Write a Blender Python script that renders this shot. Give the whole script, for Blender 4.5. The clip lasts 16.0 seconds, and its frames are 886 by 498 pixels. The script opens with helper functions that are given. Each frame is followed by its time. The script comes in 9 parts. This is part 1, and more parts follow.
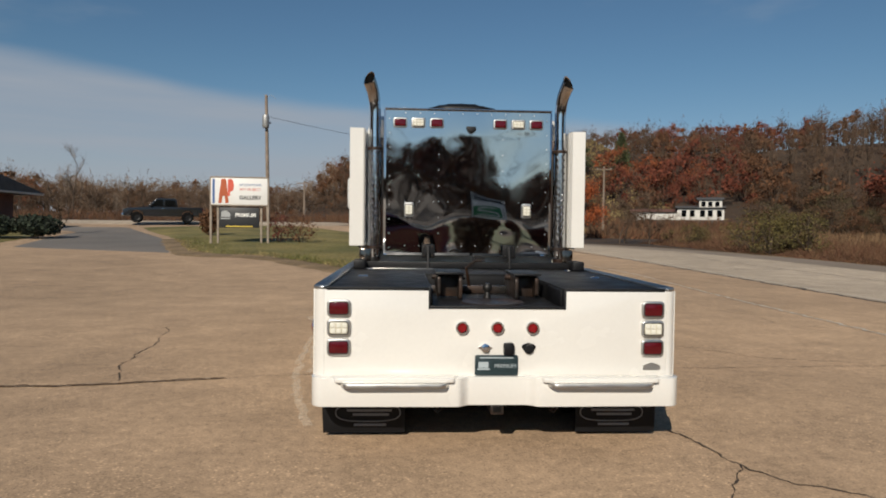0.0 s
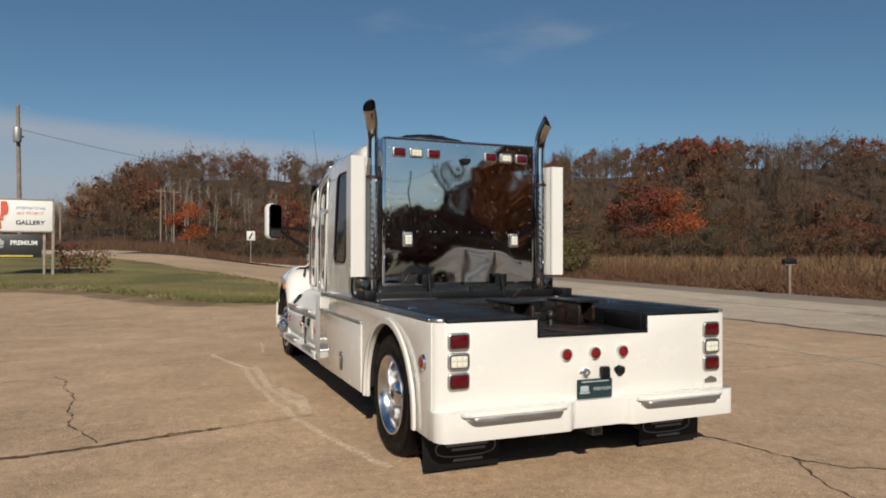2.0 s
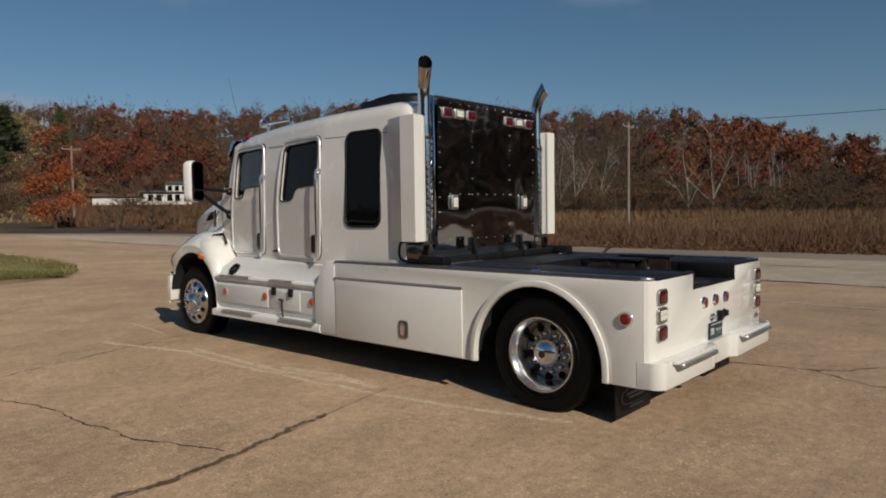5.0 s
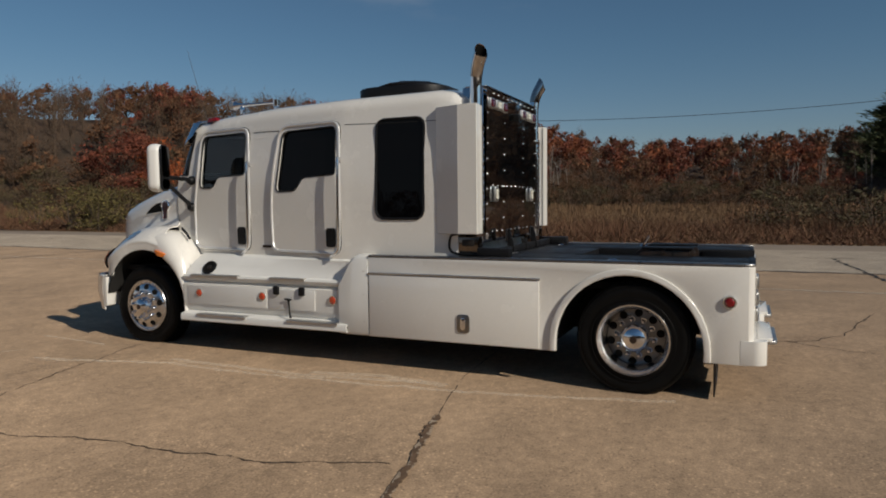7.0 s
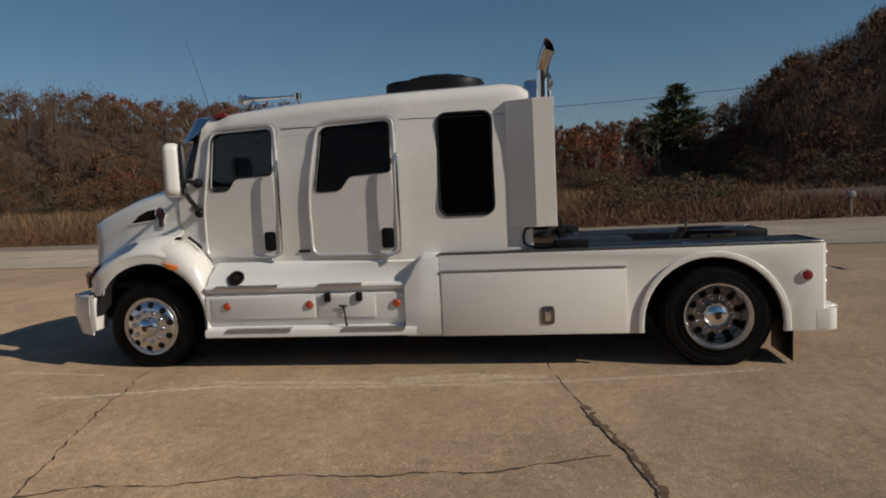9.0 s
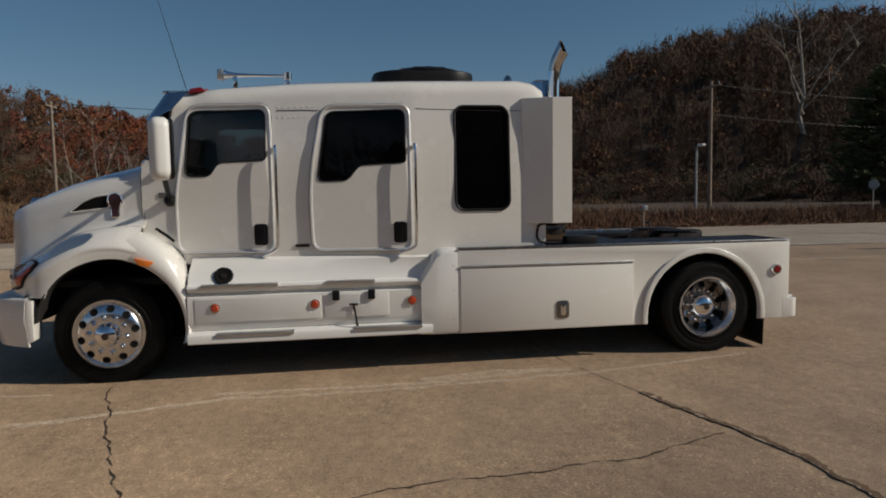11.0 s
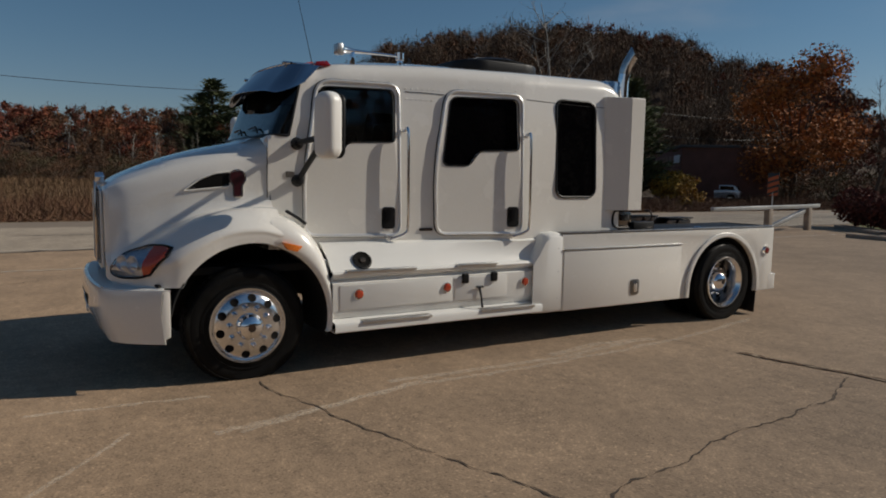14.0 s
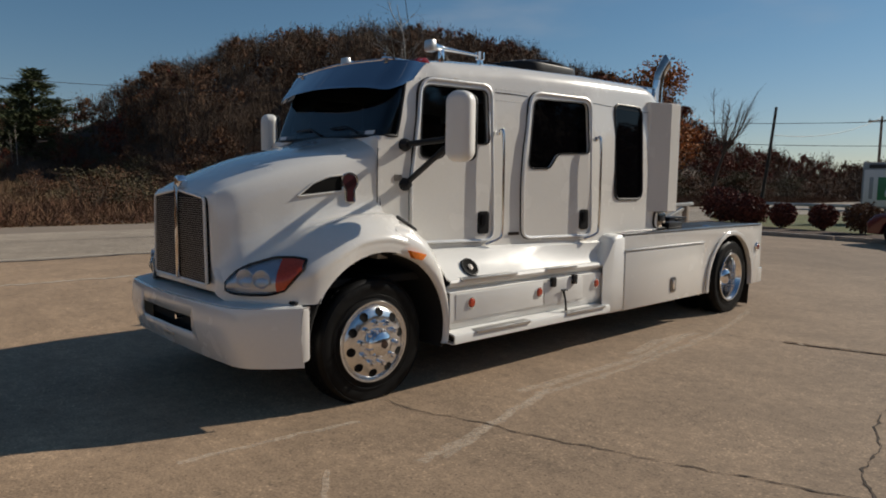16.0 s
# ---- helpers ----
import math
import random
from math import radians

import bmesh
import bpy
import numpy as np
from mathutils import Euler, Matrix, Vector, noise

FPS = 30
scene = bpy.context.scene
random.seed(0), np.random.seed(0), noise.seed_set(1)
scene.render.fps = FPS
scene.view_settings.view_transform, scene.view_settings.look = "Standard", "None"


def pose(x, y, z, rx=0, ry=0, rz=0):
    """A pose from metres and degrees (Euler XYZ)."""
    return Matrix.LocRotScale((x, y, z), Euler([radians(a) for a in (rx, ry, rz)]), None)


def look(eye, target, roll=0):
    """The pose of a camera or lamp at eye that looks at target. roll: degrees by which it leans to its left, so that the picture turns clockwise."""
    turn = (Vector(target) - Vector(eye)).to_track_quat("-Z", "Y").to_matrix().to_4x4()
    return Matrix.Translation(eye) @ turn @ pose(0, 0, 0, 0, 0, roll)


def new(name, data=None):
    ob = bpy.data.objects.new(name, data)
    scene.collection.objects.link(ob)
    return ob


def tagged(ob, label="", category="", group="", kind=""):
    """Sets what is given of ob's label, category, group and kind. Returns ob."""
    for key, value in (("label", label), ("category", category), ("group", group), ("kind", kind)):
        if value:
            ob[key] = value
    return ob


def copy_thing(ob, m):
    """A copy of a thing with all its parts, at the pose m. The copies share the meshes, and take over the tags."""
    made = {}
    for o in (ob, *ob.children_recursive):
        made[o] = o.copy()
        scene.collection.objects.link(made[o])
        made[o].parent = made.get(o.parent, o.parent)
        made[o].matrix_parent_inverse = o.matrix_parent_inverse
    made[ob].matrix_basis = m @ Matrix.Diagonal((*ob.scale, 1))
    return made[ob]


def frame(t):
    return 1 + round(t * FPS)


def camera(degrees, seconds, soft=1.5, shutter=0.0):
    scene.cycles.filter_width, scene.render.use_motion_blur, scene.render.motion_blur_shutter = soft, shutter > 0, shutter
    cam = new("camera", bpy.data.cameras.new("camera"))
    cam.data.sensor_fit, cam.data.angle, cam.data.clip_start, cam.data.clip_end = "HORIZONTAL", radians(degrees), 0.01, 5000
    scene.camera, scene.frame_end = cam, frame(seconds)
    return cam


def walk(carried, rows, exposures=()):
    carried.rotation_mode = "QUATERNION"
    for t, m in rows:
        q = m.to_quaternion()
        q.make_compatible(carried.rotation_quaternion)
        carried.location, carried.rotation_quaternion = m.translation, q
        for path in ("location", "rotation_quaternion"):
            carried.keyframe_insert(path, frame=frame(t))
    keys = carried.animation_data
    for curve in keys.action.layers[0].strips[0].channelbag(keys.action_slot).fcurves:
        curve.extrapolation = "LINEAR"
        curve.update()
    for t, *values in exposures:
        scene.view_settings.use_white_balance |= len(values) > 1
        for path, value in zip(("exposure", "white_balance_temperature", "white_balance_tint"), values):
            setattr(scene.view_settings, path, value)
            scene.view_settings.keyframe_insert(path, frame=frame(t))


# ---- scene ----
EXPO, SKY = 0.0, 0.059
cam = camera(66.0, 16.0, soft=1.9)
PATH = [
    (0, (0.014, 0.149, 1.502), (0.124, 2.145, 1.441), 0.7),
    (0.5, (-0.554, 0.218, 1.516), (-0.269, 2.197, 1.472), 0.8),
    (1, (-1.146, 0.298, 1.522), (-0.708, 2.249, 1.491), 0.6),
    (1.5, (-1.704, 0.377, 1.513), (-1.101, 2.284, 1.500), 0.4),
    (2, (-2.228, 0.602, 1.530), (-1.470, 2.453, 1.548), 0.1),
    (2.5, (-2.748, 0.906, 1.557), (-1.873, 2.704, 1.584), -0.7),
    (3, (-3.296, 1.102, 1.561), (-2.299, 2.836, 1.561), -1.2),
    (3.5, (-3.821, 1.446, 1.578), (-2.676, 3.086, 1.536), -1.7),
    (4, (-4.272, 1.809, 1.574), (-3.011, 3.358, 1.492), -1.7),
    (6.5, (-6.123, 4.249, 1.645), (-4.352, 5.172, 1.534), -0.2),
    (7, (-6.346, 4.814, 1.608), (-4.523, 5.625, 1.472), -0.6),
    (7.5, (-6.591, 5.416, 1.573), (-4.729, 6.120, 1.391), -1.3),
    (8, (-6.782, 6.016, 1.631), (-4.881, 6.604, 1.423), -2.5),
    (8.5, (-6.887, 6.543, 1.671), (-4.951, 7.014, 1.490), -2.7),
    (9, (-6.935, 7.123, 1.683), (-4.967, 7.434, 1.516), -2.8),
    (11.5, (-6.700, 9.874, 1.605), (-4.754, 9.451, 1.428), -0.8),
    (12, (-6.618, 10.413, 1.652), (-4.686, 9.936, 1.454), -1.2),
    (12.5, (-6.455, 11.050, 1.679), (-4.542, 10.505, 1.476), -1.5),
    (13, (-6.350, 11.596, 1.682), (-4.466, 10.954, 1.482), -0.8),
    (13.5, (-6.146, 12.169, 1.605), (-4.334, 11.343, 1.422), 0.3),
    (14, (-5.850, 12.619, 1.614), (-4.132, 11.615, 1.411), 0.9),
    (14.5, (-5.536, 13.093, 1.584), (-3.910, 11.949, 1.366), 1.0),
    (15, (-5.156, 13.542, 1.582), (-3.603, 12.305, 1.341), 0.7),
    (15.5, (-4.781, 13.922, 1.595), (-3.277, 12.624, 1.365), 0.6),
    (16, (-4.403, 14.255, 1.609), (-2.949, 12.896, 1.413), 0.8),
]
walk(cam, [(t, look(eye, target, roll)) for t, eye, target, roll in PATH],
     exposures=[(0.0, EXPO - 0.06), (1.0, EXPO - 0.05), (2.0, EXPO + 0.0), (2.5, EXPO - 0.25), (4.0, EXPO - 0.30), (8.0, EXPO - 0.33), (12.0, EXPO - 0.36), (14.5, EXPO - 0.36), (15.0, EXPO - 0.28), (15.5, EXPO - 0.08), (16.0, EXPO - 0.02)])

# ---- light: low autumn sun behind the truck, clear sky with thin cloud near the horizon ----
SUN_ELEV, SUN_AZ = 32.0, 199.0          # the sun stands at this azimuth, clockwise from +y
sun_dir = Vector((math.sin(radians(SUN_AZ)) * math.cos(radians(SUN_ELEV)),
                  math.cos(radians(SUN_AZ)) * math.cos(radians(SUN_ELEV)), math.sin(radians(SUN_ELEV))))
sun_data = bpy.data.lights.new("sun", "SUN")
sun_data.energy, sun_data.angle, sun_data.color = 4.2, radians(0.55), (1.0, 0.915, 0.79)
sun = new("sun", sun_data)
sun.matrix_world = look(sun_dir * 100, (0, 0, 0))

world = bpy.data.worlds.new("sky")
scene.world = world
world.use_nodes = True
wn, wl = world.node_tree.nodes, world.node_tree.links
wn.clear()
w_out, w_bg = wn.new("ShaderNodeOutputWorld"), wn.new("ShaderNodeBackground")
w_sky = wn.new("ShaderNodeTexSky")
w_sky.sky_type, w_sky.sun_disc = "NISHITA", False
w_sky.sun_elevation, w_sky.sun_rotation = radians(SUN_ELEV), radians(SUN_AZ)
w_sky.air_density, w_sky.dust_density, w_sky.ozone_density, w_sky.altitude = 1.0, 0.3, 1.3, 300
w_co = wn.new("ShaderNodeTexCoord")
w_sep = wn.new("ShaderNodeSeparateXYZ")
wl.new(w_co.outputs["Generated"], w_sep.inputs[0])


def w_math(op, a, b=0.0, clamp=False):
    n = wn.new("ShaderNodeMath")
    n.operation, n.use_clamp = op, clamp
    for k, v in enumerate((a, b)):
        if isinstance(v, (int, float)):
            n.inputs[k].default_value = v
        else:
            wl.new(v, n.inputs[k])
    return n.outputs[0]


def w_step(v, a, b):
    n = wn.new("ShaderNodeMapRange")
    n.interpolation_type = "SMOOTHSTEP"
    wl.new(v, n.inputs["Value"])
    n.inputs["From Min"].default_value, n.inputs["From Max"].default_value = a, b
    return n.outputs["Result"]


def w_noise(scale, detail, sx, sy, sz):
    mp = wn.new("ShaderNodeMapping")
    mp.inputs["Scale"].default_value = (sx, sy, sz)
    wl.new(w_co.outputs["Generated"], mp.inputs["Vector"])
    n = wn.new("ShaderNodeTexNoise")
    n.inputs["Scale"].default_value, n.inputs["Detail"].default_value = scale, detail
    wl.new(mp.outputs[0], n.inputs["Vector"])
    return n.outputs["Fac"]


# a bank of thin stratus low in the north-west, and a few high wisps
bank_edge = w_math("ADD", w_sep.outputs["Z"], w_math("MULTIPLY", w_math("SUBTRACT", w_noise(1.6, 4, 1, 1, 4), 0.5), 0.07))
bank_edge = w_math("ADD", bank_edge, w_math("MULTIPLY", w_sep.outputs["X"], 0.07))
bank = w_math("MULTIPLY", w_step(bank_edge, 0.186, 0.160), w_step(w_sep.outputs["X"], 0.56, 0.26))
bank = w_math("MULTIPLY", bank, w_step(w_sep.outputs["Y"], -0.2, 0.35))
bank = w_math("MULTIPLY", bank, w_math("ADD", w_math("MULTIPLY", w_noise(3.0, 6, 1, 1, 12), 0.8), 0.36), True)
wisp = w_math("MULTIPLY", w_step(w_noise(2.6, 7, 1, 1, 3.5), 0.58, 0.80), w_step(w_sep.outputs["Z"], 0.10, 0.30))
wisp = w_math("MULTIPLY", wisp, 0.5)
w_mix = wn.new("ShaderNodeMix")
w_mix.data_type = "RGBA"
wl.new(w_math("MAXIMUM", bank, wisp), w_mix.inputs[0])
tint = wn.new("ShaderNodeMix")
tint.data_type, tint.blend_type = "RGBA", "MULTIPLY"
tint.inputs[0].default_value = 1.0
rim = wn.new("ShaderNodeMix")
rim.data_type = "RGBA"
rim.inputs["A"].default_value, rim.inputs["B"].default_value = (0.86, 0.91, 1.04, 1), (0.715, 0.945, 1.05, 1)
wl.new(w_step(w_sep.outputs["Z"], 0.0, 0.24), rim.inputs[0])
wl.new(rim.outputs["Result"], tint.inputs["B"])
wl.new(w_sky.outputs[0], tint.inputs["A"])
wl.new(tint.outputs["Result"], w_mix.inputs["A"])
w_mix.inputs["B"].default_value = (5.9, 6.5, 7.4, 1)
wl.new(w_mix.outputs["Result"], w_bg.inputs["Color"])
w_bg.inputs["Strength"].default_value = SKY
wl.new(w_bg.outputs[0], w_out.inputs[0])


# ---- materials ----
def material(name, colour, rough=0.5, metal=0.0, vary=0.0, scale=3.0, fine=0.0, fine_scale=60.0, bump=0.0, bump_scale=80.0,
             coat=0.0, tint=None, rough_vary=0.0, emit=0.0, alpha=1.0, transmission=0.0, random_tone=0.0, island=0.0, spec=0.5):
    """A procedural surface: colour with broad and fine variation, relief and uneven gloss."""
    m = bpy.data.materials.new(name)
    m.use_nodes = True
    nt, n = m.node_tree, m.node_tree.nodes
    b = n["Principled BSDF"]
    b.inputs["Roughness"].default_value, b.inputs["Metallic"].default_value = rough, metal
    b.inputs["Coat Weight"].default_value, b.inputs["Coat Roughness"].default_value = coat, 0.05
    b.inputs["Transmission Weight"].default_value = transmission
    b.inputs["Specular IOR Level"].default_value = spec
    b.inputs["Base Color"].default_value = (*colour, 1)
    if emit:
        b.inputs["Emission Color"].default_value, b.inputs["Emission Strength"].default_value = (*colour, 1), emit
    co = n.new("ShaderNodeTexCoord")
    last = None

    def layer(fac, lo, hi, prev):
        mx = n.new("ShaderNodeMix")
        mx.data_type, mx.blend_type = "RGBA", "MULTIPLY"
        mx.inputs[0].default_value = 1.0
        rp = n.new("ShaderNodeMapRange")
        nt.links.new(fac, rp.inputs["Value"])
        rp.inputs["From Min"].default_value, rp.inputs["From Max"].default_value = 0.25, 0.75
        rp.inputs["To Min"].default_value, rp.inputs["To Max"].default_value = lo, hi
        if prev is None:
            mx.inputs["A"].default_value = (*colour, 1)
        else:
            nt.links.new(prev, mx.inputs["A"])
        nt.links.new(rp.outputs[0], mx.inputs["B"])
        return mx.outputs["Result"]

    def noise_fac(sc, detail=5.0):
        t = n.new("ShaderNodeTexNoise")
        t.inputs["Scale"].default_value, t.inputs["Detail"].default_value = sc, detail
        nt.links.new(co.outputs["Object"], t.inputs["Vector"])
        return t.outputs["Fac"]
    if tint is not None:
        mx = n.new("ShaderNodeMix")
        mx.data_type = "RGBA"
        rp = n.new("ShaderNodeMapRange")
        nt.links.new(noise_fac(scale * 0.45, 6.0), rp.inputs["Value"])
        rp.inputs["From Min"].default_value, rp.inputs["From Max"].default_value = 0.38, 0.64
        nt.links.new(rp.outputs[0], mx.inputs[0])
        mx.inputs["A"].default_value, mx.inputs["B"].default_value = (*colour, 1), (*tint, 1)
        last = mx.outputs["Result"]
    if vary:
        last = layer(noise_fac(scale), 1 - vary, 1 + vary, last)
    if fine:
        last = layer(noise_fac(fine_scale, 3.0), 1 - fine, 1 + fine, last)
    if random_tone:
        oi = n.new("ShaderNodeObjectInfo")
        last = layer(oi.outputs["Random"], 1 - random_tone, 1 + random_tone, last)
    if island:
        ge = n.new("ShaderNodeNewGeometry")
        last = layer(ge.outputs["Random Per Island"], 1 - island, 1 + island, last)
    if last is not None:
        nt.links.new(last, b.inputs["Base Color"])
    if rough_vary:
        rp = n.new("ShaderNodeMapRange")
        nt.links.new(noise_fac(scale * 2.3), rp.inputs["Value"])
        rp.inputs["From Min"].default_value, rp.inputs["From Max"].default_value = 0.3, 0.7
        rp.inputs["To Min"].default_value, rp.inputs["To Max"].default_value = max(0.0, rough - rough_vary), rough + rough_vary
        nt.links.new(rp.outputs[0], b.inputs["Roughness"])
    if bump:
        bp = n.new("ShaderNodeBump")
        bp.inputs["Strength"].default_value, bp.inputs["Distance"].default_value = 1.0, bump
        nt.links.new(noise_fac(bump_scale, 4.0), bp.inputs["Height"])
        nt.links.new(bp.outputs[0], b.inputs["Normal"])
    return m


def concrete(name, pale, dark):
    """Old broom-finished concrete: broad stains, blotches, exposed grit and pits."""
    m = material(name, pale, 0.86, bump=0.0022, bump_scale=60)
    nt, n = m.node_tree, m.node_tree.nodes
    n["Principled BSDF"].inputs["Diffuse Roughness"].default_value = 0.4
    b, co = n["Principled BSDF"], n.new("ShaderNodeTexCoord")

    def noise_at(scale, detail, rough=0.5):
        t = n.new("ShaderNodeTexNoise")
        t.inputs["Scale"].default_value, t.inputs["Detail"].default_value, t.inputs["Roughness"].default_value = scale, detail, rough
        nt.links.new(co.outputs["Object"], t.inputs["Vector"])
        return t.outputs["Fac"]

    def ranged(v, a, b_, lo, hi):
        r = n.new("ShaderNodeMapRange")
        nt.links.new(v, r.inputs["Value"])
        for key, val in zip(("From Min", "From Max", "To Min", "To Max"), (a, b_, lo, hi)):
            r.inputs[key].default_value = val
        return r.outputs[0]

    def mixed(kind, fac, a, b_):
        x = n.new("ShaderNodeMix")
        x.data_type, x.blend_type = "RGBA", kind
        for k, v in ((0, fac), ("A", a), ("B", b_)):
            if isinstance(v, float):
                x.inputs[k].default_value = v
            elif isinstance(v, tuple):
                x.inputs[k].default_value = (*v, 1)
            else:
                nt.links.new(v, x.inputs[k])
        return x.outputs["Result"]
    c = mixed("MIX", ranged(noise_at(0.16, 7, 0.6), 0.40, 0.64, 0.0, 1.0), pale, dark)
    c = mixed("MULTIPLY", 1.0, c, ranged(noise_at(1.3, 6, 0.65), 0.3, 0.7, 0.76, 1.19))
    c = mixed("MULTIPLY", 1.0, c, ranged(noise_at(11.0, 5, 0.7), 0.3, 0.7, 0.76, 1.22))
    c = mixed("MULTIPLY", 1.0, c, ranged(noise_at(62.0, 3, 0.75), 0.3, 0.7, 0.64, 1.32))
    vo = n.new("ShaderNodeTexVoronoi")
    vo.inputs["Scale"].default_value = 21.0
    nt.links.new(co.outputs["Object"], vo.inputs["Vector"])
    c = mixed("MULTIPLY", 1.0, c, ranged(vo.outputs["Distance"], 0.08, 0.24, 0.60, 1.0))
    pale_chip = n.new("ShaderNodeTexVoronoi")
    pale_chip.inputs["Scale"].default_value = 30.0
    nt.links.new(co.outputs["Object"], pale_chip.inputs["Vector"])
    c = mixed("MULTIPLY", ranged(noise_at(0.9, 4, 0.6), 0.42, 0.60, 0.25, 1.0), c, ranged(pale_chip.outputs["Distance"], 0.16, 0.32, 1.58, 0.95))
    nt.links.new(c, b.inputs["Base Color"])
    return m


WHITE = material("white_paint", (0.80, 0.776, 0.722), 0.24, coat=1.0, vary=0.025, scale=1.5, fine=0.015, fine_scale=40, rough_vary=0.06)
WHITE_FLAT = material("white_fibreglass", (0.78, 0.77, 0.73), 0.45, coat=0.08, vary=0.03, scale=2.0, rough_vary=0.08)
CREAM_TRIM = material("cream_rubber_trim", (0.55, 0.53, 0.49), 0.45, vary=0.05)
BLACK = material("black_plastic", (0.008, 0.008, 0.009), 0.46, vary=0.25, scale=6, bump=0.0004, bump_scale=500, spec=0.28)
BLACK_MATT = material("black_underbody", (0.012, 0.011, 0.010), 0.85, vary=0.3, scale=4)
DECK = material("black_rubber_deck_coating", (0.010, 0.010, 0.011), 0.50, spec=0.22, vary=0.25, scale=2.5, fine=0.2, fine_scale=160, bump=0.0012, bump_scale=260, rough_vary=0.12)
TYRE = material("tyre_rubber", (0.0045, 0.0045, 0.0045), 0.5, vary=0.25, scale=7, bump=0.0005, bump_scale=300, rough_vary=0.12, spec=0.16)
CHROME = material("chrome", (0.86, 0.86, 0.87), 0.05, 1.0, vary=0.03, scale=5, rough_vary=0.03)
POLISHED = material("polished_aluminium", (0.80, 0.80, 0.80), 0.20, 1.0, vary=0.05, scale=9, fine=0.03, fine_scale=90, rough_vary=0.07)
STAINLESS = material("mirror_stainless_sheet", (0.66, 0.67, 0.69), 0.03, 1.0, vary=0.04, scale=2.2, rough_vary=0.015)
ALU = material("brushed_aluminium", (0.62, 0.61, 0.59), 0.38, 1.0, vary=0.10, scale=8, fine=0.06, fine_scale=120, rough_vary=0.1)
BRIGHT_TRIM = material("bright_door_trim", (0.78, 0.77, 0.75), 0.36, 0.55, vary=0.06, scale=8, rough_vary=0.08)
STEEL = material("dark_greasy_steel", (0.022, 0.021, 0.020), 0.42, 0.4, vary=0.35, scale=9, tint=(0.055, 0.030, 0.019), rough_vary=0.15)
HEATED = material("heat_blued_chrome", (0.74, 0.71, 0.68), 0.10, 1.0, vary=0.15, scale=8, tint=(0.52, 0.43, 0.36), rough_vary=0.08)
SMOKED = material("smoked_chrome", (0.20, 0.165, 0.135), 0.16, 1.0, vary=0.2, scale=9, rough_vary=0.08)
# soot in the stacks; elsewhere black painted for the dark of openings
SOOT_AND_HOLE = material("soot_and_hole_black", (0.006, 0.0055, 0.005), 0.9, vary=0.3, spec=0.2)
GLASS = material("tinted_glass", (0.30, 0.33, 0.33), 0.0, transmission=1.0)
GLASS_FRONT = material("windscreen_glass", (0.10, 0.115, 0.12), 0.0, transmission=1.0)
# blue-grey tint puts the sky's reflection into the visor's colour
VISOR_MIRROR = material("sky_tinted_visor", (0.40, 0.43, 0.48), 0.04, 1.0, vary=0.05, scale=3, rough_vary=0.02)
MIRROR_DIM = material("mirror_glass", (0.14, 0.145, 0.155), 0.02, 1.0, vary=0.03)
LAMP_SILVER = material("satin_silver_reflector", (0.74, 0.75, 0.77), 0.30, 0.55, vary=0.1, scale=20)
# dull metal parts, and the shaded disc inside the deep rims
DULL_AND_SHADE_ALU = material("dull_and_shade_aluminium", (0.26, 0.25, 0.24), 0.34, 1.0, vary=0.12, scale=10, rough_vary=0.1)
GLASS_DARK = material("privacy_glass", (0.002, 0.002, 0.0025), 0.02, vary=0.05, spec=0.14)
CLEAR = material("clear_lens", (0.9, 0.92, 0.95), 0.02, transmission=1.0)
CLEAR_LED = material("white_led_chip", (0.78, 0.76, 0.66), 0.12, coat=0.3, vary=0.1, scale=80)
RED_LENS = material("red_lens", (0.095, 0.003, 0.006), 0.12, coat=0.4, vary=0.25, scale=40, bump=0.0006, bump_scale=240)
RED_BRIGHT = material("bright_red_lens", (0.23, 0.007, 0.010), 0.12, coat=0.4, vary=0.25, scale=60, bump=0.0006, bump_scale=300)
ORANGE_LENS = material("orange_marker_lens", (0.85, 0.22, 0.03), 0.15, coat=0.4, vary=0.2, scale=60)
AMBER = material("amber_lens", (0.45, 0.055, 0.020), 0.15, coat=0.4, vary=0.2, scale=60, bump=0.0005, bump_scale=300)
WHITE_LENS = material("white_led_lens", (0.62, 0.58, 0.46), 0.2, coat=0.3, vary=0.15, scale=50, bump=0.0008, bump_scale=200)
MAROON = material("maroon_enamel", (0.045, 0.006, 0.009), 0.3, coat=0.2, vary=0.15, scale=30)
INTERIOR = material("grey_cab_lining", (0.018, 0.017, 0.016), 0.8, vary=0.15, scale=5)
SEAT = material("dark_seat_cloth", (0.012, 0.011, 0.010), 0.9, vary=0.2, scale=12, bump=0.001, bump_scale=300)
CONCRETE = concrete("worn_concrete", (0.408, 0.281, 0.175), (0.311, 0.214, 0.133))
ROAD_CONC = concrete("road_concrete", (0.41, 0.335, 0.252), (0.33, 0.268, 0.20))
ASPHALT = material("old_asphalt", (0.245, 0.192, 0.142), 0.9, vary=0.15, scale=0.3, fine=0.18, fine_scale=40, tint=(0.265, 0.210, 0.160), bump=0.005, bump_scale=70)
DRIVE = material("grey_asphalt_drive", (0.165, 0.148, 0.130), 0.9, vary=0.15, scale=0.3, fine=0.18, fine_scale=40, tint=(0.20, 0.175, 0.150), bump=0.005, bump_scale=70)
CRACK = material("crack_dirt", (0.066, 0.046, 0.032), 0.95, vary=0.4, scale=7)
FILLER = material("grey_joint_filler", (0.340, 0.262, 0.186), 0.95, vary=0.25, scale=5, fine=0.25, fine_scale=40)
JOINT_DIRT = material("brown_joint_dirt", (0.125, 0.074, 0.041), 0.95, vary=0.45, scale=9)
SEALANT = material("tar_sealant", (0.025, 0.022, 0.020), 0.7, vary=0.3, scale=5)
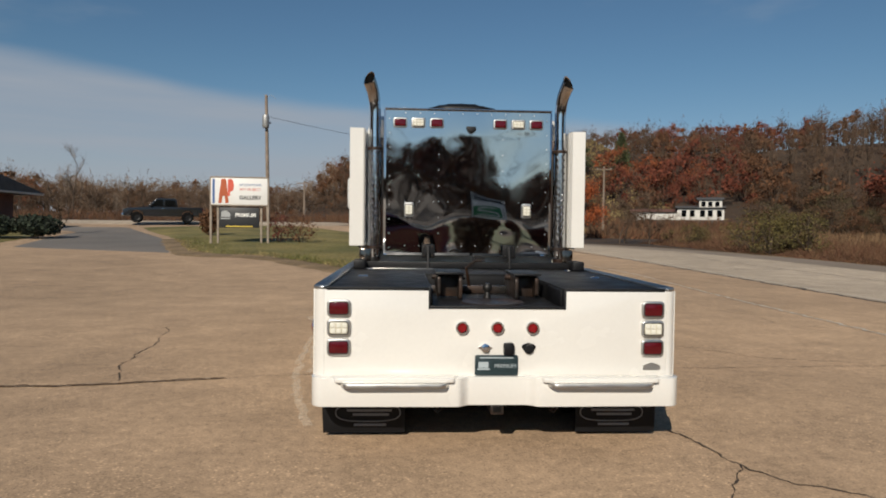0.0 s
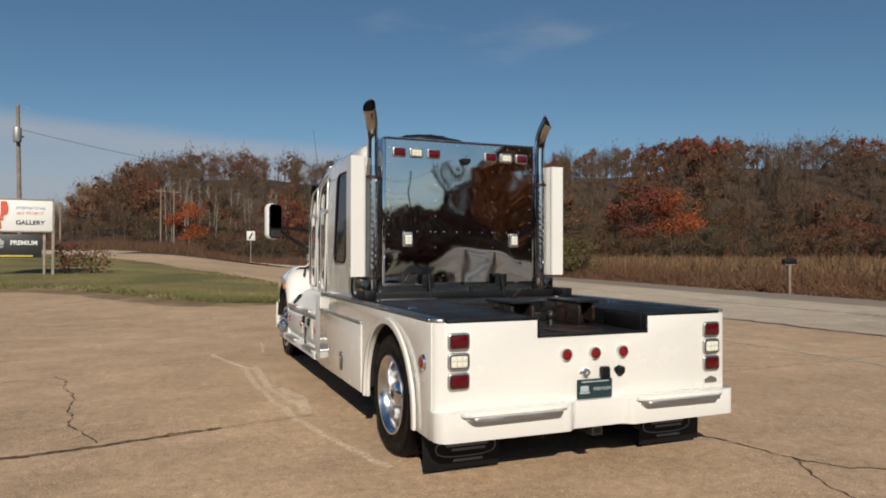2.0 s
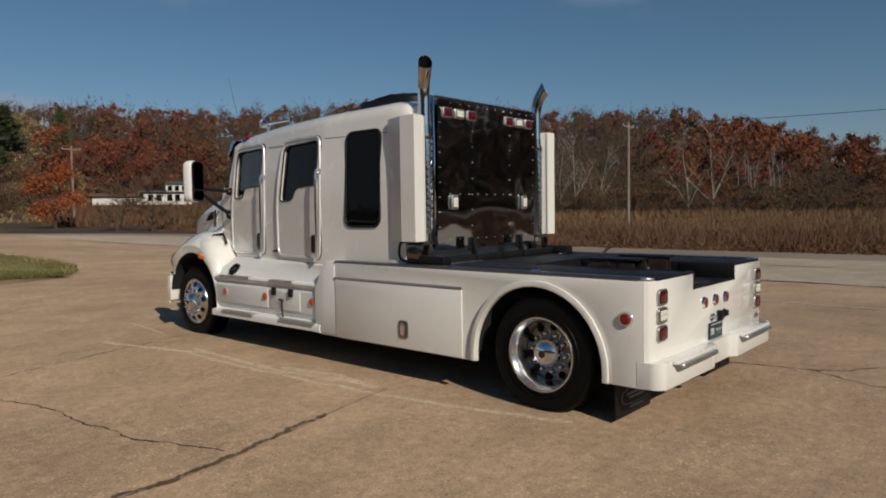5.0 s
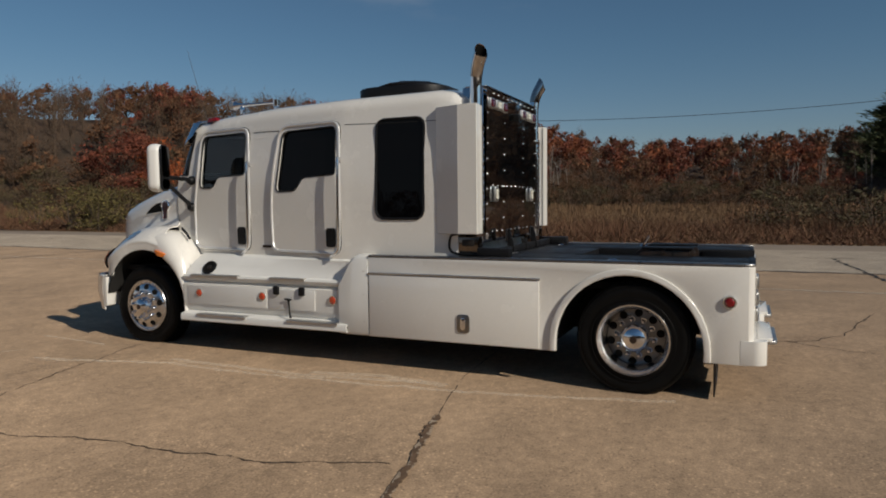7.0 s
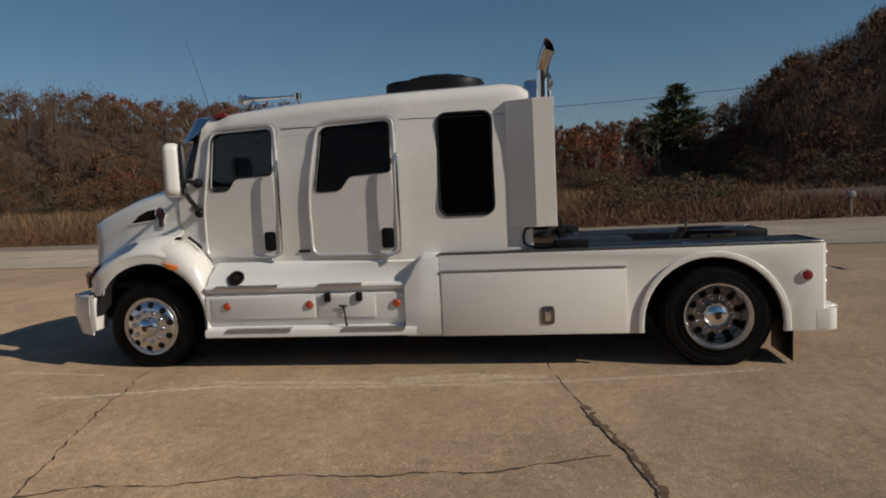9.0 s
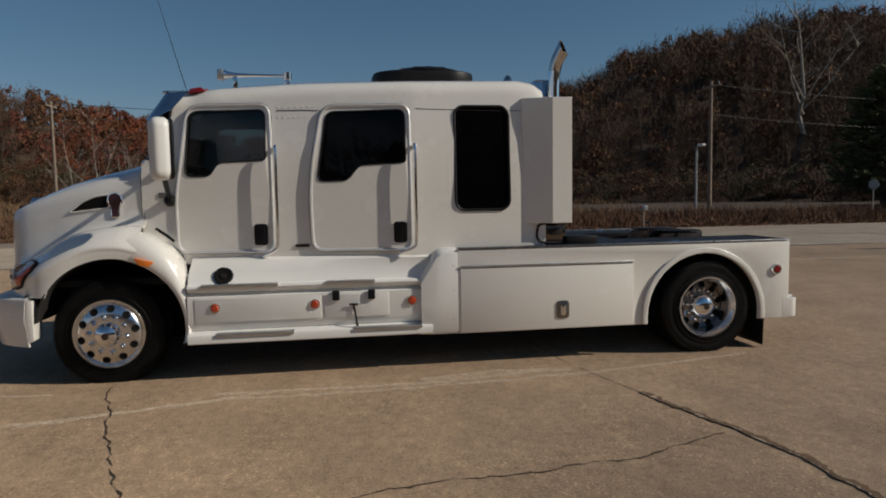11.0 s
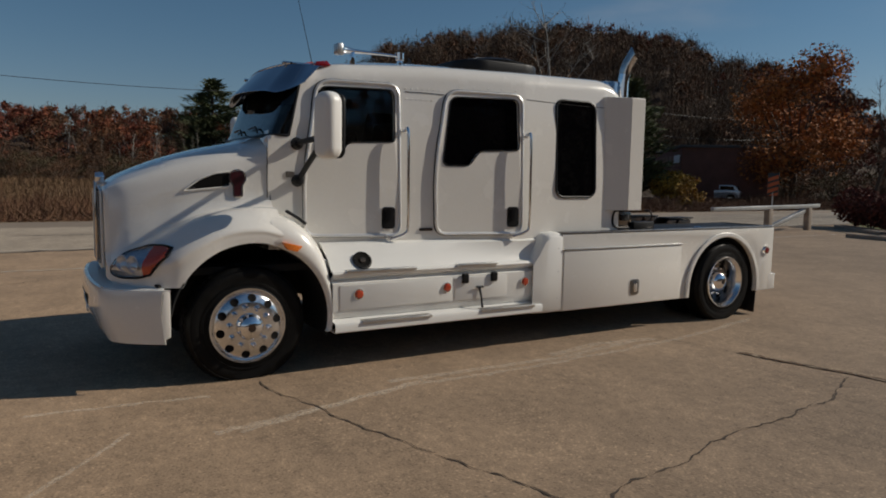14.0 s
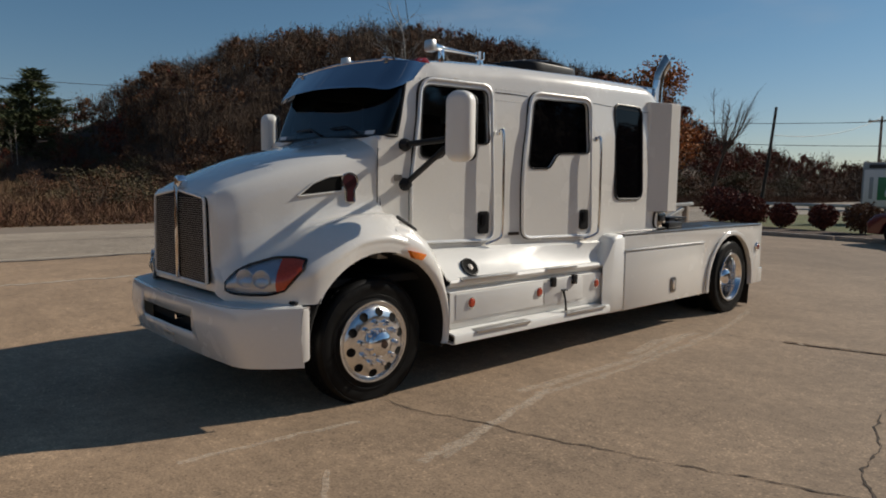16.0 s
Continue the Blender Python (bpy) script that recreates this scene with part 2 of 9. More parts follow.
PAINT_OLD = material("scraped_pale_scuff", (0.76, 0.62, 0.46), 0.8, vary=0.12, scale=6, fine=0.2, fine_scale=30)
PAINT_OLD.node_tree.nodes["Principled BSDF"].inputs["Diffuse Roughness"].default_value = 0.4
sc_n, sc_l = PAINT_OLD.node_tree.nodes, PAINT_OLD.node_tree.links
sc_co, sc_tex, sc_map = sc_n.new("ShaderNodeTexCoord"), sc_n.new("ShaderNodeTexNoise"), sc_n.new("ShaderNodeMapRange")
sc_tex.inputs["Scale"].default_value, sc_tex.inputs["Detail"].default_value, sc_tex.inputs["Roughness"].default_value = 14.0, 7.0, 0.75
sc_map.inputs["From Min"].default_value, sc_map.inputs["From Max"].default_value, sc_map.inputs["To Max"].default_value = 0.27, 0.74, 0.72
sc_l.new(sc_co.outputs["Object"], sc_tex.inputs["Vector"])
sc_l.new(sc_tex.outputs["Fac"], sc_map.inputs["Value"])
sc_l.new(sc_map.outputs[0], sc_n["Principled BSDF"].inputs["Alpha"])
ROAD_PAINT = material("white_road_paint", (0.53, 0.46, 0.37), 0.7, vary=0.12, scale=3, fine=0.2, fine_scale=25)
GRASS = material("mown_grass", (0.128, 0.118, 0.034), 0.9, vary=0.25, scale=0.6, fine=0.3, fine_scale=12, tint=(0.25, 0.195, 0.065), bump=0.03, bump_scale=14)
LAWN = material("green_lawn", (0.082, 0.096, 0.020), 0.9, vary=0.2, scale=0.5, fine=0.3, fine_scale=9, tint=(0.125, 0.112, 0.032), bump=0.03, bump_scale=14)
DRY = material("dead_grass_and_leaves", (0.265, 0.180, 0.098), 0.95, vary=0.3, scale=2.0, fine=0.35, fine_scale=14, tint=(0.16, 0.11, 0.055), bump=0.02, bump_scale=25)
LITTER = material("leaf_litter_ground", (0.070, 0.041, 0.023), 0.95, vary=0.3, scale=0.12, fine=0.35, fine_scale=2.2, tint=(0.048, 0.032, 0.019), bump=0.08, bump_scale=3)


# ---- building helpers ----
import collections
from mathutils.bvhtree import BVHTree

def part(name, bm, mat, parent=None, label="", smooth=40):
    """Links a bmesh as one mesh object under a thing or a part."""
    bmesh.ops.recalc_face_normals(bm, faces=bm.faces)
    me = bpy.data.meshes.new(name)
    bm.to_mesh(me)
    bm.free()
    ob = new(name, me)
    me.materials.append(mat)
    if smooth:
        me.shade_smooth()
        me.set_sharp_from_angle(angle=radians(smooth))
    if parent is not None:
        ob.parent = parent
    if label:
        ob["label"] = label
    return ob


def raw(name, verts, faces, mat, parent=None, smooth=False):
    me = bpy.data.meshes.new(name)
    me.from_pydata([tuple(v) for v in verts], [], [tuple(f) for f in faces])
    me.materials.append(mat)
    if smooth:
        me.shade_smooth()
    ob = new(name, me)
    if parent is not None:
        ob.parent = parent
    return ob


def thing(name, loc=(0, 0, 0), rz=0.0, label="", category="", group=""):
    e = new(name)
    e.empty_display_size = 0.2
    e.matrix_world = pose(*loc, 0, 0, rz)
    return tagged(e, label, category, group)


def put_in(dst, src, m=None):
    """Adds the geometry of bmesh src to dst, moved by m."""
    if m is not None:
        bmesh.ops.transform(src, matrix=m, verts=src.verts)
    me = bpy.data.meshes.new("tmp")
    src.to_mesh(me)
    src.free()
    dst.from_mesh(me)
    bpy.data.meshes.remove(me)
    return dst


def soften(bm, width, segments=2, angle=30):
    if width > 0:
        edges = [e for e in bm.edges if len(e.link_faces) == 2 and e.calc_face_angle(0) > radians(angle)]
        bmesh.ops.bevel(bm, geom=edges, offset=width, segments=segments, affect="EDGES", profile=0.5, clamp_overlap=True)
    return bm


def box(x0, x1, y0, y1, z0, z1, bevel=0.006, segments=2):
    bm = bmesh.new()
    bmesh.ops.create_cube(bm, size=1)
    for v in bm.verts:
        v.co = Vector(((x0 + x1) / 2 + v.co.x * abs(x1 - x0), (y0 + y1) / 2 + v.co.y * abs(y1 - y0), (z0 + z1) / 2 + v.co.z * abs(z1 - z0)))
    return soften(bm, min(bevel, 0.45 * min(abs(x1 - x0), abs(y1 - y0), abs(z1 - z0))), segments)


AXES = {"x": lambda u, v, w: (w, u, v), "y": lambda u, v, w: (u, w, v), "z": lambda u, v, w: (u, v, w)}


def prism(poly, axis, a, b, bevel=0.0, segments=2):
    """A polygon in the two other axes, drawn out along one axis from a to b."""
    bm = bmesh.new()
    f = AXES[axis]
    lo = [bm.verts.new(f(u, v, a)) for u, v in poly]
    hi = [bm.verts.new(f(u, v, b)) for u, v in poly]
    n = len(poly)
    bm.faces.new(lo[::-1])
    bm.faces.new(hi)
    for i in range(n):
        bm.faces.new((lo[i], lo[(i + 1) % n], hi[(i + 1) % n], hi[i]))
    bmesh.ops.recalc_face_normals(bm, faces=bm.faces)
    return soften(bm, bevel, segments, 35)


def round_rect(u0, u1, v0, v1, r, n=4):
    out = []
    for cu, cv, s in ((u1 - r, v1 - r, 0), (u0 + r, v1 - r, 90), (u0 + r, v0 + r, 180), (u1 - r, v0 + r, 270)):
        out += [(cu + r * math.cos(radians(s + 90 * k / n)), cv + r * math.sin(radians(s + 90 * k / n))) for k in range(n + 1)]
    return out


def round_poly(poly, r, n=4):
    """A polygon with its corners rounded; r may be one radius or one a corner."""
    out = []
    m = len(poly)
    for i, p in enumerate(poly):
        rr = r[i] if isinstance(r, (list, tuple)) else r
        p, a, b = Vector(p), Vector(poly[i - 1]), Vector(poly[(i + 1) % m])
        da, db = (a - p), (b - p)
        k = min(rr, 0.45 * da.length, 0.45 * db.length)
        s, e = p + da.normalized() * k, p + db.normalized() * k
        out += [tuple((1 - t) ** 2 * s + 2 * t * (1 - t) * p + t * t * e) for t in [j / n for j in range(n + 1)]]
    return out


def tube(points, radius, seg=10, closed=False, caps=True):
    """A round bar along points; radius may be one number or one a point."""
    bm = bmesh.new()
    pts = [Vector(p) for p in points]
    n = len(pts)
    rings = []
    up = None
    for i, p in enumerate(pts):
        if closed:
            d = (pts[(i + 1) % n] - pts[i - 1]).normalized()
        else:
            d = (pts[min(i + 1, n - 1)] - pts[max(i - 1, 0)]).normalized()
        if up is None:
            up = Vector((0, 0, 1)) if abs(d.z) < 0.9 else Vector((1, 0, 0))
        side = d.cross(up).normalized()
        up = side.cross(d).normalized()
        r = radius[i] if isinstance(radius, (list, tuple)) else radius
        rings.append([bm.verts.new(p + r * (math.cos(2 * math.pi * k / seg) * side + math.sin(2 * math.pi * k / seg) * up)) for k in range(seg)])
    for i in range(n if closed else n - 1):
        a, b = rings[i], rings[(i + 1) % n]
        for k in range(seg):
            bm.faces.new((a[k], a[(k + 1) % seg], b[(k + 1) % seg], b[k]))
    if caps and not closed:
        bm.faces.new(rings[0][::-1])
        bm.faces.new(rings[-1])
    return bm


def smooth_path(points, n=6):
    """Catmull-Rom points through the given ones."""
    p = [Vector(q) for q in points]
    p = [2 * p[0] - p[1]] + p + [2 * p[-1] - p[-2]]
    out = []
    for i in range(1, len(p) - 2):
        for k in range(n):
            t = k / n
            out.append(0.5 * ((2 * p[i]) + (p[i + 1] - p[i - 1]) * t + (2 * p[i - 1] - 5 * p[i] + 4 * p[i + 1] - p[i + 2]) * t * t
                              + (3 * p[i] - p[i - 1] - 3 * p[i + 1] + p[i + 2]) * t ** 3))
    return out + [p[-2]]


def lathe(profile, seg=32, axis="x", centre=(0, 0, 0), close=False):
    """A turned solid: profile of (radius, height along the axis)."""
    bm = bmesh.new()
    c = Vector(centre)
    f = {"x": lambda r, h, a: (h, r * math.cos(a), r * math.sin(a)), "y": lambda r, h, a: (r * math.cos(a), h, r * math.sin(a)),
         "z": lambda r, h, a: (r * math.cos(a), r * math.sin(a), h)}[axis]
    rings = []
    for r, h in profile:
        if r < 1e-6:
            rings.append([bm.verts.new(c + Vector(f(0, h, 0)))])
        else:
            rings.append([bm.verts.new(c + Vector(f(r, h, 2 * math.pi * k / seg))) for k in range(seg)])
    pairs = list(zip(rings, rings[1:])) + ([(rings[-1], rings[0])] if close else [])
    for a, b in pairs:
        for k in range(seg):
            if len(a) == 1 and len(b) == 1:
                continue
            if len(a) == 1:
                bm.faces.new((a[0], b[k], b[(k + 1) % seg]))
            elif len(b) == 1:
                bm.faces.new((a[k], a[(k + 1) % seg], b[0]))
            else:
                bm.faces.new((a[k], a[(k + 1) % seg], b[(k + 1) % seg], b[k]))
    return bm


def sheet(rows, thick=0.0, closed_u=False):
    """A skin over a grid of points, with thickness if given."""
    bm = bmesh.new()
    g = [[bm.verts.new(p) for p in row] for row in rows]
    for a, b in zip(g, g[1:]):
        m = len(a)
        for k in range(m if closed_u else m - 1):
            vs = (a[k], a[(k + 1) % m], b[(k + 1) % m], b[k])
            if len({v.co.to_tuple(6) for v in vs}) >= 3:
                try:
                    bm.faces.new(vs)
                except ValueError:
                    pass
    if thick:
        bmesh.ops.recalc_face_normals(bm, faces=bm.faces)
        bmesh.ops.solidify(bm, geom=bm.faces[:], thickness=thick)
    return bm


def mirrored(bm):
    """A copy of a bmesh reflected in x."""
    c = bm.copy()
    for v in c.verts:
        v.co.x = -v.co.x
    bmesh.ops.reverse_faces(c, faces=c.faces)
    return c


def cut(ob, cutters):
    """Takes the cutters' shapes out of a mesh object, once and for all."""
    for c in cutters:
        md = ob.modifiers.new("cut", "BOOLEAN")
        md.operation, md.object, md.solver = "DIFFERENCE", c, "EXACT"
    bpy.context.view_layer.update()
    me = bpy.data.meshes.new_from_object(ob.evaluated_get(bpy.context.evaluated_depsgraph_get()))
    ob.modifiers.clear()
    ob.data = me
    for c in cutters:
        bpy.data.objects.remove(c)
    return ob


def lerp_table(table, x):
    for (a, va), (b, vb) in zip(table, table[1:]):
        if x <= b:
            t = min(1.0, max(0.0, (x - a) / (b - a)))
            return va + (vb - va) * t
    return table[-1][1]


def soft_step(a, b, x):
    t = min(1.0, max(0.0, (x - a) / (b - a)))
    return t * t * (3 - 2 * t)


# ---- land: flat lot beside a road, rising gently ahead, wooded hills beyond ----
MID = (0.0, 8.0)
SKYLINE = [(-180, 7.6), (-177, 6.0), (-170, 5.2), (-160, 6.6), (-148, 9.0), (-125, 17.0), (-85, 17.0), (-62, 6.0), (-50, 4.4), (-31, 4.4), (-26, 4.0), (-17, 4.1), (-9, 3.8), (-7.5, 5.6), (-4, 7.4), (1, 8.9), (7, 9.2), (11, 8.8), (16, 8.6),
           (20, 9.1), (27, 8.9), (33, 9.3), (39, 9.6), (44, 10.1), (48, 9.5), (54, 9.3), (60, 8.7), (69, 8.5), (72, 7.8), (75, 7.0), (79, 5.9), (83, 5.4), (89, 5.4), (95, 5.8), (102, 5.4), (104, 6.4),
           (106, 7.4), (109, 9.6), (112, 10.2), (115, 12.2), (120, 13.1), (126, 13.8), (131, 13.8), (136, 12.9), (139, 12.8), (142, 10.7), (148, 9.6), (151, 8.4), (153, 6.2), (155, 4.8), (158, 3.7), (162, 3.1), (166, 2.4), (170, 4.6), (175, 6.4), (180, 7.6)]
WOOD_EDGE = [(-180, 46), (-150, 46), (-125, 38), (-85, 42), (-60, 80), (-40, 92), (-15, 98), (-7, 112), (2, 124), (20, 130), (36, 122), (52, 118), (66, 126), (78, 140), (94, 150), (104, 150), (107, 112),
             (112, 96), (125, 94), (138, 94), (146, 98), (154, 120), (165, 110), (170, 62), (180, 46)]


def lot_z(x, y):
    s = 0.040 - 0.030 * soft_step(-4, 9, x)
    d = min(max(0.0, y - 14), 90)
    return s * (d * d / (d + 4) if d > 0 else 0.0)


def polar(x, y):
    return math.degrees(math.atan2(x - MID[0], y - MID[1])), math.hypot(x - MID[0], y - MID[1])


def land_z(x, y):
    az, d = polar(x, y)
    d0 = lerp_table(WOOD_EDGE, az)
    dr = d0 + 80
    top = max(0.0, dr * math.tan(radians(lerp_table(SKYLINE, az))) - 9.0)
    base = lot_z(x, y)
    rise = soft_step(d0 - 8, dr, d)
    rise *= 1 - 0.7 * soft_step(18, 21.5, az) * (1 - soft_step(28, 31, az)) * (1 - soft_step(122, 140, d))
    bumps = noise.noise(Vector((x * 0.03, y * 0.03, 1.7))) * 1.2 * soft_step(d0 - 6, d0 + 25, d)
    knoll = 9.0 * math.exp(-((az - 15.4) / 3.0) ** 2) * soft_step(112, 158, d) * (1 - soft_step(172, 215, d))      # bare grassy knoll
    terrace = 2.5 * soft_step(16.5, 19, az) * (1 - soft_step(29, 32, az)) * soft_step(96, 108, d) * (1 - soft_step(135, 160, d))      # shelf under the hillside house
    return base * (1 - rise) + max(top, base) * rise + bumps + knoll + terrace


def ground_sheet():
    radii = [0.0] + [4 * 1.085 ** k for k in range(26)]
    while radii[-1] < 262:
        radii.append(radii[-1] + 4.5)
    radii += [300, 420, 700, 1300, 2600]
    steps = 288
    verts, faces = [(MID[0], MID[1], -0.06)], []
    for r in radii[1:]:
        for k in range(steps):
            a = 2 * math.pi * k / steps
            x, y = MID[0] + r * math.sin(a), MID[1] + r * math.cos(a)
            z = land_z(x, y) if r < 270 else land_z(MID[0] + 265 * math.sin(a), MID[1] + 265 * math.cos(a)) * max(0.0, 1 - (r - 265) / 600)
            verts.append((x, y, z - (0.06 if r < 270 else 0.5)))
    for k in range(steps):
        faces.append((0, 1 + (k + 1) % steps, 1 + k))
    for i in range(len(radii) - 2):
        for k in range(steps):
            a, b = 1 + i * steps, 1 + (i + 1) * steps
            faces.append((a + k, a + (k + 1) % steps, b + (k + 1) % steps, b + k))
    return tagged(raw("ground", verts, faces, LITTER, smooth=True), "brown leaf-littered ground rising to wooded hills", "ground", kind="structure")


ground = ground_sheet()
ROAD_FAR = [(-400, 20.3), (32, 20.3), (40, 19.6), (48, 17.6), (55, 14.6), (60, 11.0), (62, 4.0), (64, -6.0)]


def band(name, xa, xb, ys, nx, mat, lift=0.0, label="", category=""):
    """A paved strip between two edges given as functions of y, laid on the land."""
    verts, faces = [], []
    for y in ys:
        for k in range(nx + 1):
            x = xa(y) + (xb(y) - xa(y)) * k / nx
            verts.append((x, y, lot_z(x, y) + lift))
    for i in range(len(ys) - 1):
        for k in range(nx):
            a = i * (nx + 1) + k
            faces.append((a, a + 1, a + nx + 2, a + nx + 1))
    return tagged(raw(name, verts, faces, mat), label, category, kind="structure")


YS = [-400, -200, -100, -60] + [-40 + 2 * k for k in range(52)]
pavement = band("pavement", lambda y: -60, lambda y: 10.42, [y for y in YS if y <= 58], 36, CONCRETE, 0.0, "worn tan concrete parking lot with cracks and tyre marks", "pavement")
road = band("road", lambda y: min(10.42, lerp_table(ROAD_FAR, y) - 1), lambda y: lerp_table(ROAD_FAR, y) - 2.7, YS, 8, ROAD_CONC, 0.002, "pale concrete lane of a two-lane road", "road")
lane = band("road_lane", lambda y: lerp_table(ROAD_FAR, y) - 2.7, lambda y: lerp_table(ROAD_FAR, y), YS, 8, ASPHALT, -0.004, "grey asphalt lane of a two-lane road", "road")
verge = band("verge", lambda y: lerp_table(ROAD_FAR, y), lambda y: lerp_table(ROAD_FAR, y) + 1.2, YS, 2, DRY, -0.03, "strip of dry dirt and dead grass along the road", "verge")


def ribbon(name, pts, width, mat, parent, lift=0.004, ragged=0.5, gaps=0.0, seed=1, step=0.06, wander=0.0):
    """A narrow uneven strip along a line on the paving."""
    rng = random.Random(seed)
    path = []
    for (x0, y0), (x1, y1) in zip(pts, pts[1:]):
        n = max(1, int(math.hypot(x1 - x0, y1 - y0) / step))
        path += [(x0 + (x1 - x0) * k / n, y0 + (y1 - y0) * k / n) for k in range(n)]
    path.append(pts[-1])
    verts, faces = [], []
    for i, (x, y) in enumerate(path):
        a, b = path[max(0, i - 1)], path[min(len(path) - 1, i + 1)]
        dx, dy = b[0] - a[0], b[1] - a[1]
        d = math.hypot(dx, dy) or 1
        nx, ny = -dy / d, dx / d
        j = (noise.noise(Vector((i * 0.21, seed * 7.1, 0))) + 0.5 * noise.noise(Vector((i * 0.7, seed * 3.3, 4)))) * width * 1.6 * ragged + (rng.random() - 0.5) * width * 1.1 * ragged
        j += wander * (noise.noise(Vector((i * step * 1.9, seed * 2.3, 6))) + 0.6 * noise.noise(Vector((i * step * 6.5, seed * 4.1, 7))) + 0.35 * noise.noise(Vector((i * step * 15.0, seed * 6.1, 3))))
        w = width * (1 + ragged * (noise.noise(Vector((i * 0.35, seed * 1.9, 8))) * 1.6)) * (0.6 + 0.8 * rng.random() * ragged)
        w = max(w, width * 0.15)
        for s in (-0.5, 0.5):
            px, py = x + nx * (j + s * w), y + ny * (j + s * w)
            verts.append((px, py, lot_z(px, py) + lift))
    for i in range(len(path) - 1):
        if gaps and noise.noise(Vector((i * 0.13, seed * 5.7, 2))) > 1 - 2 * gaps:
            continue
        faces.append((2 * i, 2 * i + 1, 2 * i + 3, 2 * i + 2))
    return raw(name, verts, faces, mat, parent)


CRACKS = [
    ([(-6.5, 6.35), (-3.9, 6.56), (-3.2, 6.58), (-2.75, 6.66), (-2.0, 6.86)], 0.026, 0.6, 0.15),
    ([(-2.0, 6.86), (-1.1, 7.08), (-0.55, 7.17), (0.1, 7.22)], 0.017, 0.6, 0.3),
    ([(0.1, 7.22), (2.0, 7.35), (6.0, 7.6), (10.3, 7.9)], 0.025, 0.5, 0.1),
    ([(-2.72, 6.80), (-2.86, 7.15), (-2.98, 7.5), (-3.08, 8.2), (-3.12, 8.8), (-3.26, 9.45), (-3.31, 9.95), (-3.46, 10.34)], 0.022, 1.0, 0.05),
    ([(-0.55, 11.22), (-0.86, 11.17), (-1.49, 11.0), (-2.02, 10.83), (-2.72, 10.60), (-3.46, 10.31), (-4.05, 10.02)], 0.019, 0.9, 0.0),
    ([(2.03, 5.15), (2.18, 4.40), (2.34, 4.06), (2.73, 3.77), (4.6, 3.2)], 0.03, 0.9, 0.0),
    ([(2.18, 4.40), (1.86, 3.85), (1.7, 3.0)], 0.02, 1.0, 0.2),
    ([(3.4, 9.0), (4.3, 8.0), (5.2, 7.75)], 0.02, 1.0, 0.2),
    ([(5.5, 13.5), (6.3, 12.2), (6.1, 11.0), (7.2, 10.1)], 0.02, 1.0, 0.3),
    ([(-7.5, 14.2), (-5.6, 14.3), (-3.4, 14.6)], 0.03, 0.8, 0.3),
    ([(-4.6, 12.0), (-4.4, 12.05)], 0.03, 0.6, 0.0),
    ([(-12, 20.5), (-6, 19.2), (-2, 18.6), (3, 18.4), (10, 18.9)], 0.03, 0.6, 0.25),
    ([(1.0, -4.6), (5.0, -4.2), (10.3, -4.4)], 0.04, 0.5, 0.1),
    ([(-3, 1.5), (1.5, -1.2), (6.5, -1.7), (10.3, -1.4)], 0.02, 0.9, 0.3),
]
WIDE = [(-4.3, 6.54), (-3.7, 6.57), (-3.2, 6.58), (-2.75, 6.66), (-2.0, 6.86), (-1.75, 6.915)]
ribbon("joint_filler", WIDE, 0.072, FILLER, pavement, 0.0090, 0.15, 0.06, seed=31, step=0.04)
ribbon("joint_dirt", WIDE, 0.058, JOINT_DIRT, pavement, 0.0105, 0.38, 0.28, seed=35, step=0.02, wander=0.014)
for k, (line, wide, rag, gap) in enumerate(CRACKS):
    ribbon("crack", line, wide * 0.50, CRACK, pavement, 0.0030 + 0.0004 * k, rag, gap + 0.04, seed=k + 3, step=0.035, wander=0.036 if k > 2 else 0.014)
SCUFFS = [
    ([(-1.55, 11.75), (-1.40, 10.95), (-1.20, 10.2), (-1.23, 9.1), (-1.15, 7.9), (-1.10, 7.2), (-0.90, 6.1), (-0.71, 5.3)], 0.045, 0.9, 0.15),
    ([(-0.66, 12.8), (-0.70, 12.24), (-0.78, 11.62)], 0.03, 0.8, 0.15),
    ([(-1.60, 11.6), (-1.30, 10.6), (-1.08, 9.9)], 0.03, 0.8, 0.1),
    ([(-1.05, 10.3), (-1.10, 8.6), (-0.92, 7.4)], 0.06, 0.25, 0.36),
    ([(-0.98, 8.6), (-0.86, 7.9), (-0.95, 7.2)], 0.08, 0.25, 0.36),
    ([(-2.2, 12.9), (-1.3, 12.2)], 0.02, 0.9, 0.3),
]
for k, (line, wide, rag, gap) in enumerate(SCUFFS):
    ribbon("scuff_mark", line, wide * 2.3, PAINT_OLD, pavement, 0.0008 + 0.0003 * k, 0.3 * rag, gap * 0.45, seed=k + 40)
ribbon("lot_line", [(7.05, -10), (7.1, 9), (7.6, 22), (6.4, 36)], 0.08, ROAD_PAINT, pavement, 0.005, 0.5, 0.22, seed=61)
ribbon("edge_line", [(10.75, -150), (10.75, 30), (9.9, 44)], 0.11, ROAD_PAINT, road, 0.006, 0.25, 0.02, seed=62, step=0.3)
ribbon("seal_joint", [(10.42, -150), (10.42, 30), (9.6, 44)], 0.10, SEALANT, road, 0.008, 0.7, 0.05, seed=63, step=0.15)
ribbon("seal_joint", [(14.6, -150), (14.6, 34)], 0.05, SEALANT, road, 0.008, 0.7, 0.1, seed=64, step=0.3)
for k, y in enumerate((-22, -9.5, 2.4, 25)):
    ribbon("seal_joint", [(5.6, y - 0.3), (10.4, y), (14.6, y + 0.3)], 0.06, SEALANT, road, 0.009, 0.9, 0.1, seed=70 + k)


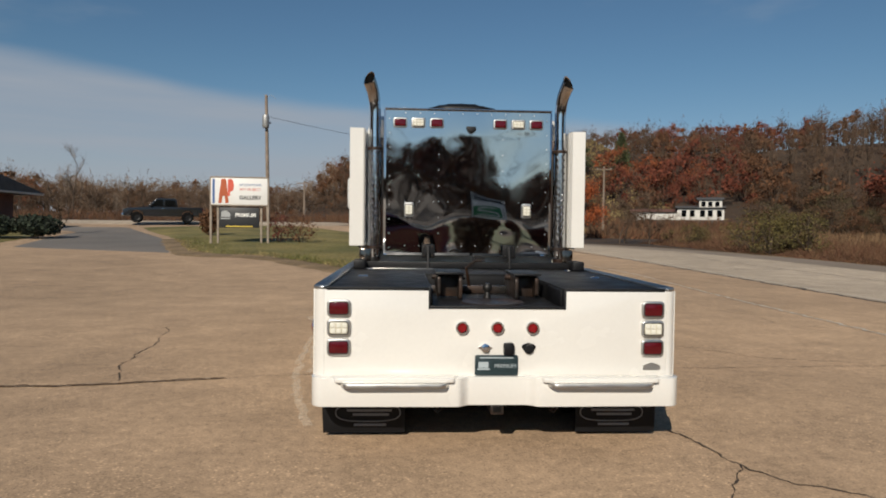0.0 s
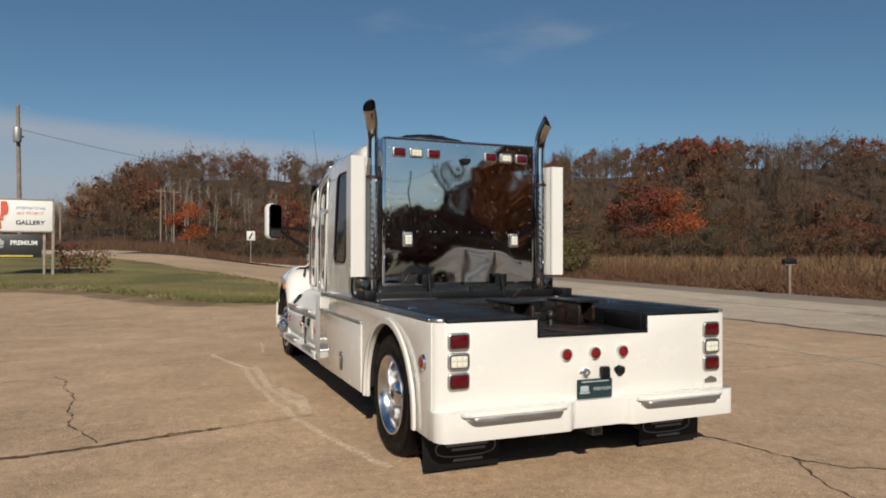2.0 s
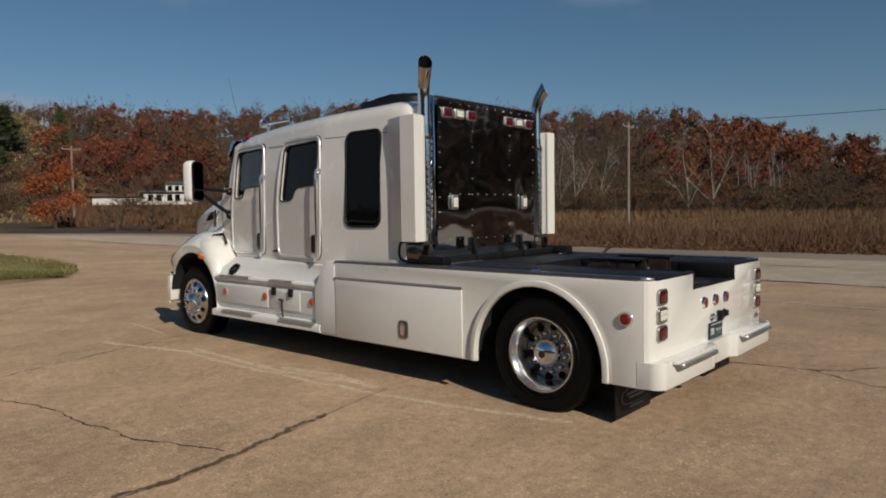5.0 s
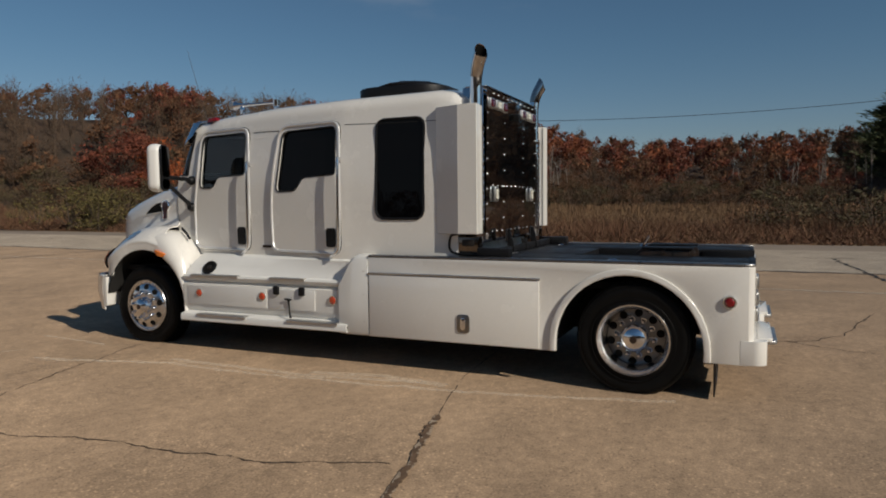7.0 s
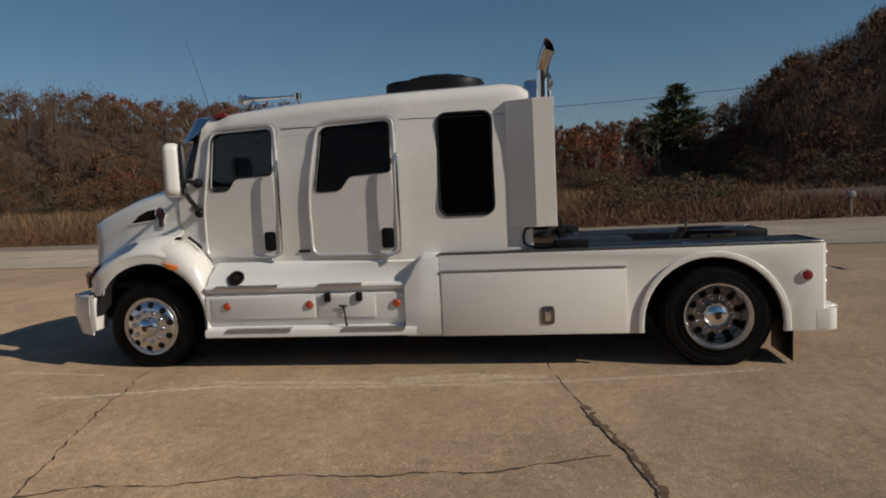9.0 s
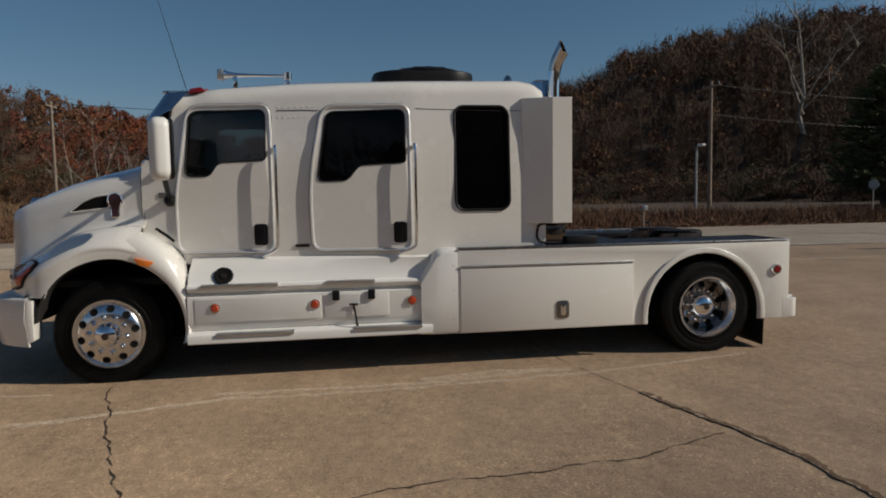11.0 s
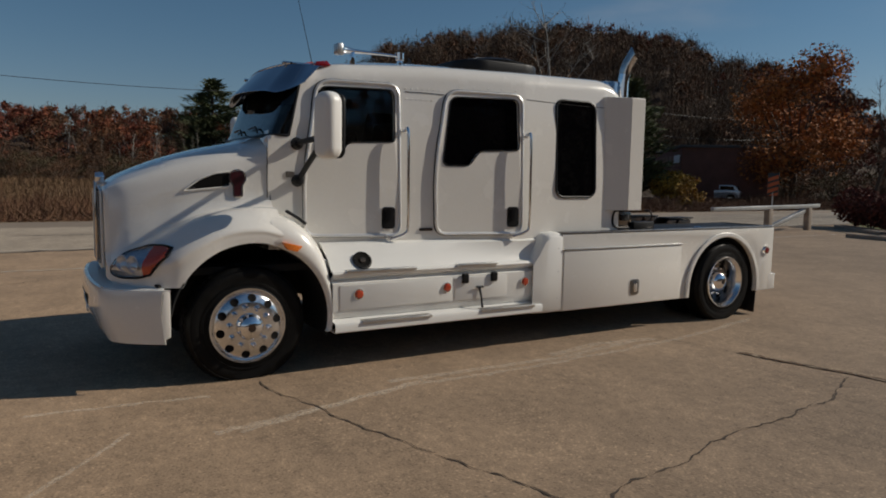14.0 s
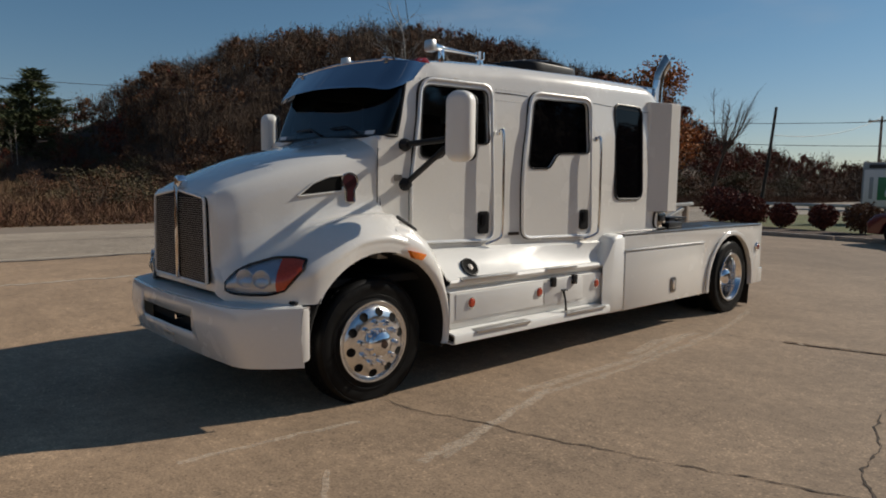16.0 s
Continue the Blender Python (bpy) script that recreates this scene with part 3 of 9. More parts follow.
def patch(name, edge_a, edge_b, mat, lift, thick, label, category, n=14, m=10, ragged=0.0):
    """A sheet with a rim, between two edge lines of equal count."""
    a, b = smooth_path([(*p, 0) for p in edge_a], n), smooth_path([(*p, 0) for p in edge_b], n)
    rows = []
    for i, (p, q) in enumerate(zip(a, b)):
        row = []
        for k in range(m + 1):
            t = k / m
            x, y = p.x + (q.x - p.x) * t, p.y + (q.y - p.y) * t
            j = ragged * noise.noise(Vector((x * 0.9, y * 0.9, 3)))
            e = min(1.0, 5 * min(t, 1 - t), 0.35 * min(i, len(a) - 1 - i))
            row.append((x + j, y + j * 0.6, lot_z(x, y) + (lift if e > 0.01 else -0.03) * max(0.25, e)))
        rows.append(row)
    ob = part(name, sheet(rows), mat)
    return tagged(ob, label, category, kind="structure")


island = patch("grass_island", [(-0.3, 20.3), (-1.9, 21.4), (-3.1, 23.1), (-5.4, 25.7), (-8.4, 27.3), (-12.4, 37.0), (-15.6, 42.9), (-19, 50)],
               [(1.3, 20.9), (2.1, 22.6), (2.7, 26.0), (2.5, 30.0), (1.2, 34.0), (-1.2, 40.0), (-5.0, 49.5), (-9, 57)], GRASS, 0.10, 0.1,
               "mown green and yellowing grass island with bare dirt rim", "grass", ragged=0.35)
rim = patch("dirt_rim", [(-0.6, 19.7), (-2.4, 20.7), (-3.7, 22.4), (-5.8, 25.0), (-8.8, 26.6), (-12.8, 36.4)],
            [(1.5, 20.5), (0.8, 22.0), (-2.4, 23.6), (-5.2, 26.3), (-8.0, 27.9), (-12.0, 37.6)], DRY, 0.045, 0.03, "dead brown grass and dirt at the lawn's rim", "dirt", ragged=0.3)
drive = patch("driveway", [(-8.6, 26.9), (-10.6, 32.0), (-12.6, 37.0), (-15.8, 42.9), (-19.2, 50)], [(-16.8, 29.5), (-18.2, 34.5), (-19.6, 39.6), (-21.0, 43.5), (-30, 50)],
              DRIVE, 0.012, 0.02, "grey asphalt driveway joining the lot", "driveway")
side_road = patch("side_road", [(-52, 55.5), (-38, 55.5), (-26, 55.3), (-14, 55.6), (-6, 57.5)], [(-52, 60.6), (-38, 60.6), (-26, 60.6), (-14, 61.2), (-4, 62.6)], ROAD_CONC, 0.16, 0.05, "pale concrete side road crossing beyond the driveway", "road")
lawn = patch("lawn", [(-17.4, 28.0), (-18.6, 34.5), (-20.2, 40.4), (-21.6, 43.5)], [(-34, 27), (-34, 34), (-34, 40), (-34, 44)], GRASS, 0.08, 0.1, "grass strip in front of a low building", "grass", ragged=0.3)
back_lawn = patch("back_lawn", [(10.4, -16.6), (8.0, -14.2), (6.0, -12.5), (3.3, -10.2), (1.6, -9.2), (-2.0, -8.4)], [(15.5, -28), (12, -28.3), (8, -28.3), (4, -28.3), (0, -28.3), (-5, -27)], LAWN, 0.10, 0.1,
                  "green lawn behind a clipped hedge", "grass", ragged=0.1)


# ---- vegetation ----
BARK = material("grey_brown_bark", (0.074, 0.052, 0.036), 0.95, vary=0.25, scale=1.5, island=0.25)
PALE_BARK = material("pale_sycamore_bark", (0.37, 0.335, 0.29), 0.9, vary=0.3, scale=1.2, tint=(0.26, 0.22, 0.17))
SLIM_BARK = material("grey_birch_bark", (0.25, 0.22, 0.185), 0.9, vary=0.25, scale=1.2)
TWIG = material("fine_twigs", (0.106, 0.065, 0.039), 0.95, island=0.22)
TWIG_TAN = material("tan_twigs", (0.185, 0.118, 0.070), 0.95, island=0.25)
TWIG_PALE = material("pale_twigs", (0.19, 0.15, 0.115), 0.95, island=0.25)
RUST = material("rust_leaves", (0.142, 0.036, 0.017), 0.85, island=0.35)
ORANGE = material("orange_leaves", (0.290, 0.068, 0.016), 0.85, island=0.35)
BROWN = material("brown_leaves", (0.122, 0.055, 0.024), 0.9, island=0.3)
ORANGE_DULL = material("dull_orange_leaves", (0.205, 0.058, 0.019), 0.85, island=0.35)
OLIVE = material("olive_leaves", (0.105, 0.083, 0.023), 0.85, island=0.5)
DULL_OLIVE = material("dull_olive_leaves", (0.080, 0.064, 0.028), 0.9, island=0.3)
NEEDLE = material("pine_needles", (0.082, 0.096, 0.040), 0.9, island=0.3)
STRAW = material("straw_weeds", (0.175, 0.107, 0.054), 0.95, island=0.3)
WEED = material("dead_weeds", (0.132, 0.071, 0.036), 0.95, island=0.28)
WEED_RED = material("russet_weeds", (0.112, 0.047, 0.024), 0.95, island=0.28)


class Soup:
    """Collects loose geometry with material slots, quickly."""

    def __init__(self):
        self.v, self.f, self.m = [], [], []

    def stick(self, a, b, ra, rb, mat, sides=4):
        a, b = Vector(a), Vector(b)
        d = (b - a).normalized()
        s = d.cross(Vector((0.3, 0.2, 1)) if abs(d.z) < 0.95 else Vector((1, 0, 0))).normalized()
        u = s.cross(d)
        k0 = len(self.v)
        for p, r in ((a, ra), (b, rb)):
            for k in range(sides):
                t = 2 * math.pi * k / sides
                self.v.append(tuple(p + r * (math.cos(t) * s + math.sin(t) * u)))
        for k in range(sides):
            self.f.append((k0 + k, k0 + (k + 1) % sides, k0 + sides + (k + 1) % sides, k0 + sides + k))
            self.m.append(mat)

    def sliver(self, a, b, w, mat, rng):
        a, b = Vector(a), Vector(b)
        s = (b - a).cross(Vector((rng.uniform(-1, 1), rng.uniform(-1, 1), rng.uniform(-1, 1)))).normalized() * w
        k0 = len(self.v)
        self.v += [tuple(a - s), tuple(a + s), tuple(b)]
        self.f.append((k0, k0 + 1, k0 + 2))
        self.m.append(mat)

    def leaf(self, c, size, mat, rng):
        n = Vector((rng.uniform(-1, 1), rng.uniform(-1, 1), rng.uniform(-0.3, 1))).normalized()
        s = n.cross(Vector((rng.uniform(-1, 1), rng.uniform(-1, 1), rng.uniform(-1, 1)))).normalized() * size
        u = n.cross(s)
        c = Vector(c)
        k0 = len(self.v)
        self.v += [tuple(c - s), tuple(c + s * 0.8 - u), tuple(c + s * 0.6 + u)]
        self.f.append((k0, k0 + 1, k0 + 2))
        self.m.append(mat)

    def arrays(self):
        return np.array(self.v, dtype=np.float64), self.f, self.m


def grow(soup, rng, base, aim, length, radius, depth, spread, on_tip, bark, sides=5, kids=(4, 6), shrink=0.62, low=0.35, thick_ends=False):
    """A limb of three bent pieces, with smaller limbs along it."""
    p, d = Vector(base), Vector(aim).normalized()
    r, pts = radius, [Vector(base)]
    for k in range(3):
        if depth == 0 and not thick_ends:
            break
        d = (d + Vector((rng.gauss(0, 0.11), rng.gauss(0, 0.11), rng.gauss(0.03, 0.07)))).normalized()
        q = p + d * (length / 3)
        r2 = radius * (1 - 0.27 * (k + 1))
        soup.stick(p, q, r, r2, bark, sides)
        p, r = q, r2
        pts.append(q)
    if depth == 0:
        if not thick_ends:
            pts = [p, p + d * length * 0.5, p + (d + Vector((rng.gauss(0, 0.15), rng.gauss(0, 0.15), rng.gauss(0.1, 0.1)))) * length]
            soup.sliver(pts[0], pts[2], radius, bark, rng)
        on_tip(soup, rng, pts, d)
        return
    for _ in range(rng.randint(*kids)):
        t = low + (1 - low) * rng.random()
        i = min(2, int(t * 3))
        at = pts[i].lerp(pts[i + 1], t * 3 - i)
        side = Vector((rng.gauss(0, 1), rng.gauss(0, 1), 0)).normalized()
        grow(soup, rng, at, d * (1 - spread) + side * spread + Vector((0, 0, 0.18)), length * shrink * rng.uniform(0.7, 1.1) * (1.15 - 0.45 * t), radius * 0.42, depth - 1,
             spread, on_tip, bark, 3, kids, shrink, 0.25, thick_ends)
    on_tip(soup, rng, pts[1:], d)


def twig_tip(n, length, width, mat):
    def tip(soup, rng, pts, d):
        for _ in range(n):
            i = rng.randrange(len(pts) - 1)
            a = pts[i].lerp(pts[i + 1], rng.random())
            way = (d * 0.8 + Vector((rng.gauss(0, 0.6), rng.gauss(0, 0.6), rng.gauss(0.25, 0.45)))).normalized()
            soup.sliver(a, a + way * length * rng.uniform(0.5, 1.2), width, mat, rng)
    return tip


def make_tree(seed, height, tip, crown=0.35, depth=2, girth=0.016, spread=0.55, kids=(5, 7), thick_ends=False):
    rng, s = random.Random(seed), Soup()
    grow(s, rng, (0, 0, -0.3), (rng.gauss(0, 0.05), rng.gauss(0, 0.05), 1), height * 0.82, height * girth, depth, spread, tip, 0, 6, kids, 0.48, crown, thick_ends)
    return s.arrays()


def make_round(seed, height, leaves=420, size=0.26, clumps=9, trunk=0.34, heart=0):
    """A broad leafy crown: trunk and limbs carrying uneven clumps of leaves with gaps."""
    rng, s = random.Random(seed), Soup()
    top = height * trunk
    s.stick((0, 0, -0.3), (0, 0, top), height * 0.022, height * 0.015, 0, 5)
    for k in range(clumps):
        a = 6.283 * (k + rng.random() * 0.7) / clumps * 1.62
        lift = (k + 0.5) / clumps
        reach = height * 0.30 * math.sin(math.pi * (0.18 + 0.72 * lift)) * rng.uniform(0.7, 1.1)
        c = Vector((math.cos(a) * reach, math.sin(a) * reach, height * (trunk * 0.7 + (0.86 - trunk * 0.7) * lift)))
        s.stick((0, 0, top * rng.uniform(0.6, 1.0)), c, height * 0.009, 0.02, 0, 3)
        rad = height * 0.165 * rng.uniform(0.75, 1.2)
        for _ in range(leaves // clumps):
            d = Vector((rng.gauss(0, 1), rng.gauss(0, 1), rng.gauss(0, 0.8))).normalized() * rad * rng.random() ** 0.45
            s.leaf(c + d, size * rng.uniform(0.55, 1.25), 2, rng)
        for _ in range(heart):
            d = Vector((rng.gauss(0, 1), rng.gauss(0, 1), rng.gauss(0, 0.8))).normalized() * rad * 0.6 * rng.random() ** 0.5
            s.leaf(c + d, size * rng.uniform(2.0, 3.0), 2, rng)
        for _ in range(3):
            d = Vector((rng.gauss(0, 1), rng.gauss(0, 1), rng.gauss(0.5, 0.8))).normalized() * rad * 1.25
            s.sliver(c, c + d, 0.02, 1, rng)
    return s.arrays()


def make_pine(seed, height):
    """A full conifer: whorls of rising boughs thick with needle sprays."""
    rng, s = random.Random(seed), Soup()
    s.stick((0, 0, -0.3), (0, 0, height * 0.97), height * 0.018, 0.03, 0, 7)
    z = height * 0.10
    while z < height * 0.985:
        t = z / height
        reach = height * 0.27 * min(1.0, 1.25 * (1 - t) ** 0.85) * rng.uniform(0.78, 1.1) + 0.12
        for k in range(rng.randint(5, 7)):
            a = rng.uniform(0, 6.283)
            rr = reach * rng.uniform(0.55, 1.15)
            tip = Vector((math.cos(a) * rr, math.sin(a) * rr, z + rr * rng.uniform(0.10, 0.42)))
            s.stick((0, 0, z), tip, 0.03, 0.01, 0, 3)
            for _ in range(int(16 + rr * 26)):
                u = rng.uniform(0.2, 1.04)
                c = Vector((0, 0, z)).lerp(tip, u) + Vector((rng.gauss(0, 0.15), rng.gauss(0, 0.15), rng.gauss(0.02, 0.13)))
                way = Vector((math.cos(a + rng.gauss(0, 0.8)), math.sin(a + rng.gauss(0, 0.8)), rng.uniform(0.0, 0.9)))
                s.sliver(c, c + way * rng.uniform(0.22, 0.42), 0.06, 1, rng)
        z += height * 0.026 * rng.uniform(0.7, 1.3)
    return s.arrays()


def scatter(name, protos, places, mats, label, category):
    """Joins many moved copies of a few patterns into one mesh."""
    vs, fs, ms, off = [], [], [], 0
    for k, (x, y, z, sc, turn, wide) in enumerate(places):
        pv, pf, pm = protos[k % len(protos)]
        c, s = math.cos(turn), math.sin(turn)
        v = np.empty_like(pv)
        v[:, 0] = (pv[:, 0] * c - pv[:, 1] * s) * sc * wide + x
        v[:, 1] = (pv[:, 0] * s + pv[:, 1] * c) * sc * wide + y
        v[:, 2] = pv[:, 2] * sc + z
        vs.append(v)
        fs += [tuple(i + off for i in f) for f in pf]
        ms += pm
        off += len(pv)
    me = bpy.data.meshes.new(name)
    me.from_pydata(np.concatenate(vs).tolist(), [], fs)
    for m in mats:
        me.materials.append(m)
    me.polygons.foreach_set("material_index", np.array(ms, dtype=np.int32))
    ob = new(name, me)
    return tagged(ob, label, category, kind="stuff")


def make_fuzzy(seed, height, twigs=320, wide=0.30, low=0.28, width=0.026):
    """A leafless hardwood: trunk, forked limbs and a rounded haze of fine twigs."""
    r, s = random.Random(seed), Soup()
    lean = Vector((r.gauss(0, 0.035), r.gauss(0, 0.035), 1))
    s.stick((0, 0, -0.3), lean * height * 0.48, height * 0.0125, height * 0.0085, 0, 5)
    limbs = []
    n = r.randint(9, 11)
    for k in range(n):
        a = 6.283 * (k + 0.7 * r.random()) / n * 1.62
        t = 0.08 if k == 0 else r.uniform(0.25, 1.0)
        lift = (0.97 - 0.40 * t * t) * r.uniform(0.84, 1.0) if k < 7 else r.uniform(0.26, 0.55)
        end = Vector((math.cos(a) * t * wide * height, math.sin(a) * t * wide * height, height * lift))
        start = lean * height * (r.uniform(low, 0.47) if k < 7 else 0.16)
        mid = start.lerp(end, 0.5) + Vector((r.gauss(0, 0.02), r.gauss(0, 0.02), 0.02 * r.random())) * height
        s.stick(start, mid, height * 0.0055, height * 0.0035, 0, 3)
        s.stick(mid, end, height * 0.0035, 0.008, 0, 3)
        limbs += [(start, mid), (mid, end), (mid, end)]
    heart = Vector((0, 0, height * 0.30))
    for _ in range(twigs):
        a, b = r.choice(limbs)
        p = a.lerp(b, r.random()) + Vector((r.gauss(0, 1), r.gauss(0, 1), r.gauss(0, 0.8))) * height * 0.045
        way = (p - heart).normalized() * 0.8 + Vector((r.gauss(0, 0.5), r.gauss(0, 0.5), r.gauss(0.3, 0.4)))
        s.sliver(p, p + way.normalized() * height * r.uniform(0.045, 0.105), width, 1, r)
    return s.arrays()


rng = random.Random(11)
bare = [make_fuzzy(k, 10, 330, 0.20, width=0.034) for k in range(8)]
bare_far = [make_fuzzy(10 + k, 10, 230, 0.22, width=0.052) for k in range(7)]
pale = [make_tree(20 + k, 11, twig_tip(6, 0.8, 0.016, 1), 0.30, girth=0.013, spread=0.55, kids=(4, 5), thick_ends=True) for k in range(4)]
rust = [make_round(40 + k, 9, 680, 0.135, rng.randint(10, 13), 0.14, 10) for k in range(6)]
rust_far = [make_round(50 + k, 9, 470, 0.175, rng.randint(9, 12), 0.20, 7) for k in range(6)]
shrub = [make_tree(60 + k, 3, twig_tip(11, 0.75, 0.013, 1), 0.02, 1, 0.012, 0.7, (9, 11)) for k in range(4)]
leafy = [make_round(70 + k, 3, 820, 0.052, 12, 0.1) for k in range(3)]

spots = collections.defaultdict(list)
for k in range(3950):
    az = rng.uniform(106, 150) if k % 8 == 0 else rng.uniform(-180, 180)      # thicker on the near hill
    seen = -48 < az < 168
    if not seen and rng.random() < (0.25 if az > 168 or az < -140 else 0.74):
        continue
    d0 = lerp_table(WOOD_EDGE, az)
    u = rng.random() ** 0.85
    d = d0 + 98 * u
    x, y = MID[0] + d * math.sin(radians(az)), MID[1] + d * math.cos(radians(az))
    patchy = noise.noise(Vector((x * 0.030, y * 0.030, 9)))
    p = 0.15 + 0.7 * rng.random() + 0.9 * patchy - 0.30 * soft_step(102, 112, az) + 0.30 * soft_step(138, 148, az)
    if 35 < x < 204 and 4.8 - (x + 6.4) * 0.1535 - 6 < y < 14 - (x + 4.8) * 0.221 + 6:     # open field in front of the tall pine
        continue
    if 18.0 < az < 28.5 and d < 128:            # in front of the hillside house
        continue
    if 11.6 < az < 17.6 and d < 172 and rng.random() < 0.93:            # open knoll
        continue
    if y < -4 and 0.69 < (x + 6.1) / (12.2 - y) < 0.93 and x < 40:     # open lawn before the brick building
        continue
    far_red = soft_step(64, 72, az) * (1 - soft_step(100, 108, az))
    p -= 0.20 * soft_step(-10, -6, az) * (1 - soft_step(14, 18, az)) + 0.10 * soft_step(30, 36, az) * (1 - soft_step(60, 66, az))
    p += 0.26 * far_red + 0.26 * soft_step(0.60, 0.8, u) * (1 - soft_step(100, 108, az)) - 0.14 * soft_step(36, 44, az) * (1 - soft_step(62, 70, az))
    kind = "bare" if p < 0.50 else "brown" if p < 0.73 + 0.10 * far_red else "pale" if p < 0.745 and u < 0.45 else "rust" if p < 1.08 else "orange"
    if az > 104 and rng.random() < 0.10:
        kind = "brown"
    if az > 104 and kind == "orange":
        kind = "rust"
    if az < -6 and seen and kind != "orange":          # hazy tan scrub wood beyond the driveway
        kind = "tan" if rng.random() < 0.75 else "brown"
    z = land_z(x, y)
    room = d * math.tan(radians(lerp_table(SKYLINE, az))) + 1.6 - z
    size = rng.uniform(0.66, 1.08) * min(1.05 + 0.5 * u if seen else 1.1, max(0.40, room / (10.6 if az > 104 else 9.8))) * (0.8 if u < 0.08 else 1.0) * (1 - 0.25 * far_red * (u < 0.2))
    deep = kind not in ("pale", "tan") and (u > 0.40 or not seen)
    spots[kind + ("_far" if deep else "")].append((x, y, z - 0.2, size, rng.uniform(0, 6.28), (rng.uniform(0.9, 1.25) if kind in ("bare", "pale", "tan") else rng.uniform(0.74, 1.05)) * (1.12 if u > 0.55 else 1.0)))
for far, bare_kit, leaf_kit in (("", bare, rust), ("_far", bare_far, rust_far)):
    scatter("woods", bare_kit, spots["bare" + far], (BARK, TWIG), "leafless grey-brown hardwood trees covering the hills", "woods")
    scatter("woods", leaf_kit, spots["rust" + far], (BARK, TWIG, RUST), "oak trees in rust-red autumn leaf", "woods")
    scatter("woods", leaf_kit, spots["orange" + far], (BARK, TWIG, ORANGE_DULL), "maple trees in bright orange autumn leaf", "woods")
    scatter("woods", leaf_kit, spots["brown" + far], (BARK, TWIG, BROWN), "oak trees holding dull brown leaves", "woods")
scatter("woods", bare_far, spots["tan"], (TWIG_PALE, TWIG_TAN), "tan leafless scrub trees beyond the driveway", "woods")
scatter("woods", pale, spots["pale"], (PALE_BARK, TWIG_PALE), "pale-barked leafless sycamores along the wood's edge", "woods")

# undergrowth at the wood's edge and along the road
low = []
for k in range(1300):
    az = rng.uniform(-46, 166)
    d0 = lerp_table(WOOD_EDGE, az)
    d = d0 + rng.uniform(-10, 42)
    x, y = MID[0] + d * math.sin(radians(az)), MID[1] + d * math.cos(radians(az))
    if x < 22.5 and y < 66 and not (y < -20 and x > 16):
        continue
    if y < -4 and 0.69 < (x + 6.1) / (12.2 - y) < 0.93 and x < 40:
        continue
    if 17 < az < 29 or 11 < az < 17.6 and d > 140:
        if rng.random() < 0.4 or d > 122:
            continue
        low.append((x, y, land_z(x, y) - 0.1, rng.uniform(0.4, 0.7), rng.uniform(0, 6.28), 2.0))
        continue
    low.append((x, y, land_z(x, y) - 0.1, rng.uniform(0.9, 1.8), rng.uniform(0, 6.28), rng.uniform(1.1, 1.8)))
for k in range(110):                       # thicket at the foot of the far wood
    az = rng.uniform(64, 107)
    d = lerp_table(WOOD_EDGE, az) + rng.uniform(-6, 9)
    x, y = MID[0] + d * math.sin(radians(az)), MID[1] + d * math.cos(radians(az))
    low.append((x, y, land_z(x, y) - 0.1, rng.uniform(0.7, 1.3), rng.uniform(0, 6.28), rng.uniform(1.4, 2.2)))
scatter("brush", shrub, low, (BARK, TWIG), "tangled leafless brush along the wood's edge", "brush")
field = []
for k in range(34):                        # bushes in the field, on a line of sight south of east
    a, d = radians(rng.uniform(89.5, 102)), rng.uniform(34, 70)
    x, y = -6.3 + d * math.sin(a), 4.8 + d * math.cos(a)
    field.append((x, y, land_z(x, y) - 0.1, rng.uniform(0.42, 0.85), rng.uniform(0, 6.28), rng.uniform(1.2, 1.9)))
scatter("brush", leafy[:2], field[::2], (BARK, TWIG, BROWN), "low brown-leaved bushes in the field", "brush")
scatter("brush", leafy[1:], field[1::2], (BARK, TWIG, DULL_OLIVE), "low olive-leaved bushes in the field", "brush")
hem = []
for k in range(230):                       # leafy undergrowth hiding the foot of the wood
    az = rng.uniform(-6, 150)
    d = lerp_table(WOOD_EDGE, az) + rng.uniform(-9, 10)
    x, y = MID[0] + d * math.sin(radians(az)), MID[1] + d * math.cos(radians(az))
    if 17 < az < 29 or 35 < x < 204 and 4.8 - (x + 6.4) * 0.1535 - 6 < y < 14 - (x + 4.8) * 0.221 + 6 or y < -4 and 0.69 < (x + 6.1) / (12.2 - y) < 0.93:
        continue
    hem.append((x, y, land_z(x, y) - 0.1, rng.uniform(0.9, 1.7), rng.uniform(0, 6.28), rng.uniform(1.2, 2.0)))
for k in range(120):                       # taller leafy growth before the far wood
    az = rng.uniform(62, 107)
    d = lerp_table(WOOD_EDGE, az) + rng.uniform(-4, 14)
    x, y = MID[0] + d * math.sin(radians(az)), MID[1] + d * math.cos(radians(az))
    if not (35 < x < 204 and 4.8 - (x + 6.4) * 0.1535 - 6 < y < 14 - (x + 4.8) * 0.221 + 6):
        hem.append((x, y, land_z(x, y) - 0.1, rng.uniform(1.1, 2.1), rng.uniform(0, 6.28), rng.uniform(1.0, 1.5)))
for k in range(130):                       # leafy growth below the middle wood
    az = rng.uniform(30, 68)
    d = lerp_table(WOOD_EDGE, az) + rng.uniform(-8, 24)
    x, y = MID[0] + d * math.sin(radians(az)), MID[1] + d * math.cos(radians(az))
    hem.append((x, y, land_z(x, y) - 0.1, rng.uniform(1.1, 2.2), rng.uniform(0, 6.28), rng.uniform(1.0, 1.5)))
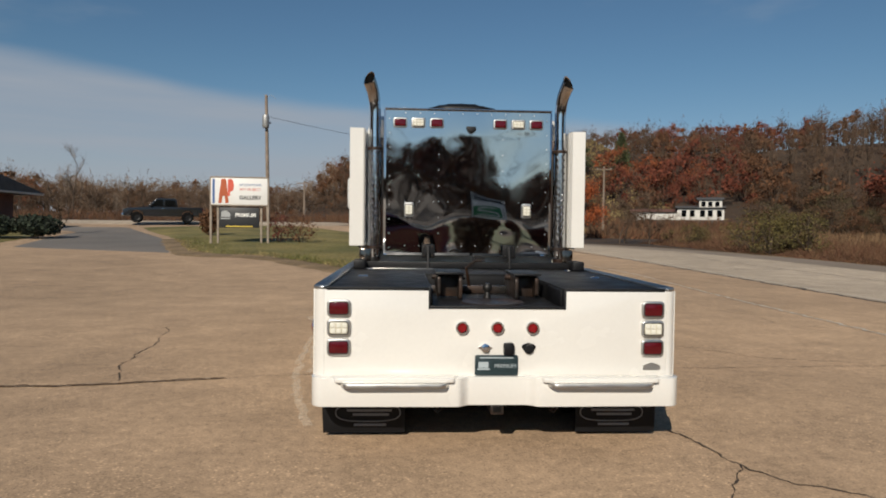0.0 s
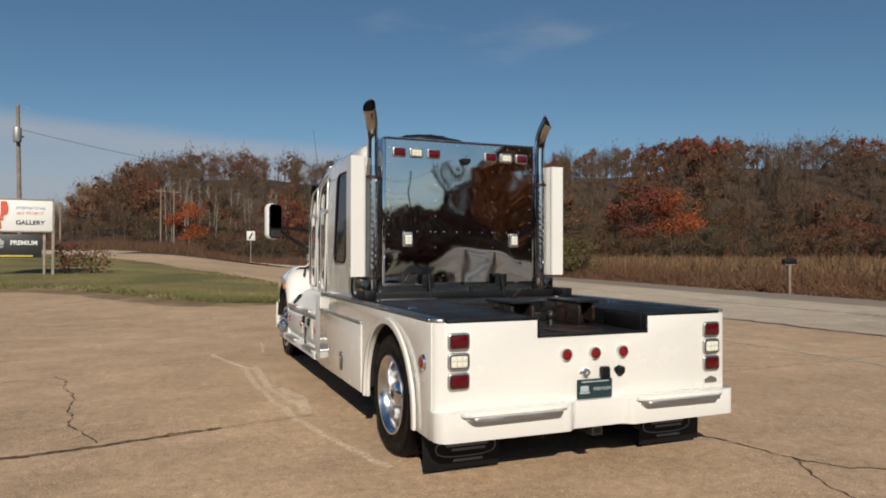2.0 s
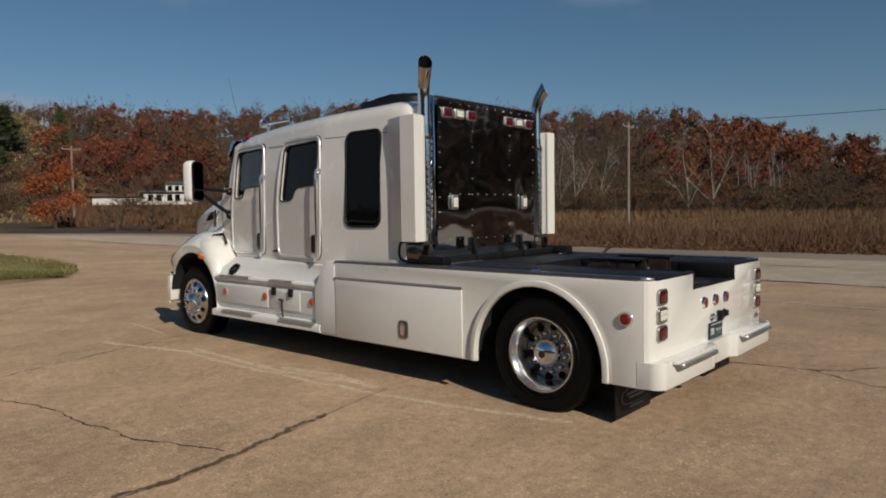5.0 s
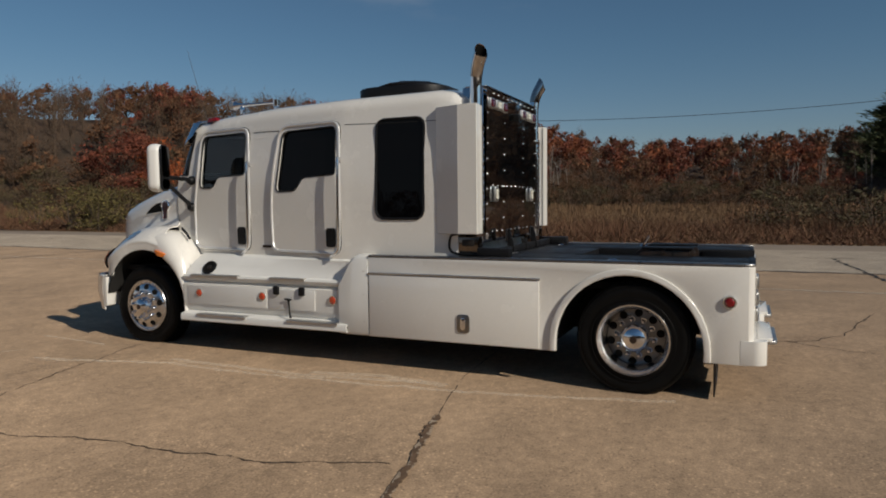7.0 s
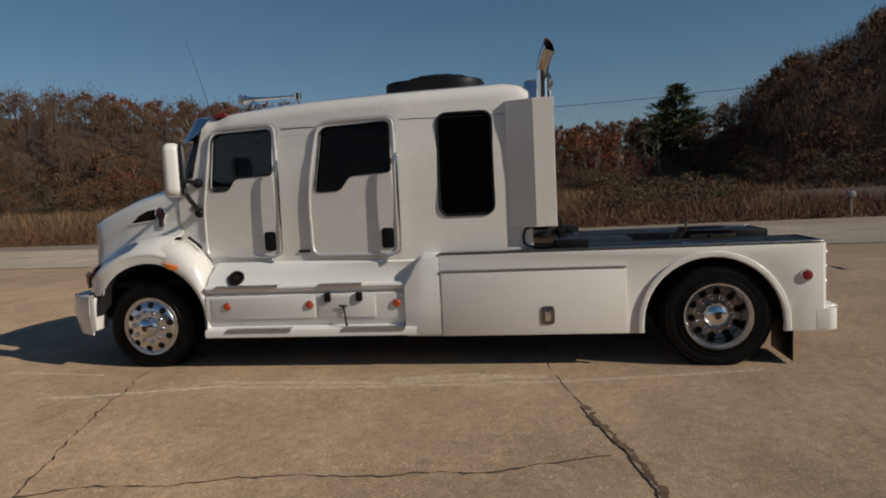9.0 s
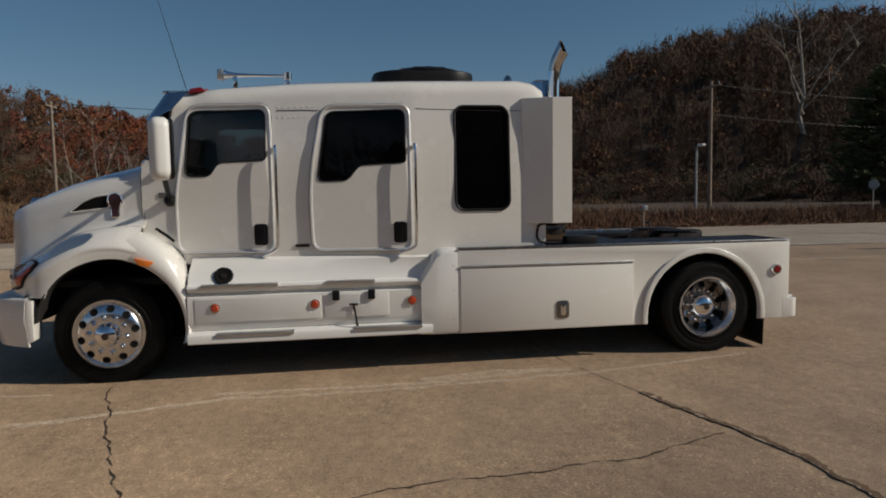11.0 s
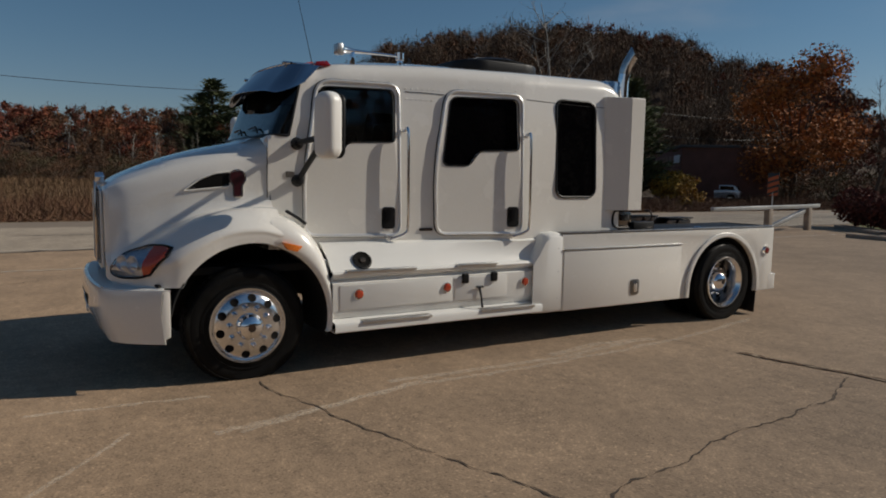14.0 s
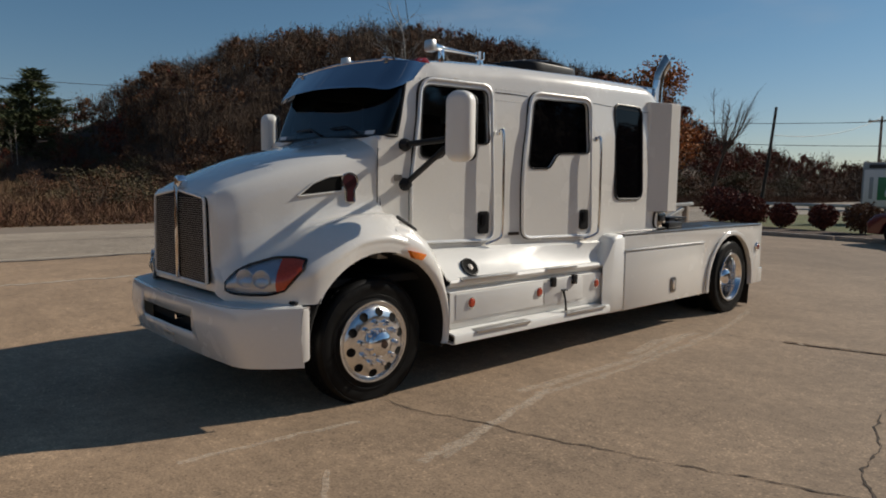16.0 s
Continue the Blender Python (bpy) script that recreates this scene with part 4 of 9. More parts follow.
for k in range(60):                        # thicket beyond the junction
    x, y = rng.uniform(22.5, 38), rng.uniform(-92, -44)
    hem.append((x, y, land_z(x, y) - 0.1, rng.uniform(0.6, 1.2), rng.uniform(0, 6.28), rng.uniform(1.2, 2.0)))
scatter("brush", leafy, hem[::2], (BARK, TWIG, BROWN), "brown-leaved undergrowth at the foot of the wood", "brush")
scatter("brush", leafy, hem[1::2], (BARK, TWIG, DULL_OLIVE), "dull olive undergrowth at the foot of the wood", "brush")


def make_slim(seed, height):
    """A slim pale trunk with a few rising limbs."""
    r, s = random.Random(seed), Soup()
    lean = Vector((r.gauss(0, 0.3), r.gauss(0, 0.3), 0))
    s.stick((0, 0, -0.2), lean + Vector((0, 0, height * 0.62)), height * 0.010, height * 0.0065, 0, 5)
    s.stick(lean + Vector((0, 0, height * 0.62)), lean * 1.8 + Vector((0, 0, height)), height * 0.008, 0.012, 0, 4)
    for k in range(11):
        t = r.uniform(0.35, 0.92)
        root = lean * t + Vector((0, 0, height * t))
        a, reach = r.uniform(0, 6.283), height * r.uniform(0.06, 0.15)
        s.stick(root, root + Vector((math.cos(a) * reach, math.sin(a) * reach, reach * r.uniform(0.9, 2.0))), height * 0.0042, 0.010, 0, 3)
    return s.arrays()


slim, slim_at = [make_slim(80 + k, 8.0) for k in range(4)], []
for k in range(9):
    az0, far = rng.uniform(66, 101), rng.uniform(4, 30)
    for _ in range(rng.randint(2, 6)):
        az, d = az0 + rng.gauss(0, 0.9), lerp_table(WOOD_EDGE, az0) + far + rng.gauss(0, 1.2)
        x, y = MID[0] + d * math.sin(radians(az)), MID[1] + d * math.cos(radians(az))
        room = d * math.tan(radians(lerp_table(SKYLINE, az))) + 1.2 - land_z(x, y)
        slim_at.append((x, y, land_z(x, y) - 0.2, min(1.5, max(0.5, room / 8.6)) * rng.uniform(0.6, 0.85), rng.uniform(0, 6.28), 1.0))
for k in range(12):
    az0, far = rng.uniform(-5, 12), rng.uniform(2, 26)
    for _ in range(rng.randint(2, 4)):
        az, d = az0 + rng.gauss(0, 0.8), lerp_table(WOOD_EDGE, az0) + far + rng.gauss(0, 1.2)
        x, y = MID[0] + d * math.sin(radians(az)), MID[1] + d * math.cos(radians(az))
        slim_at.append((x, y, land_z(x, y) - 0.2, rng.uniform(0.95, 1.35), rng.uniform(0, 6.28), 1.0))
scatter("woods", slim, slim_at, (SLIM_BARK,), "slim white-barked trunks at the edge of the wood", "woods")
green = []
for k in range(11):
    green.append((rng.gauss(22.9, 0.9), rng.gauss(41.0, 2.0), 0.1, rng.uniform(0.75, 1.05), rng.uniform(0, 6.28), rng.uniform(1.0, 1.4)))
for k in range(6):
    green.append((rng.gauss(24.5, 1), rng.gauss(56, 2), 0.3, rng.uniform(0.5, 0.8), rng.uniform(0, 6.28), 1.2))
scatter("brush", leafy, green, (BARK, TWIG, OLIVE), "yellow-green leafy bushes at the roadside", "brush")


def weeds(name, n, mats, label, where, tall, seed, wide=0.022):
    r, s = random.Random(seed), Soup()
    for _ in range(n):
        x, y = where(r)
        z = land_z(x, y) - 0.08
        clump = 0.55 + 0.9 * max(0.0, 0.5 + noise.noise(Vector((x * 0.35, y * 0.35, 5))))
        h = tall(x, r) * clump
        for _ in range(3):
            s.sliver((x + r.gauss(0, 0.12), y + r.gauss(0, 0.12), z), (x + r.gauss(0, 0.3), y + r.gauss(0, 0.3), z + h * r.uniform(0.5, 1.1)), wide, 0 if r.random() < 0.6 else 1, r)
    v, f, m = s.arrays()
    me = bpy.data.meshes.new(name)
    me.from_pydata(v.tolist(), [], f)
    for mt in mats:
        me.materials.append(mt)
    me.polygons.foreach_set("material_index", np.array(m, dtype=np.int32))
    return tagged(new(name, me), label, "weeds", kind="stuff")


grass_mats = (material("green_grass_blades", (0.120, 0.118, 0.033), 0.9, island=0.4), material("straw_grass_blades", (0.27, 0.205, 0.085), 0.9, island=0.4))
gr_r, gr_s = random.Random(91), Soup()
GRASS_L = [(20.3, -0.3, 1.0), (21.4, -1.9, 1.8), (23.1, -3.1, 2.4), (25.7, -5.4, 2.7), (27.3, -8.4, 2.6), (37.0, -12.4, 0.2)]
for _ in range(15000):
    gy = 20.4 + 16 * gr_r.random() ** 1.6
    lo, hi = lerp_table([(a, b) for a, b, _ in GRASS_L], gy), lerp_table([(a, c) for a, _, c in GRASS_L], gy)
    gx = gr_r.uniform(lo, hi)
    gz0 = lot_z(gx, gy) + 0.05
    gr_s.sliver((gx, gy, gz0), (gx + gr_r.gauss(0, 0.05), gy + gr_r.gauss(0, 0.05), gz0 + gr_r.uniform(0.05, 0.11)), 0.014, 0 if noise.noise(Vector((gx * 0.5, gy * 0.5, 2))) + gr_r.gauss(0, 0.2) < 0.12 else 1, gr_r)
gv, gf, gm = gr_s.arrays()
gme = bpy.data.meshes.new("grass")
gme.from_pydata(gv.tolist(), [], gf)
for mt in grass_mats:
    gme.materials.append(mt)
gme.polygons.foreach_set("material_index", np.array(gm, dtype=np.int32))
tagged(new("grass", gme), "short green and straw-coloured grass blades on the island", "grass", kind="stuff")

weeds("weeds", 29000, (WEED, WEED_RED), "tall dead russet weeds along the far side of the road",
      lambda r: (20.9 + 14 * r.random() ** 1.5, r.uniform(-80, 60)), lambda x, r: 0.22 + 0.42 * soft_step(20.8, 23.5, x) * r.uniform(0.6, 1.5), 5)
weeds("weeds", 9000, (STRAW, WEED), "dead field grass reaching to the far wood",
      lambda r: (r.uniform(74, 150), r.uniform(-30, 70)), lambda x, r: 0.9 * r.uniform(0.6, 1.5), 8, 0.06)
weeds("weeds", 4200, (WEED, WEED_RED), "dead brown scrub below the hillside house",
      lambda r: (lambda a, d: (d * math.sin(a), 8 + d * math.cos(a)))(radians(r.uniform(16.5, 31)), r.uniform(74, 104)), lambda x, r: 1.1 * r.uniform(0.5, 1.4), 10, 0.09)
weeds("weeds", 9000, (STRAW, WEED), "dead brown field grass below the wood",
      lambda r: (r.uniform(30, 104), r.uniform(34, 98)), lambda x, r: 0.8 * r.uniform(0.6, 1.5), 11, 0.07)
weeds("weeds", 5000, (grass_mats[1], WEED), "straw-coloured grass on a bare knoll",
      lambda r: (r.uniform(24, 56), r.uniform(112, 178)), lambda x, r: 0.5 * r.uniform(0.6, 1.4), 9, 0.12)
weeds("weeds", 9000, (STRAW, WEED), "dead field grass in front of the trees",
      lambda r: (r.uniform(34, 74), r.uniform(-12, 34)), lambda x, r: 0.55 * r.uniform(0.6, 1.5), 6)
weeds("weeds", 3500, (WEED, WEED_RED), "dead grass beyond the driveway",
      lambda r: (r.uniform(-50, 12), r.uniform(62, 82)), lambda x, r: 1.0, 7)


# ---- the truck: x across (its right positive), y ahead from its tail, z up ----
truck = thing("hauler_truck", (0.644, 4.72, 0.0), 0, "white crew-cab hauler truck with black deck and chrome exhaust stacks", "truck")
BW = 1.245            # half width of the bed
HUB_R, HUB_F, HUB_Z = 0.985, 6.50, 0.475


def arch_pts(cy, cz, r, n=20, a0=0.0, a1=180.0):
    return [(cy + r * math.cos(radians(a0 + (a1 - a0) * k / n)), cz + r * math.sin(radians(a0 + (a1 - a0) * k / n))) for k in range(n + 1)]


# side walls of the bed, with the wheel arches cut out
for s in (-1, 1):
    poly = [(0.06, 0.31)] + [(0.39, 0.31)] + [p for p in arch_pts(HUB_R, 0.39, 0.60)][::-1] + [(1.585, 0.31), (3.45, 0.31), (3.45, 1.085), (0.06, 1.085)]
    part("bed_side", prism(poly, "x", s * (BW - 0.03), s * BW, 0.004, 2), WHITE, truck)
    lip = arch_pts(HUB_R, 0.39, 0.60)[::-1]
    outer = arch_pts(HUB_R, 0.39, 0.655)
    lip_poly = [(HUB_R - 0.60, 0.312)] + lip + [(HUB_R + 0.60, 0.312), (HUB_R + 0.655, 0.312)] + outer + [(HUB_R - 0.655, 0.312)]
    part("arch_lip", prism(lip_poly, "x", s * (BW + 0.002), s * (BW + 0.028), 0.010, 3), WHITE, truck, "rounded white wheel-arch moulding")
    # inner wheel house, coloured black so that the arch looks shaded
    part("wheel_house", prism(arch_pts(HUB_R, 0.39, 0.62), "x", s * 0.45, s * 0.47), BLACK_MATT, truck)
    rows = [[(s * x, p[0], p[1]) for x in (0.46, BW - 0.03)] for p in arch_pts(HUB_R, 0.39, 0.625)]
    part("wheel_liner", sheet(rows, 0.01), BLACK_MATT, truck)
    # bright trim along the deck's edge
    part("deck_rim", box(s * (BW - 0.10), s * (BW + 0.006), 0.10, 3.45, 1.087, 1.108, 0.008), DULL_AND_SHADE_ALU, truck, "dull metal edge trim")
    # storage door
    door = part("storage_door", box(s * (BW + 0.002), s * (BW + 0.014), 1.735, 3.435, 0.318, 0.918, 0.006), WHITE, truck)
    part("hinge_rail", box(s * (BW + 0.002), s * (BW + 0.022), 1.725, 3.44, 0.922, 0.942, 0.005), ALU, door)
    latch = part("latch", prism(round_rect(2.447 - 0.062, 2.447 + 0.062, 0.412, 0.582, 0.03), "x", s * (BW + 0.014), s * (BW + 0.024), 0.004), DULL_AND_SHADE_ALU, door, "bronze-grey paddle latch")
    part("latch_paddle", prism(round_rect(2.447 - 0.026, 2.447 + 0.026, 0.44, 0.555, 0.025), "x", s * (BW + 0.024), s * (BW + 0.034), 0.004), CHROME, door)
    # round red side marker
    mk = part("side_marker", lathe([(0.0, 0.026), (0.026, 0.025), (0.036, 0.016), (0.038, 0.0)], 24, "x", (s * (BW + 0.002) if s > 0 else 0, 0.20, 0.805)) if s > 0 else
              mirrored(lathe([(0.0, 0.026), (0.026, 0.025), (0.036, 0.016), (0.038, 0.0)], 24, "x", (BW + 0.002, 0.20, 0.805))), RED_BRIGHT, truck)
    ring = lathe([(0.038, 0.0), (0.040, 0.018), (0.050, 0.018), (0.057, 0.0)], 24, "x", (BW + 0.002, 0.20, 0.805), True)
    part("marker_ring", ring if s > 0 else mirrored(ring), CHROME, mk)
    # mud flap
    flap = part("mud_flap", prism([(s * 0.62, 0.030), (s * 1.205, 0.030), (s * 1.22, 0.40), (s * 0.62, 0.40)], "y", 0.300, 0.312, 0.003), BLACK, truck, "black rubber mud flap with pale oval emblem")
    cx = s * 0.885
    oval = [(cx + 0.23 * math.copysign(abs(math.cos(a)) ** 0.6, math.cos(a)), 0.175 + 0.062 * math.copysign(abs(math.sin(a)) ** 0.8, math.sin(a))) for a in [2 * math.pi * k / 40 for k in range(40)]]
    GREY_INK = bpy.data.materials.get("grey_print") or material("grey_print", (0.24, 0.24, 0.24), 0.7)
    part("emblem_oval", tube([(u, 0.299, v) for u, v in oval], 0.005, 6, True), GREY_INK, flap)
    for k, (a, b, z) in enumerate(((-0.15, 0.17, 0.192), (-0.11, 0.15, 0.162), (-0.10, 0.13, 0.088))):
        part("print_bar", box(cx + a, cx + b, 0.296, 0.2995, z - 0.009, z + 0.009, 0.001, 1), GREY_INK, flap)
    part("flap_hanger", box(s * 0.58, s * 1.21, 0.295, 0.325, 0.40, 0.43), STEEL, truck)

# tail wall with a well in the middle, and rounded corner posts
tail = [(-1.17, 0.42), (1.17, 0.42), (1.17, 1.085), (0.46, 1.085), (0.46, 0.965), (-0.46, 0.965), (-0.46, 1.085), (-1.17, 1.085)]
part("tail_wall", prism(tail, "y", 0.018, 0.045, 0.003), WHITE, truck)
for s in (-1, 1):
    post = [(s * (1.17 + 0.075 * math.sin(radians(90 * k / 8))), 0.093 - 0.075 * math.cos(radians(90 * k / 8))) for k in range(9)]
    post += [(s * (BW - 0.03), 0.093), (s * 1.17, 0.045)]
    part("corner_post", prism(post, "z", 0.31, 1.085), WHITE, truck)
    part("corner_cap", prism([(p[0], p[1]) for p in post[:9]] + [(s * (BW - 0.1), 0.13), (s * 1.14, 0.1)], "z", 1.087, 1.106, 0.004), ALU, truck, "bright metal corner cap")

# deck plates round the well
part("deck_plate", box(-BW + 0.1, -0.46, 0.05, 3.3, 1.07, 1.094, 0.003), DECK, truck, "textured black deck surface")
part("deck_plate", box(0.46, BW - 0.1, 0.05, 3.3, 1.07, 1.094, 0.003), DECK, truck)
part("deck_plate", box(-0.46, 0.46, 1.55, 3.3, 1.07, 1.094, 0.003), DECK, truck)
part("deck_edge_bar", box(-BW + 0.09, -0.462, 0.017, 0.06, 1.078, 1.102, 0.004), DECK, truck)
part("deck_edge_bar", box(0.462, BW - 0.09, 0.017, 0.06, 1.078, 1.102, 0.004), DECK, truck)
part("well_floor", box(-0.46, 0.46, 0.03, 1.6, 0.945, 0.967, 0.003), DECK, truck)
part("well_lip", box(-0.47, 0.47, 0.010, 0.05, 0.958, 0.976, 0.004), DECK, truck)
for s in (-1, 1):
    part("well_side", box(s * 0.452, s * 0.470, 0.012, 1.6, 0.955, 1.10, 0.004), DECK, truck)
    part("well_pad", box(s * 0.440, s * 0.451, 0.06, 0.5, 0.968, 1.085, 0.003), BLACK, truck)
part("well_end", box(-0.46, 0.46, 1.55, 1.57, 0.96, 1.075, 0.003), DECK, truck)
for s in (-1, 1):
    for y in (1.15, 2.1):
        part("tie_down", lathe([(0, 0.012), (0.03, 0.010), (0.042, 0.0)], 18, "z", (s * 0.98, y, 1.094)), CHROME, truck, "recessed bright tie-down cup")
# plain flat patches worn into the deck near the cab
part("deck_tread", box(-0.98, -0.35, 2.20, 2.34, 1.094, 1.099, 0.002), ALU, truck, "bright worn tread strip")

# gooseneck hitch in the well: two side arms, cross plate, ball
hitch = part("hitch_frame", box(-0.42, 0.42, 1.02, 1.10, 0.968, 1.03, 0.006), STEEL, truck, "rusty black steel hitch in the deck well")
for s, top in ((-1, 1.165), (1, 1.16)):
    part("hitch_arm", prism(round_poly([(0.52, 0.968), (0.52, top - 0.03), (0.62, top), (1.0, top), (1.12, 1.05), (1.12, 0.968)], 0.03), "x", s * 0.20, s * 0.225, 0.004), STEEL, hitch)
    part("hitch_cheek", prism(round_poly([(0.56, 0.99), (0.56, top - 0.02), (0.98, top - 0.02), (1.05, 1.02)], 0.03), "x", s * 0.36, s * 0.385, 0.004), STEEL, hitch)
    part("hitch_web", box(s * 0.20, s * 0.385, 0.70, 0.72, 0.975, top - 0.03, 0.004), STEEL, hitch)
    part("hitch_top", box(s * 0.19, s * 0.40, 0.53, 0.99, top - 0.012, top + 0.006, 0.005), BLACK, hitch)
    part("hitch_pin", tube([(s * 0.42, 0.80, 1.12), (s * 0.16, 0.80, 1.12)], 0.022, 12), STEEL, hitch)
part("hitch_ball", lathe([(0, 0.12), (0.022, 0.115), (0.036, 0.095), (0.036, 0.075), (0.020, 0.05), (0.030, 0.0)], 20, "z", (0.0, 0.62, 0.967)), STEEL, hitch)
part("hitch_lever", tube([(-0.1, 1.05, 1.03), (-0.13, 1.00, 1.18), (-0.06, 0.97, 1.24), (0.02, 0.98, 1.245)], 0.013, 8), STEEL, hitch)
part("hitch_tray", lathe([(0.0, 0.003), (0.20, 0.003), (0.22, 0.012), (0.23, 0.0)], 28, "z", (0.0, 0.30, 0.968)), STEEL, truck, "worn shiny round plate in the well floor")

# head board rail in front of the cab: low frame with three posts
part("bulkhead_rail", box(-1.12, 1.12, 2.25, 2.30, 1.10, 1.165, 0.006), DECK, truck, "low black steel rail behind the cab")
for x in (-0.40, 0.42):
    post = part("rail_post", prism(round_poly([(2.22, 1.094), (2.305, 1.094), (2.305, 1.32), (2.285, 1.335), (2.275, 1.32)], 0.008), "x", x - 0.012, x + 0.012, 0.003), DECK, truck)
    part("post_plate", prism(round_rect(x - 0.065, x + 0.065, 1.20, 1.335, 0.012), "y", 2.300, 2.308, 0.002), DECK, post)
    for dx in (-0.04, 0.04):
        for z in (1.225, 1.31):
            part("bolt", lathe([(0.0, -0.008), (0.009, -0.007), (0.011, 0.0)], 8, "y", (x + dx, 2.300, z)), STEEL, post)
part("rail_post", box(0.045, 0.07, 2.24, 2.30, 1.094, 1.22, 0.004), DECK, truck)
for s in (-1, 1):
    part("rail_end", box(s * 1.02, s * 1.13, 2.05, 2.36, 1.10, 1.185, 0.008), BLACK, truck)
    part("air_line_box", box(s * 0.98, s * 1.09, 2.36, 2.60, 1.11, 1.29, 0.012), SMOKED, truck, "smoky chrome box beside the cab")
    part("air_line_box_trim", box(s * 1.088, s * 1.10, 2.40, 2.52, 1.20, 1.26, 0.004), STEEL, truck)
    part("step_loop", tube(smooth_path([(s * 1.10, 2.36, 1.12), (s * 1.10, 2.62, 1.14), (s * 1.10, 2.64, 1.27), (s * 1.10, 2.58, 1.31), (s * 1.10, 2.38, 1.31)], 4), 0.012, 8), BLACK, truck)


# lamps on tail and cab back
def lamp_unit(name, x, y, z, w, h, lens, face=-1, r=0.03, parent=None):
    bez = prism(round_rect(x - w / 2, x + w / 2, z - h / 2, z + h / 2, r), "y", y + face * 0.022, y, 0.008, 3)
    ob = part(name, bez, ALU, parent or truck, "chrome-framed %s lamp" % ("red" if lens is RED_LENS else "white"))
    part("lens", prism(round_rect(x - w * 0.385, x + w * 0.385, z - h * 0.335, z + h * 0.335, r * 0.5), "y", y + face * 0.026, y + face * 0.02, 0.003), lens, ob)
    part("lens_gasket", tube([(u, y + face * 0.0225, v) for u, v in round_rect(x - w * 0.395, x + w * 0.395, z - h * 0.35, z + h * 0.35, r * 0.5)], 0.004, 6, True), BLACK, ob)
    if lens is WHITE_LENS:
        nx, nz = (3, 2) if w > h else (2, 3)
        for i in range(nx):
            for j in range(nz):
                u, v = x + (i - (nx - 1) / 2) * w * 0.74 / nx, z + (j - (nz - 1) / 2) * h * 0.64 / nz
                part("led", prism(round_rect(u - w * 0.30 / nx, u + w * 0.30 / nx, v - h * 0.26 / nz, v + h * 0.26 / nz, 0.004), "y", y + face * 0.030, y + face * 0.0255, 0.002), CLEAR_LED, ob)
    return ob


for s in (-1, 1):
    for z, lens in ((0.96, RED_LENS), (0.828, WHITE_LENS), (0.697, RED_LENS)):
        lamp_unit("tail_lamp", s * 1.07, 0.018, z, 0.158, 0.118, lens)
for x in (-0.24, 0.0, 0.24):
    rl = part("round_tail_lamp", lathe([(0.0, -0.016), (0.020, -0.017), (0.022, -0.020), (0.026, -0.020), (0.031, -0.014), (0.032, 0.0)], 28, "y", (x, 0.018, 0.829)), RED_BRIGHT, truck)
    part("ring", lathe([(0.032, -0.004), (0.034, -0.020), (0.044, -0.020), (0.050, 0.0)], 28, "y", (x, 0.018, 0.829), True), CHROME, rl)
knob = part("air_coupling", lathe([(0.0, -0.05), (0.013, -0.05), (0.015, -0.025), (0.030, -0.02), (0.032, 0.0)], 20, "y", (-0.082, 0.018, 0.694)), CHROME, truck)
part("coupling_flange", prism([(-0.132, 0.694), (-0.095, 0.716), (-0.068, 0.716), (-0.032, 0.694), (-0.068, 0.672), (-0.095, 0.672)], "y", 0.010, 0.018), CHROME, knob)
part("trailer_socket", soften(prism(round_rect(0.042, 0.112, 0.648, 0.730, 0.014), "y", -0.022, 0.018), 0.004), BLACK, truck, "black square trailer socket")
sk = part("trailer_socket", lathe([(0.0, -0.040), (0.026, -0.036), (0.031, -0.012), (0.036, 0.0)], 24, "y", (0.215, 0.018, 0.692)), BLACK, truck, "black round trailer socket")
part("socket_ear", prism(round_poly([(0.165, 0.70), (0.18, 0.722), (0.25, 0.722), (0.265, 0.70), (0.228, 0.652), (0.202, 0.652)], 0.010), "y", 0.006, 0.018), BLACK, sk)
part("maker_badge", prism(round_poly([(1.01, 0.545), (1.13, 0.545), (1.13, 0.575), (1.07, 0.598), (1.01, 0.575)], 0.01), "y", 0.010, 0.018), ALU, truck, "small metal maker badge with blank face")

PLATE_INK = material("plate_dark_teal", (0.018, 0.035, 0.040), 0.4, vary=0.2, scale=20)
PRINT_PALE = material("plate_pale_print", (0.42, 0.48, 0.50), 0.5)
plate = part("dealer_plate", prism(round_rect(-0.152, 0.142, 0.508, 0.646, 0.012), "y", 0.002, 0.012, 0.002), PLATE_INK, truck, "dark dealer plate with pale lettering bars")
for x0, x1, z0, z1 in ((-0.12, 0.11, 0.624, 0.632), (-0.128, -0.06, 0.560, 0.600), (-0.135, -0.05, 0.545, 0.556)):
    part("plate_mark", box(x0, x1, -0.001, 0.003, z0, z1, 0.001, 1), PRINT_PALE, plate)


def lettering(text, size, m, mat, parent, name="lettering", depth=0.0015, spread=1.0, bold=0.0):
    """Flat raised letters in the built-in font, as a mesh."""
    cu = bpy.data.curves.new(name, "FONT")
    cu.body, cu.size, cu.extrude, cu.align_x, cu.align_y = text, size, depth, "CENTER", "CENTER"
    cu.offset = size * bold
    tmp = new("tmp_text", cu)
    bpy.context.view_layer.update()
    me = bpy.data.meshes.new_from_object(tmp.evaluated_get(bpy.context.evaluated_depsgraph_get()))
    bpy.data.objects.remove(tmp)
    me.transform(m @ Matrix.Diagonal((spread, 1, 1, 1)))
    ob = new(name, me)
    me.materials.clear()
    me.materials.append(mat)
    ob.parent = parent
    return ob


lettering("PREMIUM", 0.036, pose(0.055, 0.001, 0.572, 90, 0, 0), PRINT_PALE, plate)

